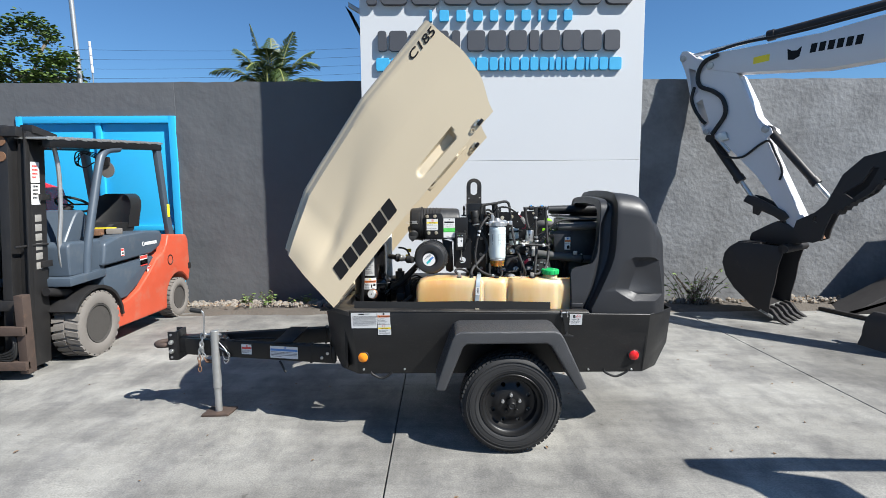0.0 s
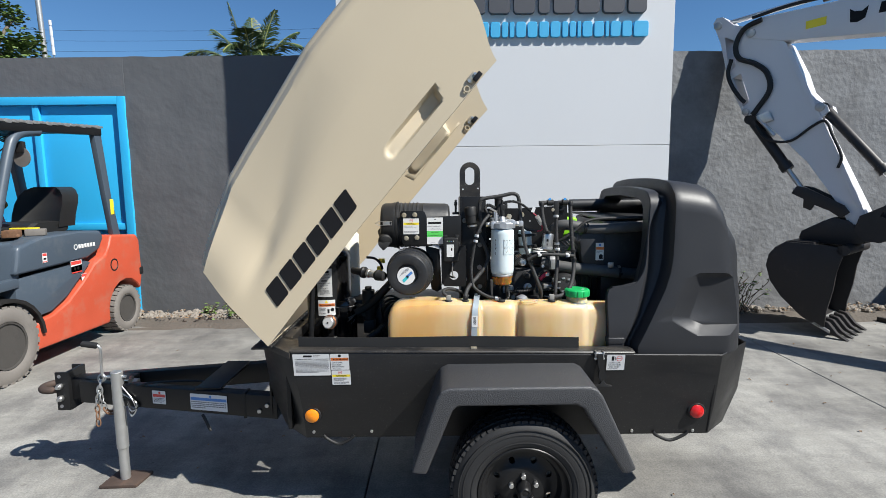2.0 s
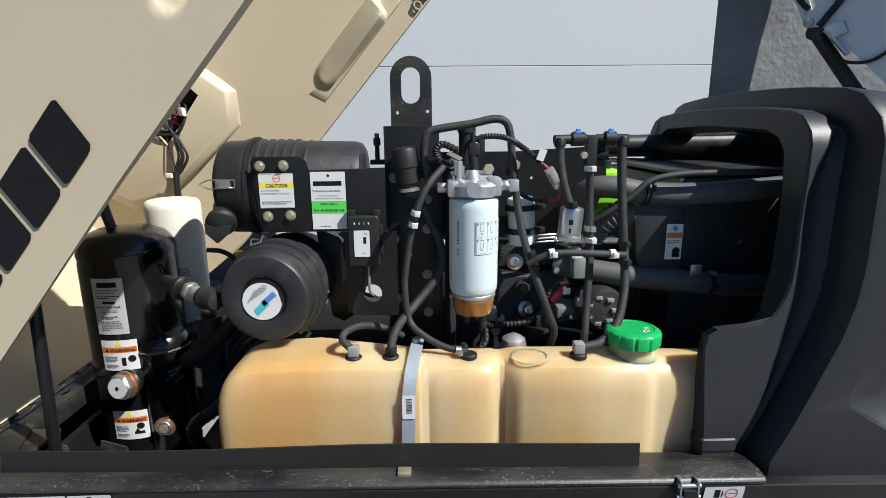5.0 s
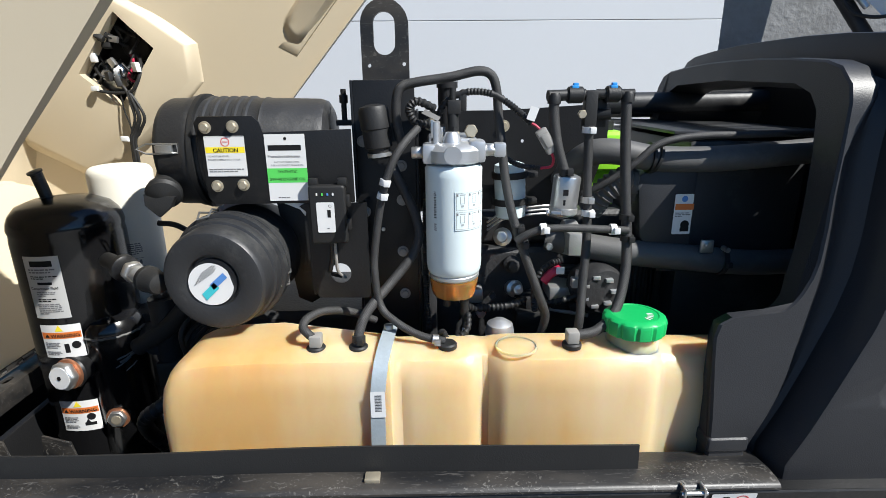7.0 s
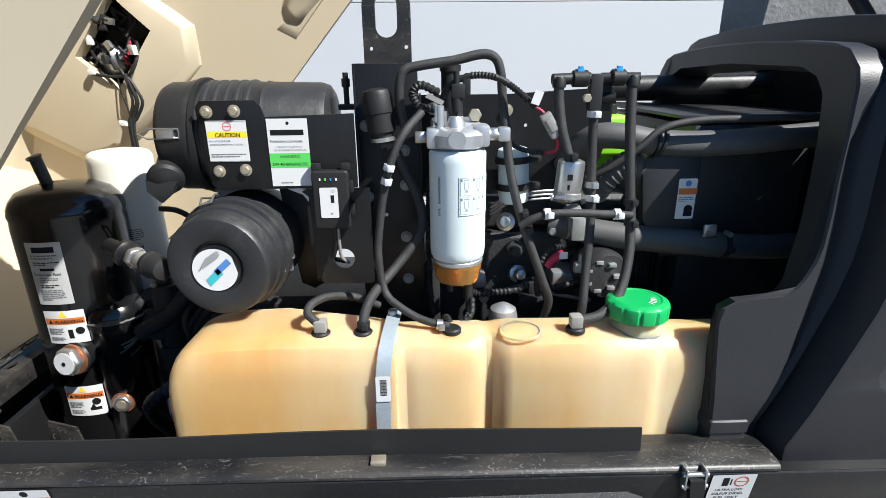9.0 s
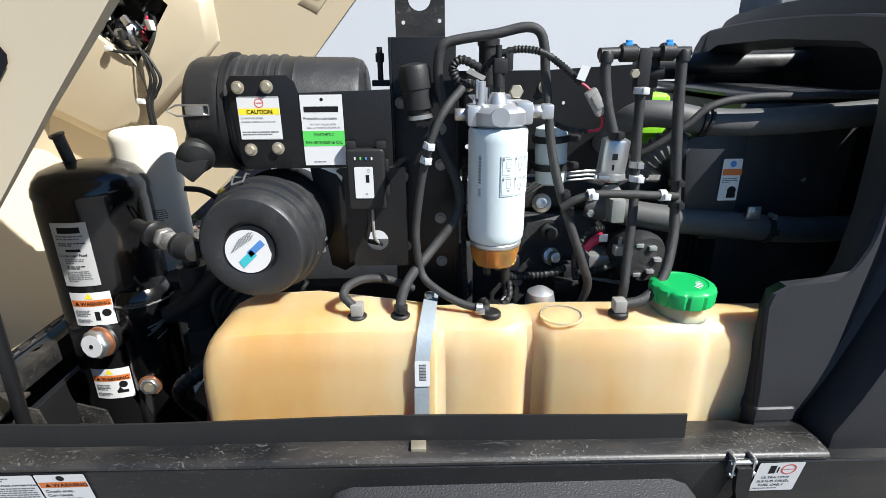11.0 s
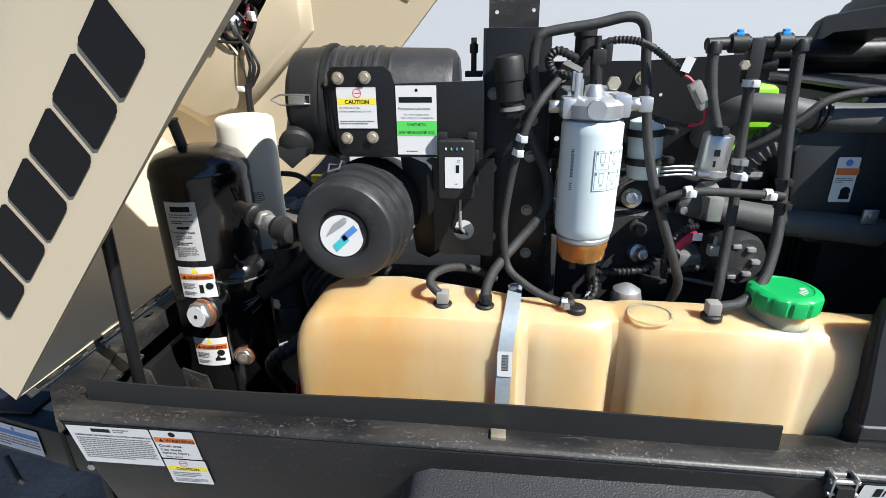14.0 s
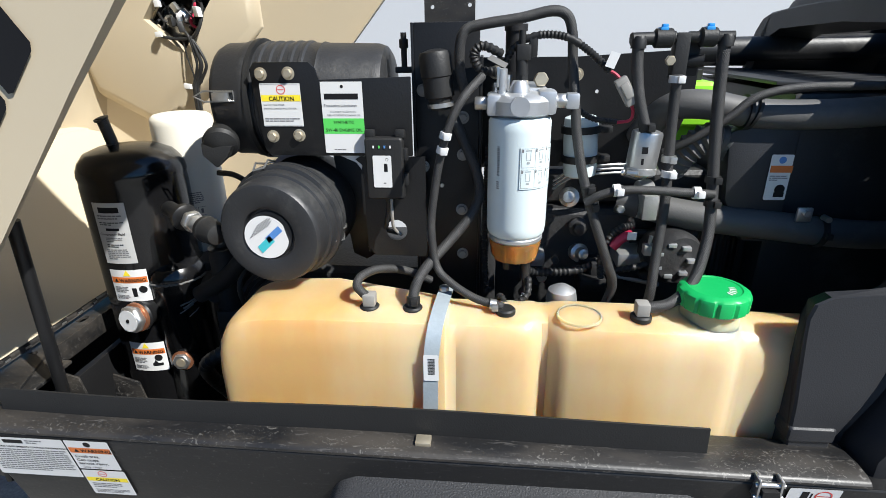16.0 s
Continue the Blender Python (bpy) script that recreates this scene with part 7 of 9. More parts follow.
# ---- cooling end under the cowl ----
# the paler dusty black here makes up for light that doesn't reach in
rad = part("radiator", join(box(1.02, 1.30, 5.30, 5.86, 0.60, 1.455, 0.012), box(0.93, 1.03, 5.36, 5.80, 0.70, 1.36, 0.03, 3)), DUST_BLACK, T, "black radiator and fan shroud")
part("top_plate", prism([(0.98, 1.470), (1.42, 1.458), (1.42, 1.466), (0.98, 1.478)], "y", 5.30, 5.86, 0.002), DUST_BLACK, rad)
part("top_bar", rod((0.96, 5.77, 1.525), (1.50, 5.77, 1.532), 0.032, 20), DUST_BLACK, rad)
part("header", box(1.00, 1.50, 5.86, 5.90, 1.478, 1.545, 0.01), DUST_BLACK, rad)
for k in range(9):
    part("fin", box(0.895 + 0.011 * k, 0.900 + 0.011 * k, 5.325, 5.345, 1.03, 1.19, 0.001), BLACK, rad)
part("shroud", prism([(0.885, 1.385), (0.93, 1.41), (1.02, 1.40), (1.02, 1.16), (0.95, 1.16), (0.90, 1.25)], "y", 5.245, 5.30, 0.010), PLASTIC, rad)
decal(T, "fan_warning_label", (0.972, 5.243, 1.345), RT, DN, 0.042, 0.092, [("bar", 0.002, 0.022, 0.042, 0.014, ORANGE_INK), ("disc", 0.022, 0.011, 0.007, BLUE_INK), ("lines", 0.004, 0.042, 0.036, 0.012, 3, GREY_INK), ("disc", 0.028, 0.070, 0.010, INK), ("bar", 0.018, 0.076, 0.020, 0.010, INK)], label="white and orange fan warning label")
pipe("corrugated_hose", [(0.80, 5.30, 1.30), (0.815, 5.275, 1.34), (0.85, 5.265, 1.372), (0.89, 5.275, 1.365), (0.915, 5.29, 1.33)], 0.028, GREY_RUBBER, 0.10, n=20)
pipe("radiator_hose", [(0.74, 5.34, 1.36), (0.755, 5.30, 1.405), (0.785, 5.27, 1.435), (0.84, 5.255, 1.438), (0.91, 5.25, 1.425), (1.0, 5.25, 1.420), (1.12, 5.25, 1.424), (1.30, 5.27, 1.435)], 0.028, GREY_RUBBER, label="thick grey radiator hose", n=20)
part("hose_ring", join(*[lathe((0.905 + 0.012 * k, 5.25, 1.425), (1, 0, -0.1 - 0.2 * k), [(0, 0.028), (0, 0.034), (0.006, 0.034), (0.006, 0.028)], 28) for k in range(2)]), RUBBER, T)
pipe("hose", [(0.76, 5.23, 1.35), (0.80, 5.215, 1.375), (0.86, 5.205, 1.42), (0.905, 5.205, 1.458), (0.98, 5.205, 1.474), (1.10, 5.21, 1.476), (1.30, 5.23, 1.478)], 0.0095)
pipe("charge_duct", [(0.70, 5.30, 1.235), (0.80, 5.27, 1.218), (0.90, 5.25, 1.207), (1.0, 5.245, 1.198), (1.09, 5.25, 1.186), (1.20, 5.27, 1.172), (1.35, 5.30, 1.165)], 0.030, GREY_RUBBER, label="thick grey charge air duct", n=24)
clamp((1.098, 5.251, 1.185), (1, 0, -0.1), 0.031, RUBBER)
part("bracket", box(1.03, 1.06, 5.215, 5.222, 1.215, 1.245, 0.004), STEEL, T)
part("bolt", rod((1.045, 5.206, 1.235), (1.045, 5.216, 1.235), 0.006), STEEL, T)
part("bolt", rod((1.09, 5.21, 1.222), (1.09, 5.23, 1.222), 0.006), STEEL, T)
bt = part("coolant_bottle", join(box(0.805, 0.915, 5.40, 5.52, 1.37, 1.470, 0.02, 3), box(0.795, 0.90, 5.42, 5.52, 1.24, 1.38, 0.02, 3)), LIME, T, "lime green coolant bottle")
part("cap", rod((0.875, 5.46, 1.466), (0.875, 5.46, 1.492), 0.02), RUBBER, bt)

# ---- sign board ----
BY = 8.36
GREY_SIGN = mat("dark_grey_sign_foam", (0.055, 0.058, 0.068), 0.55, vary=0.08, bump=0.05)
BLUE_SIGN = mat("sky_blue_sign_foam", (0.05, 0.36, 0.62), 0.5, vary=0.05, bump=0.05)
sign = empty("sign_board", 0.87, BY, 0, "tall white sign board with raised dark grey and blue name shapes", "sign")
part("panel", box(-0.93, 2.68, BY, BY + 0.05, 2.068, 5.6, 0.003), BOARD, sign, smooth=False)
part("panel", box(-0.93, 2.68, BY, BY + 0.05, 0.0, 2.064, 0.003), BOARD, sign, smooth=False)
part("post", box(-0.90, -0.80, BY + 0.05, BY + 0.20, 0.0, 5.5, 0.005), GALV, sign)
part("post", box(2.55, 2.65, BY + 0.05, BY + 0.20, 0.0, 5.5, 0.005), GALV, sign)
part("brace", prism([(-0.95, 4.0), (-0.95, 4.06), (-1.12, 4.16), (-1.12, 4.10)], "y", BY + 0.30, BY + 0.36, 0.004), GALV, sign)
part("brace", prism([(-1.14, 4.08), (-1.08, 4.02), (-0.93, 3.62), (-0.93, 3.75)], "y", BY + 0.30, BY + 0.34, 0.004), BLACK, sign)


def sign_row(x0, x1, z0, z1, widths, m, depth, slant=0.0):
    """A row of plain raised blocks, one for each character's width; a negative width is a gap."""
    unit = (x1 - x0) / sum(abs(w) for w in widths)
    x = x0
    for w in widths:
        if w > 0:
            a, b, h = x + 0.07 * unit, x + unit * (w - 0.07), z1 - z0
            r = min(0.16 * h, 0.3 * (b - a))
            pts = [(px + slant * (pz - z0), pz) for px, pz in rounded(a, b, z0, z1, r, 3)]
            part("block", prism(pts, "y", BY - depth, BY + 0.002, 0.004, 1), m, sign)
        x += abs(w) * unit


sign_row(-0.86, 2.53, 4.0, 4.42, (0.5, 1.1, 1.15, 1.15, 1.0, 1.15, 1.5, 1.0, 1.1), GREY_SIGN, 0.06)
sign_row(-0.06, 1.76, 3.80, 3.935, (0.4, -0.5, 1, -0.5, 1, -0.5, 1, -0.5, 0.9, -0.5, 0.9, -0.5, 1, -0.5, 0.4, -0.5, 0.9, -0.5, 0.9), BLUE_SIGN, 0.05)
sign_row(-0.72, 2.38, 3.44, 3.69, (0.55, 1, 1, 1, 0.55, -0.2, 1, 1, 1, 0.6, 1, 1, 1, 0.9), GREY_SIGN, 0.05)
sign_row(-0.74, 2.40, 3.20, 3.36, (1.4, 1.4, 1.4, 0.4, 0.5, 0.7, 0.9, 0.9, 0.9, 0.9, 1.2, 0.9, 0.6, 0.5, 0.9, 0.9, 0.9, 0.9, 0.6, 0.6, 0.4, 0.9, 0.9, 0.4, 0.9, 0.9, 1.3), BLUE_SIGN, 0.04)

# ---- forklift ----
FXR = -3.50                    # its flank towards the trailer
F = empty("forklift", -4.05, 7.4, 0, "worn orange and blue-grey forklift truck parked by the wall", "forklift")
arch = [(8.56 + 0.33 * math.cos(a), 0.27 + 0.33 * math.sin(a)) for a in (radians(q) for q in range(190, 20, -20))]
cw = part("counterweight", prism([(7.16, 0.19), (8.22, 0.17)] + arch + [(8.89, 0.58), (8.90, 0.66), (8.89, 1.02), (8.84, 1.10), (8.36, 1.14), (8.30, 1.02), (8.24, 0.93), (8.05, 0.86), (7.85, 0.70), (7.62, 0.55), (7.40, 0.47), (7.20, 0.45)], "x", -4.62, FXR - 0.02, 0.03, 3), ORANGE, F, "chipped orange-red counterweight and chassis")
part("vent", lathe((FXR - 0.025, 8.37, 0.80), (1, 0, 0), [(0, 0.07), (0.008, 0.07), (0.010, 0.058), (0.004, 0.055), (0.004, 0.0)], 28), RUBBER, cw)
part("bumper", box(-4.6, FXR - 0.015, 8.84, 8.93, 0.60, 0.70, 0.02), RUBBER, cw)
part("side_cover", prism([(7.02, 0.48), (7.42, 0.50), (7.64, 0.60), (7.86, 0.76), (8.02, 0.88), (7.98, 0.90), (7.02, 0.86)], "x", -4.56, FXR - 0.045, 0.015), SLATE, F)
hood = part("engine_hood", prism([(7.04, 0.90), (8.0, 0.93), (8.20, 1.0), (8.28, 1.12), (8.24, 1.20), (7.9, 1.22), (7.4, 1.21), (7.1, 1.15)], "x", -4.54, FXR - 0.05, 0.04, 3), SLATE, F, "blue-grey engine hood")
for k in range(6):
    part("name_shape", box(FXR - 0.05, FXR - 0.047, 7.86 + 0.045 * k, 7.892 + 0.045 * k, 1.045, 1.085, 0.001), WHITE, hood)
part("emblem", lathe((FXR - 0.0495, 7.82, 1.065), (1, 0, 0), [(0, 0.028), (0.002, 0.028), (0.002, 0.019), (0, 0.019)], 24, True), WHITE, hood)
part("step_board", prism([(6.50, 0.78), (7.05, 0.80), (7.05, 0.88), (6.50, 0.86)], "x", -4.55, FXR - 0.03, 0.01), SLATE, F)
part("cowl", prism([(6.60, 0.86), (7.15, 0.86), (7.16, 1.12), (7.10, 1.19), (6.64, 1.20), (6.60, 1.16)], "x", -4.50, FXR - 0.10, 0.03, 3), SLATE, F)
dash = part("dashboard", prism([(6.72, 1.18), (7.12, 1.18), (7.16, 1.24), (7.10, 1.46), (7.04, 1.51), (6.96, 1.50), (6.90, 1.44)], "x", -4.42, -3.72, 0.03, 3), SLATE, F)
part("trim", prism([(7.00, 1.22), (7.03, 1.22), (7.10, 1.44), (7.06, 1.46)], "x", -3.722, -3.712, 0.003), GALV, dash)
fa = [(6.84 + 0.42 * math.cos(radians(a)), 0.335 + 0.40 * math.sin(radians(a))) for a in range(150, -1, -15)]
fb = [(6.84 + 0.385 * math.cos(radians(a)), 0.335 + 0.365 * math.sin(radians(a))) for a in range(0, 151, 15)]
part("front_fender", prism(fa + fb, "x", -3.86, FXR + 0.01, 0.008), MAST, F)
part("frame", box(-4.35, -3.8, 6.45, 7.6, 0.2, 0.5, 0.02), MAST, F)


def forklift_wheel(x, y, r, w, d):
    wl = part("wheel", lathe((x, y, r), (-d, 0, 0), [(0.03, r * 0.60), (0.004, r * 0.62), (-0.006, r * 0.68), (-0.006, r * 0.88), (0.006, r * 0.965), (0.02, r * 0.98), (w - 0.02, r * 0.98), (w, r * 0.9), (w, r * 0.55), (w * 0.5, r * 0.5)], 56, True), DUSTY, F, "dusty grey solid tyre on a steel rim")
    lug = bmesh.new()
    k_n = 26
    for k in range(k_n):
        a = 2 * math.pi * k / k_n
        for x0, x1, tw in ((0.004, w * 0.46, 0.06), (w * 0.54, w - 0.004, -0.06)):
            vs = []
            for dr in (-0.01, 0.012):
                for da, xx in ((-0.075, x0), (0.075, x0), (0.075 + tw, x1), (-0.075 + tw, x1)):
                    rr = r * 0.98 + dr
                    vs.append(lug.verts.new((x - d * xx, y + rr * math.sin(a + da), r + rr * math.cos(a + da))))
            for q in ((4, 5, 6, 7), (0, 1, 5, 4), (1, 2, 6, 5), (2, 3, 7, 6), (3, 0, 4, 7)):
                lug.faces.new([vs[i] for i in q])
    part("tread", lug, DUSTY, wl, smooth=False)
    part("rim", lathe((x, y, r), (-d, 0, 0), [(0.015, r * 0.61), (0.0, r * 0.60), (0.004, r * 0.56), (0.03, r * 0.55), (0.095, r * 0.50), (0.112, r * 0.42), (0.112, r * 0.28), (0.065, r * 0.25), (0.06, r * 0.13), (0.035, r * 0.11), (0.035, 0.0)], 40), HUB, wl)
    for k in range(8):
        a = 2 * math.pi * k / 8
        part("nut", hexagon((x - d * 0.070, y + r * 0.19 * math.cos(a), r + r * 0.17 * math.sin(a)), (d, 0, 0), 0.011, 0.014), MAST, wl)


for x, d in ((FXR + 0.0, 1), (-4.62, -1)):
    forklift_wheel(x, 6.84, 0.335, 0.27, d)
    forklift_wheel(x - 0.02 * d, 8.56, 0.262, 0.19, d)
# overhead guard
for x in (FXR - 0.09, -4.52):
    part("front_pillar", sweep(curve_points([(x, 6.82, 0.80), (x, 6.88, 1.15), (x, 7.06, 1.70), (x, 7.17, 2.00), (x, 7.23, 2.10), (x, 7.33, 2.155), (x, 7.52, 2.185)], 6), 0.042, 14), SLATE, F, "blue-grey guard pillar")
    part("rear_pillar", prism([(8.28, 2.25), (8.40, 2.25), (8.49, 1.55), (8.63, 0.98), (8.50, 0.96), (8.39, 1.55)], "x", x - 0.03, x + 0.03, 0.01), SLATE, F)
    part("roof_rail", prism([(6.42, 2.11), (8.40, 2.23), (8.40, 2.305), (6.42, 2.185)], "x", x - 0.04, x + 0.04, 0.012), BLACK, F)
roof = part("roof", prism([(6.38, 2.185), (8.43, 2.310), (8.43, 2.330), (6.38, 2.205)], "x", -4.56, FXR - 0.05, 0.004), GALV, F, "dented sheet over the guard")
for k in range(13):
    y = 6.55 + 0.145 * k
    part("guard_bar", box(-4.50, FXR - 0.11, y, y + 0.03, 2.13 + 0.061 * (y - 6.42), 2.165 + 0.061 * (y - 6.42), 0.005), BLACK, F)
for k in range(25):
    y = 6.39 + 0.08 * k
    z = 2.185 + 0.061 * (y - 6.38)
    part("roof_lip", box(FXR - 0.056, FXR - 0.045, y, y + 0.066, z - 0.006 + 0.005 * (k % 3), z + 0.028, 0.002), GALV, roof)
# seat, tray, steering
seat = part("seat", loft([[(x, y, z) for x, y, z in ((-4.27, yy0, zz), (-3.83, yy0, zz), (-3.80, yy0 + 0.05, zz), (-3.82, yy1, zz), (-4.28, yy1, zz), (-4.30, yy0 + 0.05, zz))] for yy0, yy1, zz in ((7.62, 8.06, 1.20), (7.58, 8.12, 1.23), (7.58, 8.12, 1.29), (7.64, 8.10, 1.32))]), RUBBER, F, "black vinyl seat")
back = [[(x, y0 + 0.10 * (abs(x + 4.05) / 0.25) ** 2 * -1, z) for x in (-4.30, -4.22, -4.13, -4.05, -3.97, -3.88, -3.80)] + [(x, y0 + 0.17, z) for x in (-3.82, -4.05, -4.28)] for y0, z in ((8.06, 1.26), (8.09, 1.38), (8.14, 1.50), (8.18, 1.58), (8.21, 1.64), (8.25, 1.675))]
for j, f in ((-1, 0.45), (-2, 0.74), (-3, 0.92)):
    back[j] = [(-4.05 + (x + 4.05) * f, y, z) for x, y, z in back[j]]
part("backrest", loft(back), RUBBER, seat)
part("tray", box(-3.98, -3.72, 7.52, 7.60, 1.27, 1.285, 0.005), YELLOW_INK, hood)
rnd = random.Random(3)
for k in range(7):
    x, y = rnd.uniform(-4.1, -3.62), rnd.uniform(7.3, 7.75)
    part("clutter", place(box(-0.08, 0.08, -0.05, 0.05, 0, rnd.uniform(0.03, 0.08), 0.01), pose(x, y, 1.215, 0, 0, rnd.uniform(0, 180))), (RUBBER, RUST, MAST, DUSTY)[k % 4], hood)
col = part("steering_column", rod((-4.05, 7.10, 1.42), (-4.05, 7.34, 1.54), 0.03), RUBBER, F)
u = Vector((1, 0, 0))
v = Vector((0, 0.86, -0.50))
part("steering_wheel", sweep([Vector((-4.05, 7.38, 1.56)) + u * 0.17 * math.cos(a) + v * 0.17 * math.sin(a) for a in (2 * math.pi * k / 32 for k in range(33))], 0.014, 8), RUBBER, col)
part("spoke", join(rod((-4.21, 7.38, 1.56), (-3.89, 7.38, 1.56), 0.01), rod((-4.05, 7.38, 1.56), (-4.05, 7.24, 1.64), 0.01)), RUBBER, col)
hl = part("headlight", lathe((-3.60, 7.36, 1.94), (-0.15, -1, 0), [(0, 0.03), (0.03, 0.085), (0.04, 0.088), (0.042, 0.0)], 28), DUSTY, F, "round work lamp")
part("bracket", box(-3.72, -3.57, 7.30, 7.34, 1.98, 2.08, 0.01), MAST, hl)
for k in range(4):
    part("wire", hose([(-3.62 - 0.02 * k, 7.28, 2.06), (-3.70 - 0.05 * k, 7.26, 2.12), (-3.85, 7.22, 2.13 - 0.05 * k), (-3.88, 7.22, 2.02), (-3.80, 7.24, 1.96), (-3.70, 7.26, 2.02)], 0.006, 6), RUBBER, hl)
for y0, z0, w, h, band in ((7.72, 0.93, 0.16, 0.13, RED_INK), (7.36, 1.06, 0.06, 0.09, RED_INK), (7.86, 0.78, 0.10, 0.10, RED_INK)):
    decal(F, "sticker", (FXR - 0.046, y0, z0), (0, 1, 0), DN, w, h, [("bar", 0.004, 0.004, w - 0.008, h * 0.28, band), ("disc", w * 0.35, h * 0.62, h * 0.12, INK), ("disc", w * 0.65, h * 0.62, h * 0.12, INK), ("bar", 0.004, h * 0.86, w - 0.008, h * 0.1, band)], label="red and white safety sticker")
part("yellow_tag", box(FXR - 0.062, FXR - 0.056, 8.45, 8.51, 1.36, 1.53, 0.002), YELLOW_INK, F)
# mast and carriage; the mast leans back
def leaned(bm):
    for v in bm.verts:
        v.co.y += 0.075 * v.co.z
    return bm


def channel(x0, x1, y0, y1, web, lip):
    """A rail section whose open side faces x0."""
    w = x1 - x0
    s = 1 if w > 0 else -1
    return [(x0, y0), (x1, y0), (x1, y1), (x0, y1), (x0, y1 - lip), (x1 - s * web, y1 - lip), (x1 - s * web, y0 + lip), (x0, y0 + lip)]


for sg, x0, d in ((0, -3.80, 1), (1, -4.36, -1)):
    part("mast_rail", leaned(prism(channel(x0 - 0.07 * d, x0 + 0.045 * d, 6.24, 6.46, 0.02, 0.025), "z", 0.06, 2.26, 0.004)), MAST, F, "greasy black mast rail")
    part("mast_flange", leaned(box(x0 + 0.045, x0 + 0.06, 6.20, 6.255, 0.06, 2.24, 0.003) if d > 0 else box(x0 - 0.06, x0 - 0.045, 6.20, 6.255, 0.06, 2.24, 0.003)), MAST, F)
    part("inner_rail", leaned(prism(channel(x0 - 0.13 * d, x0 - 0.045 * d, 6.13, 6.24, 0.018, 0.022), "z", 0.10, 2.30, 0.003)), MAST, F)
    for z in (2.16, 2.02):
        part("roller", leaned(rod((x0 - 0.10 * d, 6.12, z), (x0 - 0.10 * d, 6.14, z), 0.045, 20)), RUST, F)
    part("lift_chain", leaned(box(min(x0 - 0.15 * d, x0 - 0.19 * d), max(x0 - 0.15 * d, x0 - 0.19 * d), 6.24, 6.27, 0.5, 2.2, 0.004)), RUST, F)
    part("lift_cylinder", leaned(rod((x0 - 0.10 * d, 6.48, 0.1), (x0 - 0.10 * d, 6.48, 1.9), 0.04)), MAST, F)
    for z in (1.62, 0.98):
        part("mast_clip", leaned(box(x0 + 0.02, x0 + 0.075, 6.36, 6.48, z, z + 0.06, 0.004)) if d > 0 else leaned(box(x0 - 0.075, x0 - 0.02, 6.36, 6.48, z, z + 0.06, 0.004)), MAST, F)
for z in (2.20, 0.62, 0.09):
    part("mast_beam", leaned(box(-4.42, -3.74, 6.10, 6.18, z, z + 0.09, 0.008)), MAST if z > 0.5 else RUSTY_DARK, F)
part("top_guide", leaned(prism([(6.30, 2.255), (6.62, 2.215), (6.62, 2.265), (6.30, 2.325)], "x", -3.86, -3.74, 0.006)), MAST, F)
part("guide_rod", leaned(rod((-3.78, 6.10, 1.20), (-3.74, 6.44, 1.20), 0.012)), MAST, F)
car = part("carriage", join(box(-4.5, -3.66, 6.03, 6.09, 0.42, 0.50, 0.008), box(-4.5, -3.66, 6.03, 6.09, 0.10, 0.18, 0.008), box(-3.74, -3.66, 6.06, 6.16, 0.06, 0.78, 0.008), box(-4.15, -4.10, 6.05, 6.12, 0.1, 1.0, 0.008)), RUSTY_DARK, F, "rust-stained dark fork carriage")
for x in (-3.98, -4.40):
    part("fork", join(box(x - 0.06, x + 0.06, 5.97, 6.02, 0.05, 0.60, 0.01), box(x - 0.06, x + 0.06, 4.95, 6.0, 0.04, 0.085, 0.01)), MAST, F)
for k in range(4):
    part("hose", hose([(-3.90, 6.12, 0.42), (-3.80 + 0.01 * k, 6.08, 0.40), (-3.78, 6.06, 0.30 - 0.03 * k), (-3.90, 6.06, 0.24 - 0.015 * k), (-4.06, 6.08, 0.26)], 0.012, 8), RUBBER, car)
part("hose", hose([(-3.70, 6.66, 2.20), (-3.68, 6.68, 1.9), (-3.68, 6.66, 1.5), (-3.69, 6.62, 1.2), (-3.68, 6.62, 0.95), (-3.64, 6.66, 0.82), (-3.70, 6.68, 0.76)], 0.02, 10), GALV, F)
part("tilt_cylinder", rod((-3.70, 6.40, 0.75), (-3.66, 6.95, 0.62), 0.04), MAST, F)
decal(F, "mast_sticker", (-3.753, 6.42, 1.98), (0, 1, 0), (0, -0.075, -1), 0.11, 0.40, [("lines", 0.02, 0.03, 0.07, 0.14, 4, RED_INK), ("lines", 0.02, 0.22, 0.07, 0.14, 4, INK), ("bar", 0.0, 0.195, 0.11, 0.01, INK)], label="white hazard sticker")
for k in range(6):
    part("name_shape", leaned(box(-3.756, -3.753, 6.31, 6.39, 0.97 + 0.09 * k, 1.035 + 0.09 * k, 0.001)), GREY_CONN, F)

# red machine behind the forklift, at the gate
R = empty("red_machine", -5.35, 8.3, 0, "red painted machine half hidden behind the forklift", "machine")
part("body", prism([(7.9, 0.1), (8.8, 0.1), (8.8, 1.2), (8.6, 1.75), (8.2, 1.85), (7.9, 1.3)], "x", -5.9, -5.0, 0.04, 3), RED_LENS, R)
part("upper", box(-5.8, -5.2, 8.0, 8.5, 2.05, 2.5, 0.04), RED_LENS, R)
part("post", box(-5.55, -5.45, 8.2, 8.3, 1.7, 2.1, 0.01), MAST, R)

# ---- excavator ----
XA, XD = Vector((3.45, 9.05, 0)), Vector((0.6198, -0.7848, 0))
XN = Vector((0.7848, 0.6198, 0))
X = empty("excavator", 4.8, 7.7, 0, "white excavator arm with a black toothed bucket on the ground", "excavator")


def slab_of(points, a, b, w=0.01, segments=2):
    """A plate in the arm's upright plane: points along it and up, from a to b across it."""
    bm = prism(points, "y", a, b, w, segments)
    for v in bm.verts:
        c = v.co.copy()
        v.co = XA + XD * c.x + XN * c.y + Vector((0, 0, c.z))
    return bm


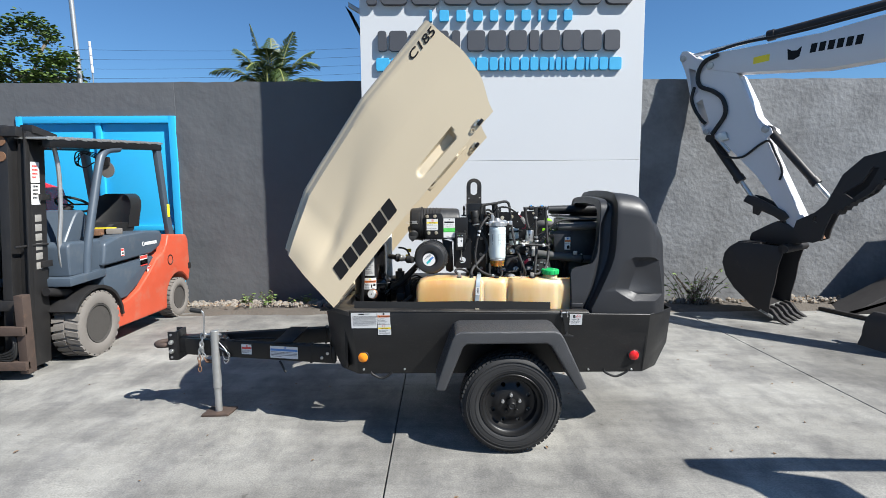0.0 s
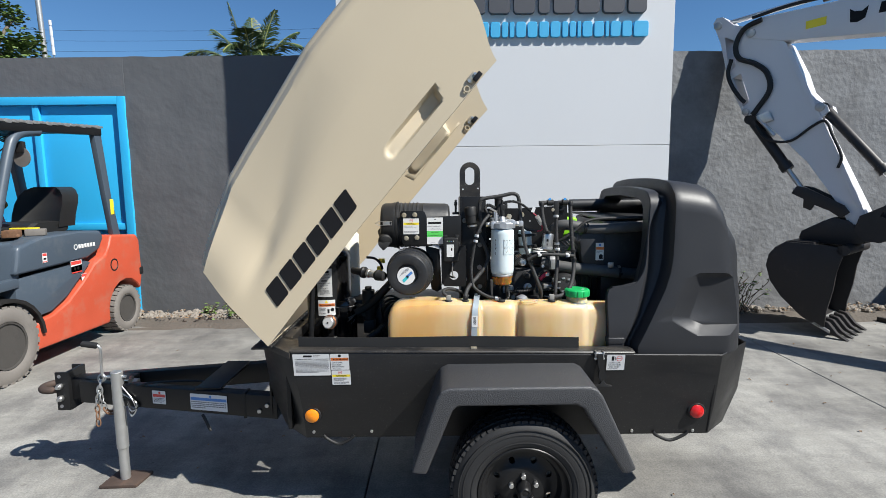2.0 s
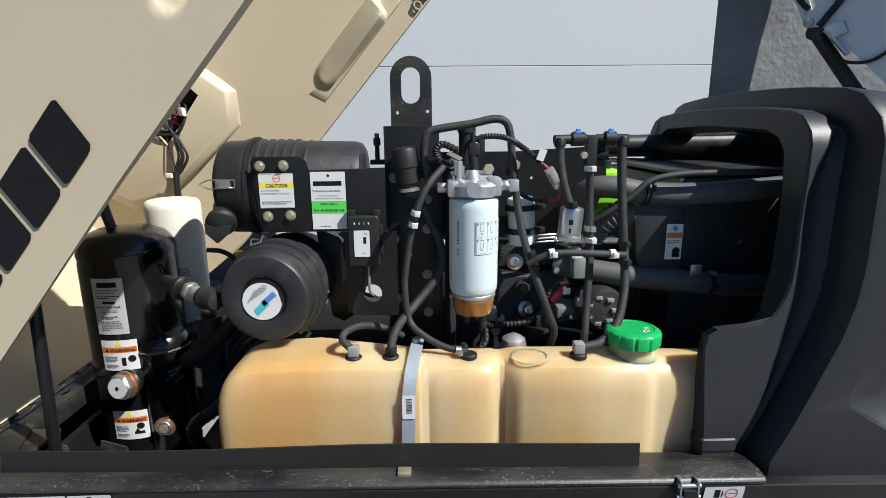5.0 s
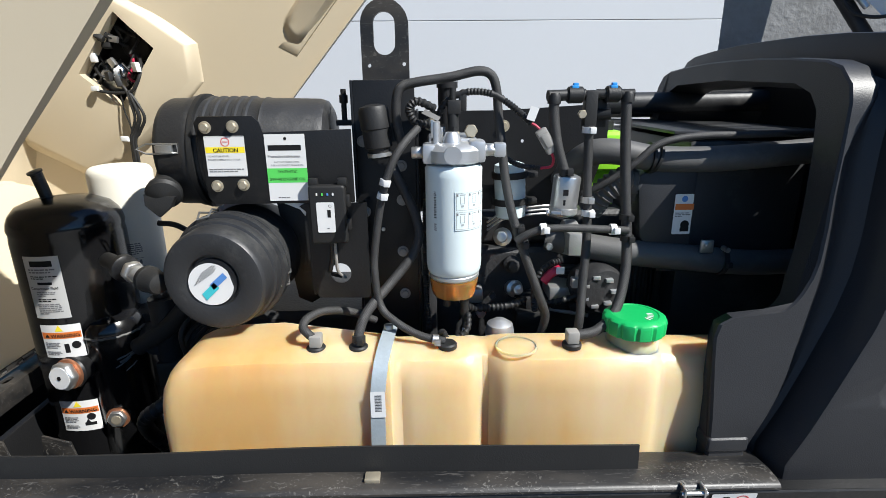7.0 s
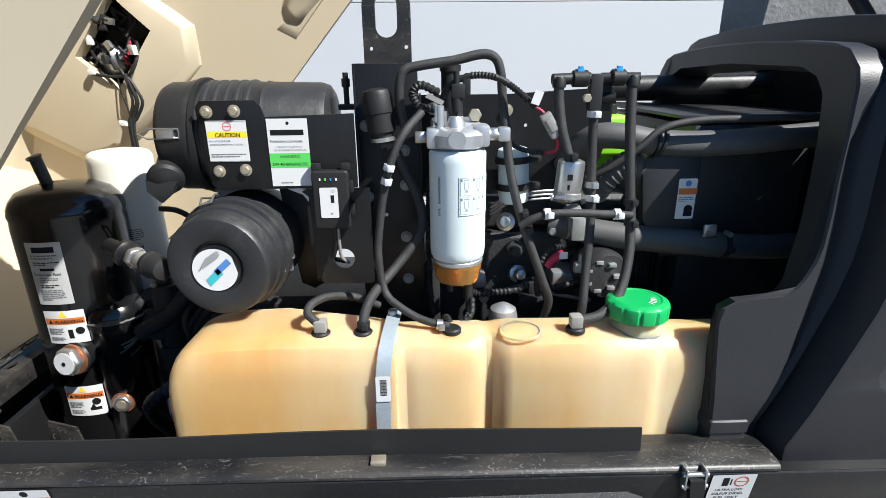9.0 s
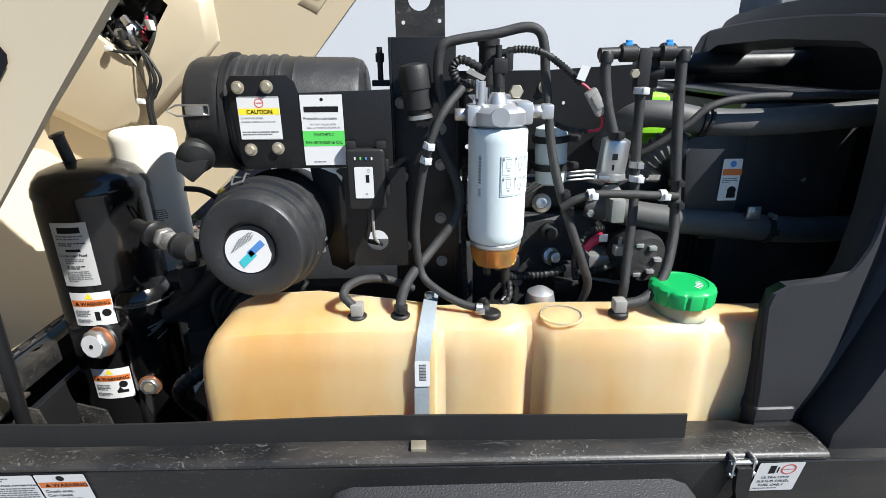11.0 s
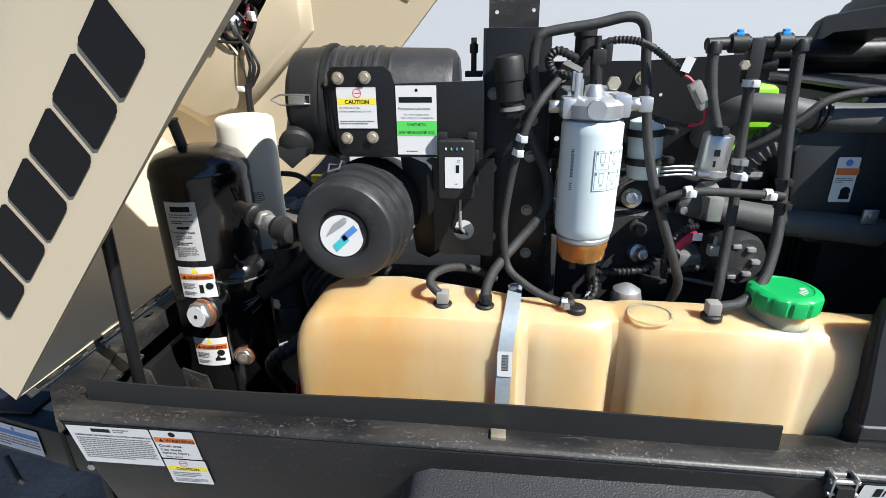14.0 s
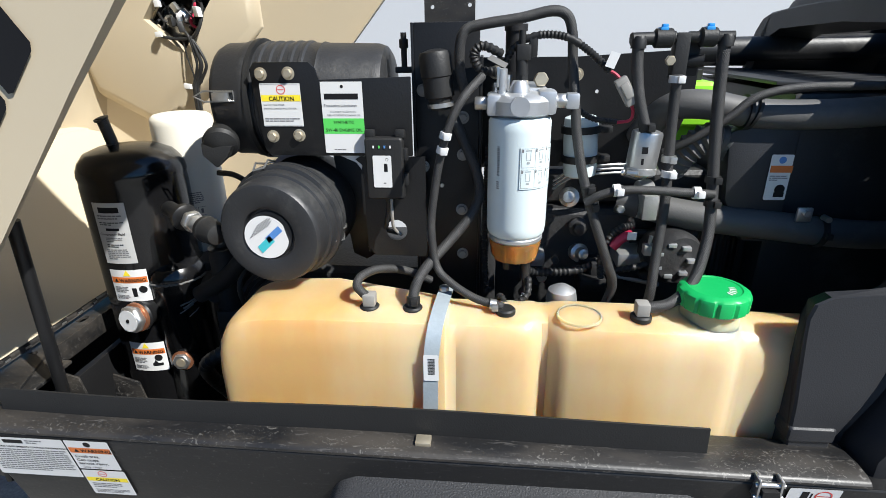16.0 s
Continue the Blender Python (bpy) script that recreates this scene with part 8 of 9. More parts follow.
def xp(u, z, off=0.0):
    return XA + XD * u + XN * off + Vector((0, 0, z))


def pin(u, z, r=0.05, half=0.17, m=None, parent=None):
    return part("pin", lathe(xp(u, z, -half), XN, [(0, r * 0.7), (0.006, r), (2 * half - 0.006, r), (2 * half, r * 0.7)], 24), m or STEEL, parent)


boom = part("boom", slab_of([(0.44, 3.26), (0.44, 3.36), (0.60, 3.45), (1.13, 3.44), (1.72, 3.44), (2.3, 3.50), (4.2, 3.55), (5.2, 2.6), (5.2, 1.2), (4.9, 1.2), (4.8, 2.3), (4.0, 3.05), (2.3, 3.04), (1.8, 3.03), (0.82, 3.15)], -0.11, 0.11, 0.012), EXWHITE, X, "white painted boom")
for k in range(6):
    u0 = 1.62 + 0.085 * k
    part("name_shape", slab_of([(u0, 3.235), (u0 + 0.06, 3.235), (u0 + 0.075, 3.335), (u0 + 0.015, 3.335)], -0.1135, -0.1105, 0.0), INK, boom)
part("emblem", slab_of([(1.40, 3.20), (1.46, 3.19), (1.52, 3.22), (1.54, 3.33), (1.49, 3.29), (1.43, 3.30), (1.39, 3.33)], -0.1135, -0.1105, 0.0), INK, boom)
part("warning_plate", slab_of([(1.02, 3.22), (1.20, 3.23), (1.20, 3.31), (1.02, 3.30)], -0.1135, -0.1105, 0.0), YELLOW_INK, boom)
part("base", box(6.1, 8.0, 4.6, 6.3, 0.35, 1.3, 0.06, 3), EXWHITE, X)
for y in (4.4, 6.1):
    part("track", prism([(5.9, 0.0), (8.2, 0.0), (8.35, 0.2), (8.2, 0.42), (5.9, 0.42), (5.75, 0.2)], "y", y, y + 0.35, 0.05, 3), RUBBER, X)
ARM = [(0.06, 3.50), (0.10, 3.56), (0.17, 3.55), (0.30, 3.43), (0.50, 3.36), (0.66, 3.26), (0.84, 3.13), (1.00, 2.80), (1.07, 2.60), (1.16, 2.49), (1.26, 2.42), (1.28, 2.36), (1.22, 2.30), (1.26, 2.15), (1.66, 1.30), (1.62, 1.20), (1.52, 1.22), (1.44, 1.38), (1.12, 1.85), (0.60, 2.40), (0.46, 2.40), (0.42, 2.48), (0.27, 2.80), (0.16, 3.25)]
arm_bm = cut(slab_of(ARM, -0.10, 0.18, 0.0), slab_of([(0.20, 3.32), (0.30, 3.27), (0.34, 2.98), (0.27, 2.90)], -0.2, 0.2, 0.0), slab_of([(0.32, 2.84), (0.40, 2.88), (0.51, 2.56), (0.44, 2.50)], -0.2, 0.2, 0.0))
arm = part("arm", arm_bm, EXWHITE, X, "white painted dipper arm")
part("rib", slab_of([(0.86, 3.02), (0.90, 3.04), (1.62, 1.40), (1.58, 1.38)], -0.114, -0.099, 0.003), EXWHITE, arm)
for u, z, r in ((0.12, 3.46, 0.055), (0.49, 3.30, 0.06), (0.48, 2.44, 0.05), (1.20, 2.41, 0.055), (1.05, 1.55, 0.05), (1.46, 1.33, 0.05), (1.35, 1.22, 0.045), (1.60, 1.06, 0.05)):
    pin(u, z, r * 0.78, 0.128, GALV, X)
# cylinders
for nm, p0, p1, r0, split in (("boom_cylinder", (2.9, 3.66), (0.13, 3.49), 0.055, 0.64), ("bucket_cylinder", (0.52, 2.36), (1.08, 1.55), 0.055, 0.72), ("thumb_cylinder", (1.22, 2.40), (1.90, 1.56), 0.05, 0.80)):
    a, b = xp(*p0, 0.0), xp(*p1, 0.0)
    if nm != "boom_cylinder":
        a, b = xp(*p0, -0.03), xp(*p1, -0.03)
    m = a.lerp(b, split)
    cyl = part(nm, lathe(a, m - a, [(0, r0 * 0.8), (0.02, r0), ((m - a).length - 0.08, r0), ((m - a).length - 0.078, r0 * 1.2), ((m - a).length, r0 * 1.2)], 24), EXBLACK, X, "black hydraulic cylinder")
    part("piston", rod(m, b, r0 * 0.5, 16), STEEL, cyl)
    part("eye", lathe(a - XN * 0.05, XN, [(0, r0 * 1.15), (0.10, r0 * 1.15)], 20), EXBLACK, cyl)
part("link", slab_of([(1.00, 1.52), (1.05, 1.60), (1.14, 1.58), (1.48, 1.40), (1.53, 1.33), (1.46, 1.27), (1.36, 1.34), (1.22, 1.40), (1.19, 1.34), (1.12, 1.37), (1.12, 1.46)], -0.14, -0.10, 0.008), EXBLACK, X)
part("link", slab_of([(1.00, 1.52), (1.05, 1.60), (1.14, 1.58), (1.48, 1.40), (1.53, 1.33), (1.46, 1.27), (1.12, 1.46)], 0.10, 0.14, 0.008), EXBLACK, X)
part("quick_coupler", slab_of([(1.10, 1.05), (1.12, 1.12), (1.30, 1.23), (1.40, 1.28), (1.52, 1.25), (1.66, 1.12), (1.68, 1.02), (1.52, 0.99), (1.12, 0.99)], -0.13, 0.13, 0.012), EXBLACK, X, "black quick coupler")
TH = [(1.58, 1.15), (1.62, 1.30), (1.80, 1.40), (1.90, 1.50), (2.04, 1.83), (2.22, 2.02), (2.40, 2.07), (2.52, 2.06), (2.52, 1.86), (2.40, 1.78), (2.30, 1.62), (2.12, 1.50), (1.96, 1.38), (1.90, 1.20), (1.88, 1.08), (1.80, 1.04), (1.66, 1.05)]
th = part("thumb", cut(slab_of(TH, -0.16, -0.10, 0.0), slab_of([(1.78, 1.30), (1.80, 1.36), (1.84, 1.34), (1.82, 1.28)], -0.3, 0.3, 0.0), slab_of([(2.06, 1.62), (2.22, 1.74), (2.30, 1.90), (2.36, 1.90), (2.28, 1.70), (2.14, 1.56)], -0.3, 0.3, 0.0)), EXBLACK, X, "black hydraulic thumb with a toothed edge")
part("plate", slab_of(TH, 0.10, 0.16, 0.008), EXBLACK, th)
for k in range(9):
    a = Vector((1.98, 0, 1.38)).lerp(Vector((2.40, 0, 1.76)), k / 8)
    part("tooth", slab_of([(a.x, a.z + 0.02), (a.x + 0.035, a.z - 0.005), (a.x + 0.05, a.z + 0.05)], -0.16, 0.16, 0.0), EXBLACK, th)
part("worn_block", slab_of([(1.66, 1.05), (1.70, 1.16), (1.80, 1.20), (1.86, 1.08)], -0.10, 0.10, 0.01), RUST, th)
# bucket: two cheeks, a curved shell, a lip with teeth
CH = [(0.88, 0.72), (0.90, 0.84), (0.95, 0.93), (1.06, 1.01), (1.40, 1.00), (1.56, 0.98), (1.56, 0.90), (1.52, 0.72), (1.50, 0.50), (1.46, 0.28), (1.45, 0.10), (1.40, 0.10), (1.24, 0.19), (1.04, 0.38), (0.93, 0.54)]
BW = 0.36
bk = part("bucket", slab_of(CH, -BW, -BW + 0.03, 0.006), EXBLACK, X, "black digging bucket with five teeth")
part("cheek", slab_of(CH, BW - 0.03, BW, 0.006), EXBLACK, bk)
outer = [(1.45, 0.09), (1.40, 0.09), (1.24, 0.18), (1.04, 0.37), (0.93, 0.53), (0.87, 0.72), (0.89, 0.85), (0.95, 0.94), (1.06, 1.02), (1.30, 1.02)]
inn = [(1.30, 0.99), (1.08, 0.985), (0.975, 0.91), (0.92, 0.83), (0.905, 0.73), (0.955, 0.55), (1.06, 0.40), (1.25, 0.215), (1.41, 0.125), (1.45, 0.125)]
part("shell", slab_of(outer + inn, -BW + 0.03, BW - 0.03, 0.0), EXBLACK, bk)
part("top_tube", rod(xp(1.56, 0.955, -BW), xp(1.56, 0.955, BW), 0.055, 20), EXBLACK, bk)
part("cutting_edge", slab_of([(1.34, 0.13), (1.50, 0.055), (1.50, 0.085), (1.36, 0.16)], -BW, BW, 0.004), GALV, bk)
for k in range(5):
    o = -BW + 0.05 + (2 * BW - 0.10) * k / 4
    part("tooth", slab_of([(1.40, 0.18), (1.48, 0.16), (1.56, 0.06), (1.66, 0.0), (1.62, 0.0), (1.50, 0.045), (1.40, 0.09)], o - 0.03, o + 0.03, 0.006), EXBLACK, bk)
# hoses of the arm
for k, (pts, r) in enumerate((((((0.60, 3.42), (0.42, 3.36), (0.34, 3.20), (0.38, 3.05), (0.55, 2.96), (0.68, 2.84), (0.72, 2.65), (0.60, 2.45), (0.56, 2.40)), 0.028)), (((0.30, 3.05), (0.27, 2.90), (0.32, 2.75), (0.42, 2.60), (0.47, 2.55)), 0.022), (((0.60, 2.28), (0.72, 2.12), (0.95, 2.08), (1.15, 2.22), (1.26, 2.26), (1.33, 2.12), (1.42, 1.90), (1.40, 1.78)), 0.014), (((0.50, 3.46), (0.9, 3.50), (1.5, 3.50), (2.4, 3.56)), 0.018))):
    part("hydraulic_hose", hose([xp(u, z, -0.125) for u, z in pts], r, 10), RUBBER, X, "black hydraulic hose")
part("valve_block", join(slab_of([(0.60, 2.38), (0.74, 2.42), (0.78, 2.32), (0.66, 2.28)], -0.15, -0.10, 0.008), rod(xp(0.62, 2.36, -0.13), xp(0.80, 2.15, -0.13), 0.022)), STEEL, X)

# the whole machine stands close to the wall
near_wall, grow = Vector((0.36, 1.6, 1.574)), 1.036
for ob in X.children_recursive:
    for v in ob.data.vertices:
        w = near_wall + (ORIGIN[ob] + v.co - near_wall) * grow
        w.z += 0.058 * (1 - smooth(0.0, 1.2, w.z))
        v.co = w - ORIGIN[ob]

# loader bucket standing at the side of the yard
LB = empty("loader_bucket", 6.4, 8.2, 0, "large black loader bucket standing on the ground", "bucket")
part("shell", prism([(5.40, 0.0), (5.55, 0.0), (6.6, 0.55), (7.6, 0.62), (7.6, 0.0)], "y", 8.3, 8.75, 0.01), EXBLACK, LB)
part("edge", prism([(5.30, 8.55), (5.36, 8.55), (5.62, 7.7), (5.55, 7.7)], "z", 0.0, 0.05, 0.004), EXBLACK, LB)
# unseen block beyond the view, added to cast the shadow on the wall
part("back", prism([(7.17, 0.0), (9.2, 0.0), (9.2, 1.68), (7.17, 1.68)], "y", 8.15, 8.95, 0.03), EXBLACK, LB)
DB = empty("dozer_blade", 5.2, 6.9, 0, "black curved dozer blade resting on the ground", "blade")
bl = [[(4.60 + 0.02 + d2, 6.75 + k * 0.0, z) for d2, z in ((0.10, 0.36), (0.03, 0.30), (0.0, 0.20), (-0.01, 0.10), (-0.05, 0.0), (0.02, 0.0), (0.05, 0.10), (0.06, 0.20), (0.09, 0.30), (0.16, 0.36))] for k in (0, 1)]
bl[0] = [(x, 6.95, z) for x, y, z in bl[0]]
bl[1] = [(x + 0.25, 5.6, z) for x, y, z in bl[1]]
part("blade", loft(bl), EXBLACK, DB)

# ---- unseen small loader, added so that its shade falls across the slab ----
M = empty("skid_loader", 5.3, 3.2, 0, "unseen skid loader added to cast its shadow on the slab", "loader")
part("chassis", prism([(4.3, 0.30), (6.4, 0.30), (6.45, 0.95), (5.6, 1.10), (4.4, 0.85)], "y", 2.80, 3.55, 0.05, 3), EXBLACK, M)
part("engine_cover", prism([(5.5, 0.95), (6.45, 0.95), (6.42, 1.45), (6.2, 1.60), (5.5, 1.62)], "y", 2.82, 3.53, 0.06, 3), EXWHITE, M)
for y in (2.86, 3.42):
    part("cab_post", prism([(4.45, 0.85), (4.55, 0.85), (4.65, 1.95), (4.55, 1.95)], "y", y, y + 0.07, 0.01), EXBLACK, M)
    part("cab_post", box(5.4, 5.5, y, y + 0.07, 1.0, 1.95, 0.01), EXBLACK, M)
part("cab_roof", box(4.5, 5.55, 2.84, 3.50, 1.93, 2.0, 0.03, 3), EXBLACK, M)
part("cab_side", box(4.6, 5.42, 3.45, 3.47, 1.0, 1.93, 0.004), EXBLACK, M)
for y in (2.72, 3.52):
    part("lift_arm", prism([(3.14, 1.94), (3.20, 2.0), (3.9, 2.02), (6.3, 1.62), (6.3, 1.45), (4.2, 1.82), (3.9, 1.84), (3.2, 1.86)], "y", y, y + 0.10, 0.02), EXWHITE, M)
    for x in (4.7, 5.95):
        w = part("wheel", lathe((x, y + (0.27 if y < 3 else -0.12), 0.40), (0, -1, 0), [(0, 0.22), (0, 0.34), (0.03, 0.395), (0.17, 0.395), (0.20, 0.34), (0.20, 0.22)], 36, True), RUBBER, M)
        part("rim", lathe((x, y + (0.25 if y < 3 else -0.14), 0.40), (0, -1, 0), [(0, 0.22), (0.02, 0.20), (0.10, 0.18), (0.11, 0.0)], 28), EXWHITE, w)
part("coupler_plate", prism([(3.16, 3.60), (3.22, 3.46), (3.40, 3.30), (3.62, 2.74), (4.0, 2.74), (3.90, 3.40), (3.56, 3.50), (3.30, 3.62)], "z", 1.88, 1.96, 0.01), EXBLACK, M)

# ---- strip along the wall: stones, litter, weeds ----
STONE = mat("pale_rubble", (0.22, 0.195, 0.165), 0.9, vary=0.55, scale=12, fine=80, bump=0.5)
LEAF_DRY = mat("dry_leaf", (0.19, 0.12, 0.065), 0.85, vary=0.35, scale=10, bump=0.2)
LEAF = mat("weed_leaf", (0.10, 0.16, 0.035), 0.6, vary=0.3, scale=10, bump=0.2)
BRANCH = mat("dry_twig", (0.075, 0.055, 0.042), 0.85, vary=0.3, bump=0.3)
bed = bmesh.new()
gx = 160
rows = [[bed.verts.new((-8 + 16 * i / gx, 8.45 + 0.95 * j / 10, -0.02 + (0.05 + 0.05 * noise.noise((i * 0.3, j * 0.7, 0))) * math.sin(math.pi * min(1, (j + 0.3) / 8)))) for i in range(gx + 1)] for j in range(11)]
for j in range(10):
    for i in range(gx):
        bed.faces.new((rows[j][i], rows[j][i + 1], rows[j + 1][i + 1], rows[j + 1][i]))
thing("soil_strip", bed, SOIL, "strip of dark soil along the foot of the wall", "soil", kind="structure")
rnd = random.Random(21)


def stone(bm, c, r):
    vs = []
    for k in range(3):
        h = (-0.4, 0.25, 0.8)[k] * r
        rr = r * (0.9, 1.0, 0.5)[k]
        vs.append([bm.verts.new(c + Vector((rr * rnd.uniform(0.75, 1.2) * math.cos(a), rr * rnd.uniform(0.75, 1.2) * math.sin(a), h))) for a in (2 * math.pi * j / 6 for j in range(6))])
    for a, b in zip(vs, vs[1:]):
        for i in range(6):
            bm.faces.new((a[i], a[(i + 1) % 6], b[(i + 1) % 6], b[i]))
    bm.faces.new(vs[-1])


bm = bmesh.new()
for k in range(900):
    x = rnd.uniform(-4.0, -1.0) if k < 620 else rnd.uniform(2.6, 7.0)
    y = 8.92 + abs(rnd.gauss(0, 0.16))
    stone(bm, Vector((x, min(y, 9.28), 0.02 + rnd.random() * 0.03)), rnd.choice((0.012, 0.018, 0.025, 0.035, 0.05)) * rnd.uniform(0.8, 1.2))
thing("rubble", bm, STONE, "pale broken rubble along the foot of the wall", "rubble", kind="stuff", smooth=False)


def flake(bm, c, l, w, yaw, tilt):
    m = Matrix.Translation(c) @ pose(0, 0, 0, tilt, rnd.uniform(-9, 9), yaw)
    pts = [(-l, 0, 0), (-l * 0.4, w, 0.006), (l * 0.4, w * 0.8, 0.006), (l, 0, 0.0), (l * 0.4, -w * 0.8, 0.006), (-l * 0.4, -w, 0.006)]
    bm.faces.new([bm.verts.new(m @ Vector(p)) for p in pts])


bm = bmesh.new()
for k in range(700):
    x = rnd.uniform(-4.2, 7.0)
    flake(bm, Vector((x, 8.78 + abs(rnd.gauss(0, 0.2)), 0.05 + 0.03 * rnd.random())), rnd.uniform(0.012, 0.035), rnd.uniform(0.006, 0.016), rnd.uniform(0, 360), rnd.uniform(-30, 30))
for k in range(60):
    flake(bm, Vector((rnd.uniform(1.5, 6.0), rnd.uniform(4.6, 8.7), 0.004)), rnd.uniform(0.006, 0.018), rnd.uniform(0.005, 0.010), rnd.uniform(0, 360), 0)
for k in range(60):
    flake(bm, Vector((rnd.uniform(-4.5, 1.5), rnd.uniform(3.8, 8.7), 0.006)), rnd.uniform(0.008, 0.02), rnd.uniform(0.004, 0.008), rnd.uniform(0, 360), 0)
thing("leaf_litter", bm, LEAF_DRY, "dry brown leaf litter on soil and concrete", "leaves", kind="stuff", smooth=False)


def weed(x, y, h, spread, n, dead, label):
    w = empty("weed", x, y, 0.0, label, "plant", "weeds along the wall")
    lf = bmesh.new()
    stems = []
    for k in range(n):
        a = rnd.uniform(0, 2 * math.pi)
        q = Vector((x + rnd.gauss(0, spread * 0.35), y + rnd.gauss(0, 0.05), 0.0))
        d = Vector((math.cos(a) * spread * 0.9, math.sin(a) * spread * 0.35, h * rnd.uniform(0.4, 1.0)))
        pts = [q, q + d * 0.4 + Vector((0, 0, 0.05)), q + d * 0.8 + Vector((rnd.uniform(-0.05, 0.05), 0, 0.02)), q + d]
        stems.append(hose(pts, 0.004, 5, 3))
        for j in range(7 if not dead or k % 3 == 0 else 2):
            t = rnd.uniform(0.35, 1.0)
            flake(lf, q + d * t + Vector((rnd.gauss(0, 0.02), rnd.gauss(0, 0.02), rnd.gauss(0, 0.02))), rnd.uniform(0.015, 0.04), rnd.uniform(0.008, 0.016), rnd.uniform(0, 360), rnd.uniform(-70, 70))
    part("stem", join(*stems), BRANCH, w, kind="stuff")
    part("leaves", lf, LEAF, w, smooth=False)


weed(3.75, 8.95, 0.55, 0.34, 46, True, "dry twiggy weed bush with a few green leaves")
weed(-2.75, 9.02, 0.22, 0.12, 12, False, "small green weed among rubble")
weed(-2.45, 9.02, 0.26, 0.08, 10, False, "small green weed among rubble")
weed(-1.95, 9.05, 0.16, 0.14, 12, False, "small green weed among rubble")

# ---- beyond the wall ----
PALM = mat("palm_leaf", (0.034, 0.060, 0.013), 0.5, vary=0.35, scale=3, bump=0.1)
PALM_RIB = mat("palm_rib", (0.26, 0.27, 0.08), 0.55, vary=0.2, bump=0.1)
BARK = mat("grey_bark", (0.14, 0.115, 0.09), 0.9, vary=0.3, scale=6, fine=40, bump=0.8, depth=0.02)
CROWN = mat("broad_leaf", (0.070, 0.115, 0.018), 0.55, vary=0.4, scale=1.5, bump=0.1)
palm = empty("palm_tree", -4.1, 15.0, 0, "coconut palm rising behind the yard wall", "tree")
part("trunk", lathe((-4.25, 15.0, -0.03), (0.035, 0, 1), [(0, 0.22), (0.5, 0.16), (2.5, 0.13), (3.7, 0.12), (3.85, 0.10)], 16), BARK, palm)
rnd = random.Random(8)
leafb, ribs = bmesh.new(), []
top = Vector((-4.12, 15.0, 3.75))
# each frond: where its tip hangs, seen from its root, and how high it arches on the way
for tx, ty, tz, arch in ((-1.40, -0.3, 0.85, 0.55), (-0.98, 0.3, 1.55, 0.35), (-0.42, -0.2, 1.98, 0.20), (-0.15, 0.5, 1.85, 0.25), (0.28, 0.3, 1.65, 0.30), (0.62, -0.2, 1.80, 0.30), (0.95, 0.4, 1.50, 0.42), (1.22, -0.3, 1.00, 0.62), (1.72, -0.1, 0.42, 0.62), (1.10, 0.6, 0.60, 0.60),
                         (-0.75, 0.6, 0.55, 0.75), (-0.85, -0.7, 0.25, 0.70), (0.55, -0.8, 0.40, 0.85), (0.10, -0.7, 1.30, 0.45), (-0.35, -0.8, 0.80, 0.70), (0.85, -0.7, 0.15, 0.60), (-1.25, 0.5, 0.30, 0.50)):
    tip0 = Vector((tx, ty, tz))
    m = 44
    pts = [top + tip0 * t + Vector((0, 0, arch * 4 * t * (1 - t) * (1 - 0.35 * t))) for t in (i / m for i in range(m + 1))]
    ribs.append(sweep(pts[::4], 0.013, 5))
    out = Vector((tx, ty, 0)).normalized()
    for i in range(5, m + 1):
        tdir = (pts[i] - pts[i - 1]).normalized()
        sd = tdir.cross(Vector((0, 0, 1)))
        sd = sd.normalized() if sd.length > 0.05 else Vector((0, 1, 0))
        for sgn in (1, -1):
            ll = (0.50 * math.sin(math.pi * min(0.97, i / m * 0.86 + 0.12)) + 0.05) * rnd.uniform(0.85, 1.1)
            d = (sd * sgn * 0.8 + tdir * 0.75 + Vector((0, 0, -0.10 + rnd.uniform(-0.12, 0.12)))).normalized()
            a0, bend = pts[i], Vector((0, 0, -0.30 * ll * rnd.uniform(0.6, 1.3)))
            mid0, end = a0 + d * ll * 0.55 + bend * 0.25, a0 + d * ll * 0.95 + bend
            w = tdir * 0.017
            v = [leafb.verts.new(q) for q in (a0 - w * 0.6, a0 + w * 0.6, mid0 + w, mid0 - w, end)]
            leafb.faces.new((v[0], v[1], v[2], v[3]))
            leafb.faces.new((v[3], v[2], v[4]))
part("fronds", leafb, PALM, palm, smooth=False)
part("ribs", join(*ribs), PALM_RIB, palm)

tree = empty("shade_tree", -10.6, 15.5, 0, "dense broad-leaved tree behind the wall", "tree")
limbs = [sweep(curve_points([(-10.6, 15.5, -0.03), (-10.5, 15.5, 2.0), (-10.7, 15.5, 3.4), (-10.6, 15.5, 4.8)], 5), 0.16, 10)]
tips = []
rnd = random.Random(4)
for k in range(16):
    b = Vector((-10.6, 15.5, rnd.uniform(2.8, 4.6)))
    e = b + Vector((rnd.uniform(-1.5, 1.35), rnd.uniform(-1.0, 1.0), rnd.uniform(0.2, 1.7)))
    e.z = min(e.z, 6.0)
    limbs.append(sweep(curve_points([b, b.lerp(e, 0.5) + Vector((0, 0, 0.15)), e], 4), 0.04, 6))
    tips.append(e)
part("trunk", join(*limbs), BARK, tree)
lf = bmesh.new()
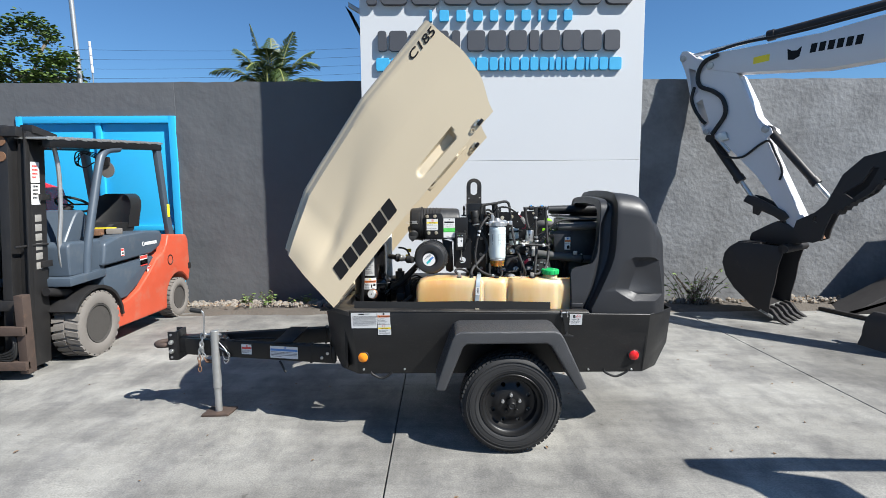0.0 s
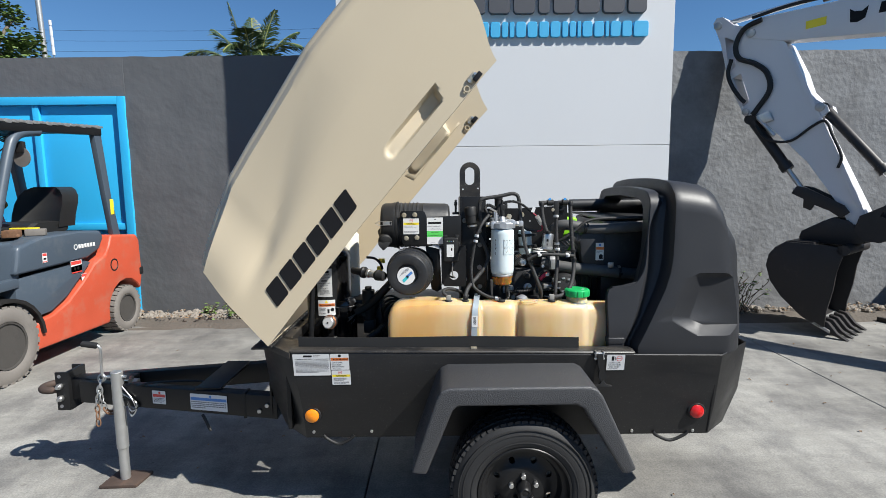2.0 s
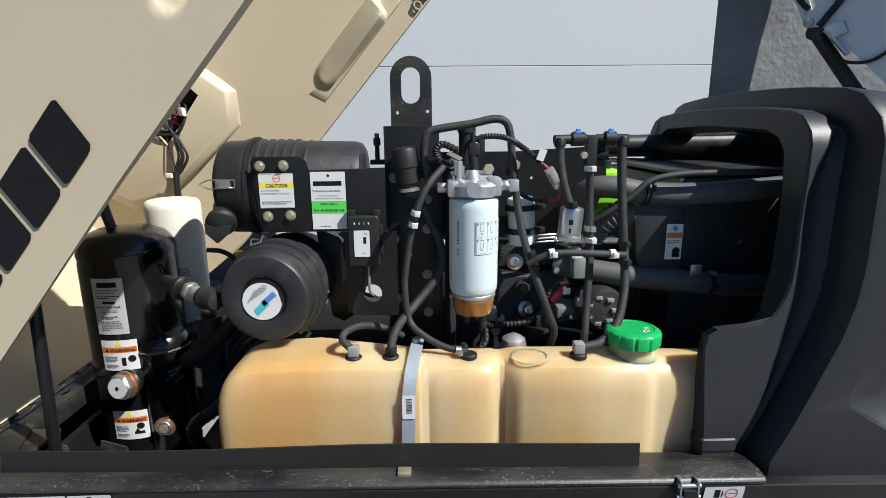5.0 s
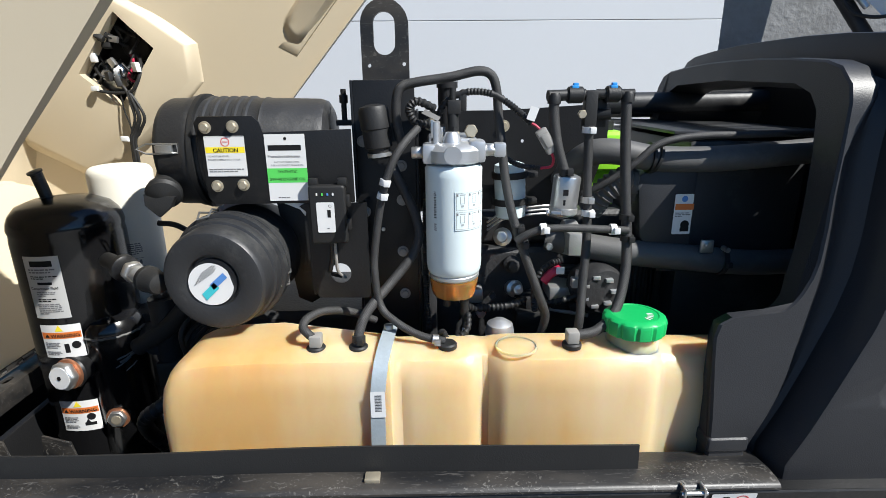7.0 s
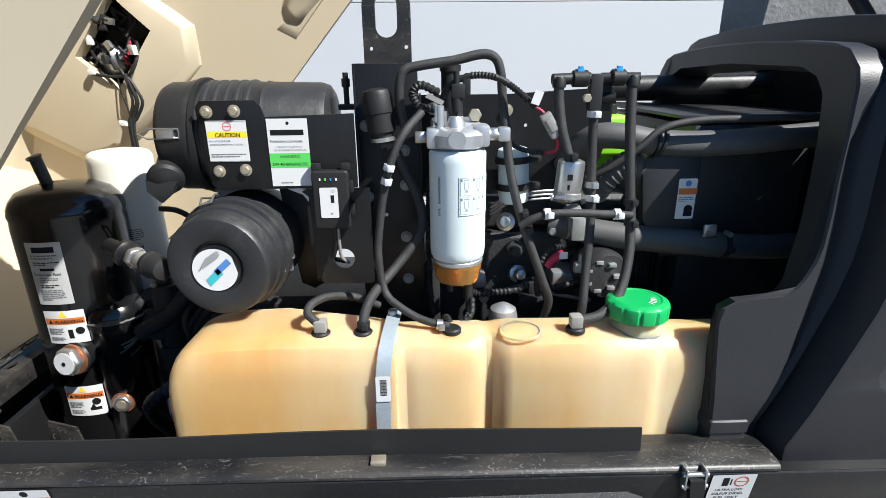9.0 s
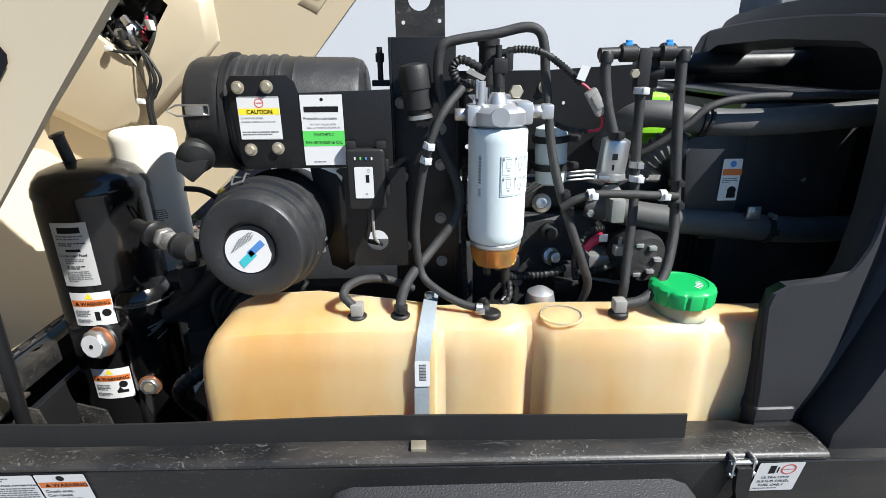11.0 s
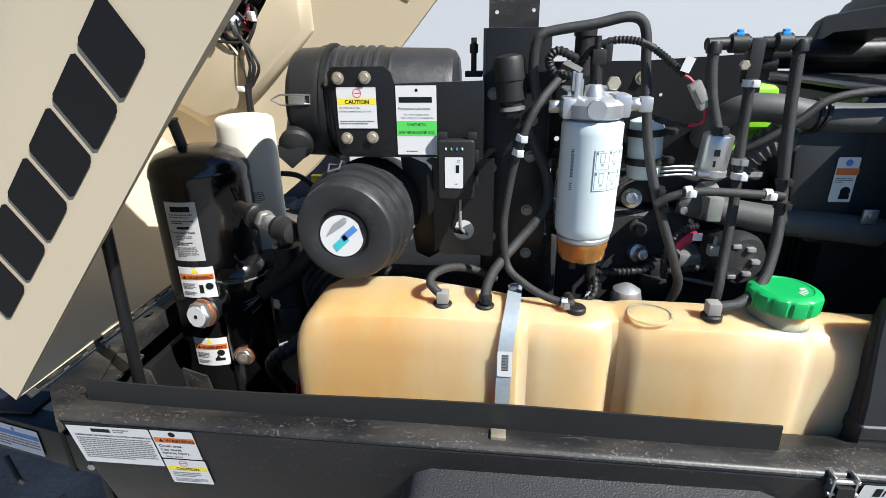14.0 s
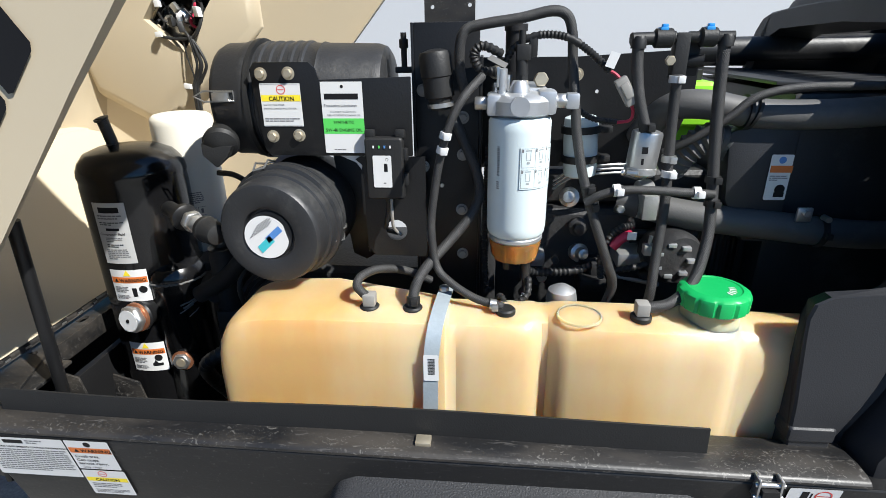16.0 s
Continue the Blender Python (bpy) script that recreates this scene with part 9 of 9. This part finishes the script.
clumps = [Vector((-10.9, 15.2, 5.8)), Vector((-10.4, 15.2, 5.95)), Vector((-10.05, 15.2, 5.85)), Vector((-10.3, 15.1, 5.3)), Vector((-9.9, 15.1, 5.0)), Vector((-9.55, 15.2, 4.95)), Vector((-9.7, 15.1, 4.55)), Vector((-10.2, 15, 4.6)), Vector((-10.8, 15, 5.0)), Vector((-11.2, 15.0, 5.4)), Vector((-11.0, 15.0, 4.4)), Vector((-10.1, 15.0, 4.1)), Vector((-11.6, 15.2, 4.8))] + tips
for c in clumps:
    for j in range(170):
        o = Vector((rnd.gauss(0, 1), rnd.gauss(0, 1), rnd.gauss(0, 0.8)))
        o = o.normalized() * rnd.uniform(0.1, 0.36)
        p = c + o
        flake(lf, p, rnd.uniform(0.05, 0.09), rnd.uniform(0.025, 0.04), rnd.uniform(0, 360), rnd.uniform(-60, 60))
part("crown", lf, CROWN, tree, smooth=False)
thing("utility_pole", rod((-9.44, 16.0, -0.03), (-9.72, 16.0, 9.0), 0.062, 16), GALV, "leaning grey metal pole behind the wall", "pole")
an = empty("antenna", -7.96, 14.0, 0, "thin white segmented antenna mast behind the wall", "antenna")
part("stick", rod((-7.95, 14.0, -0.03), (-7.955, 14.0, 4.47), 0.012, 8), GALV, an)
part("mast", lathe((-7.955, 14.0, 4.45), (-0.028, 0, 1), [(0, 0.03), (0.16, 0.03), (0.165, 0.02), (0.18, 0.02), (0.185, 0.03), (0.36, 0.03), (0.365, 0.02), (0.38, 0.02), (0.385, 0.03), (0.57, 0.03), (0.575, 0.02), (0.59, 0.02), (0.595, 0.03), (0.70, 0.03)], 10), EXWHITE, an)
thing("bamboo_pole", rod((-4.08, 14.6, -0.03), (-4.12, 14.6, 5.06), 0.02, 8), PALM_RIB, "yellow bamboo pole beside the palm", "pole")
for k in range(4):
    z = 4.55 + 0.20 * k
    thing("overhead_wire", hose([(-14, 14.5, z + 0.1 * k), (-9, 14.5, z - 0.12 + 0.03 * k), (-4, 14.5, z - 0.1), (-1, 14.5, z - 0.02)], 0.0026, 5), RUBBER, "thin overhead wire beyond the wall", "wire", "overhead wires")
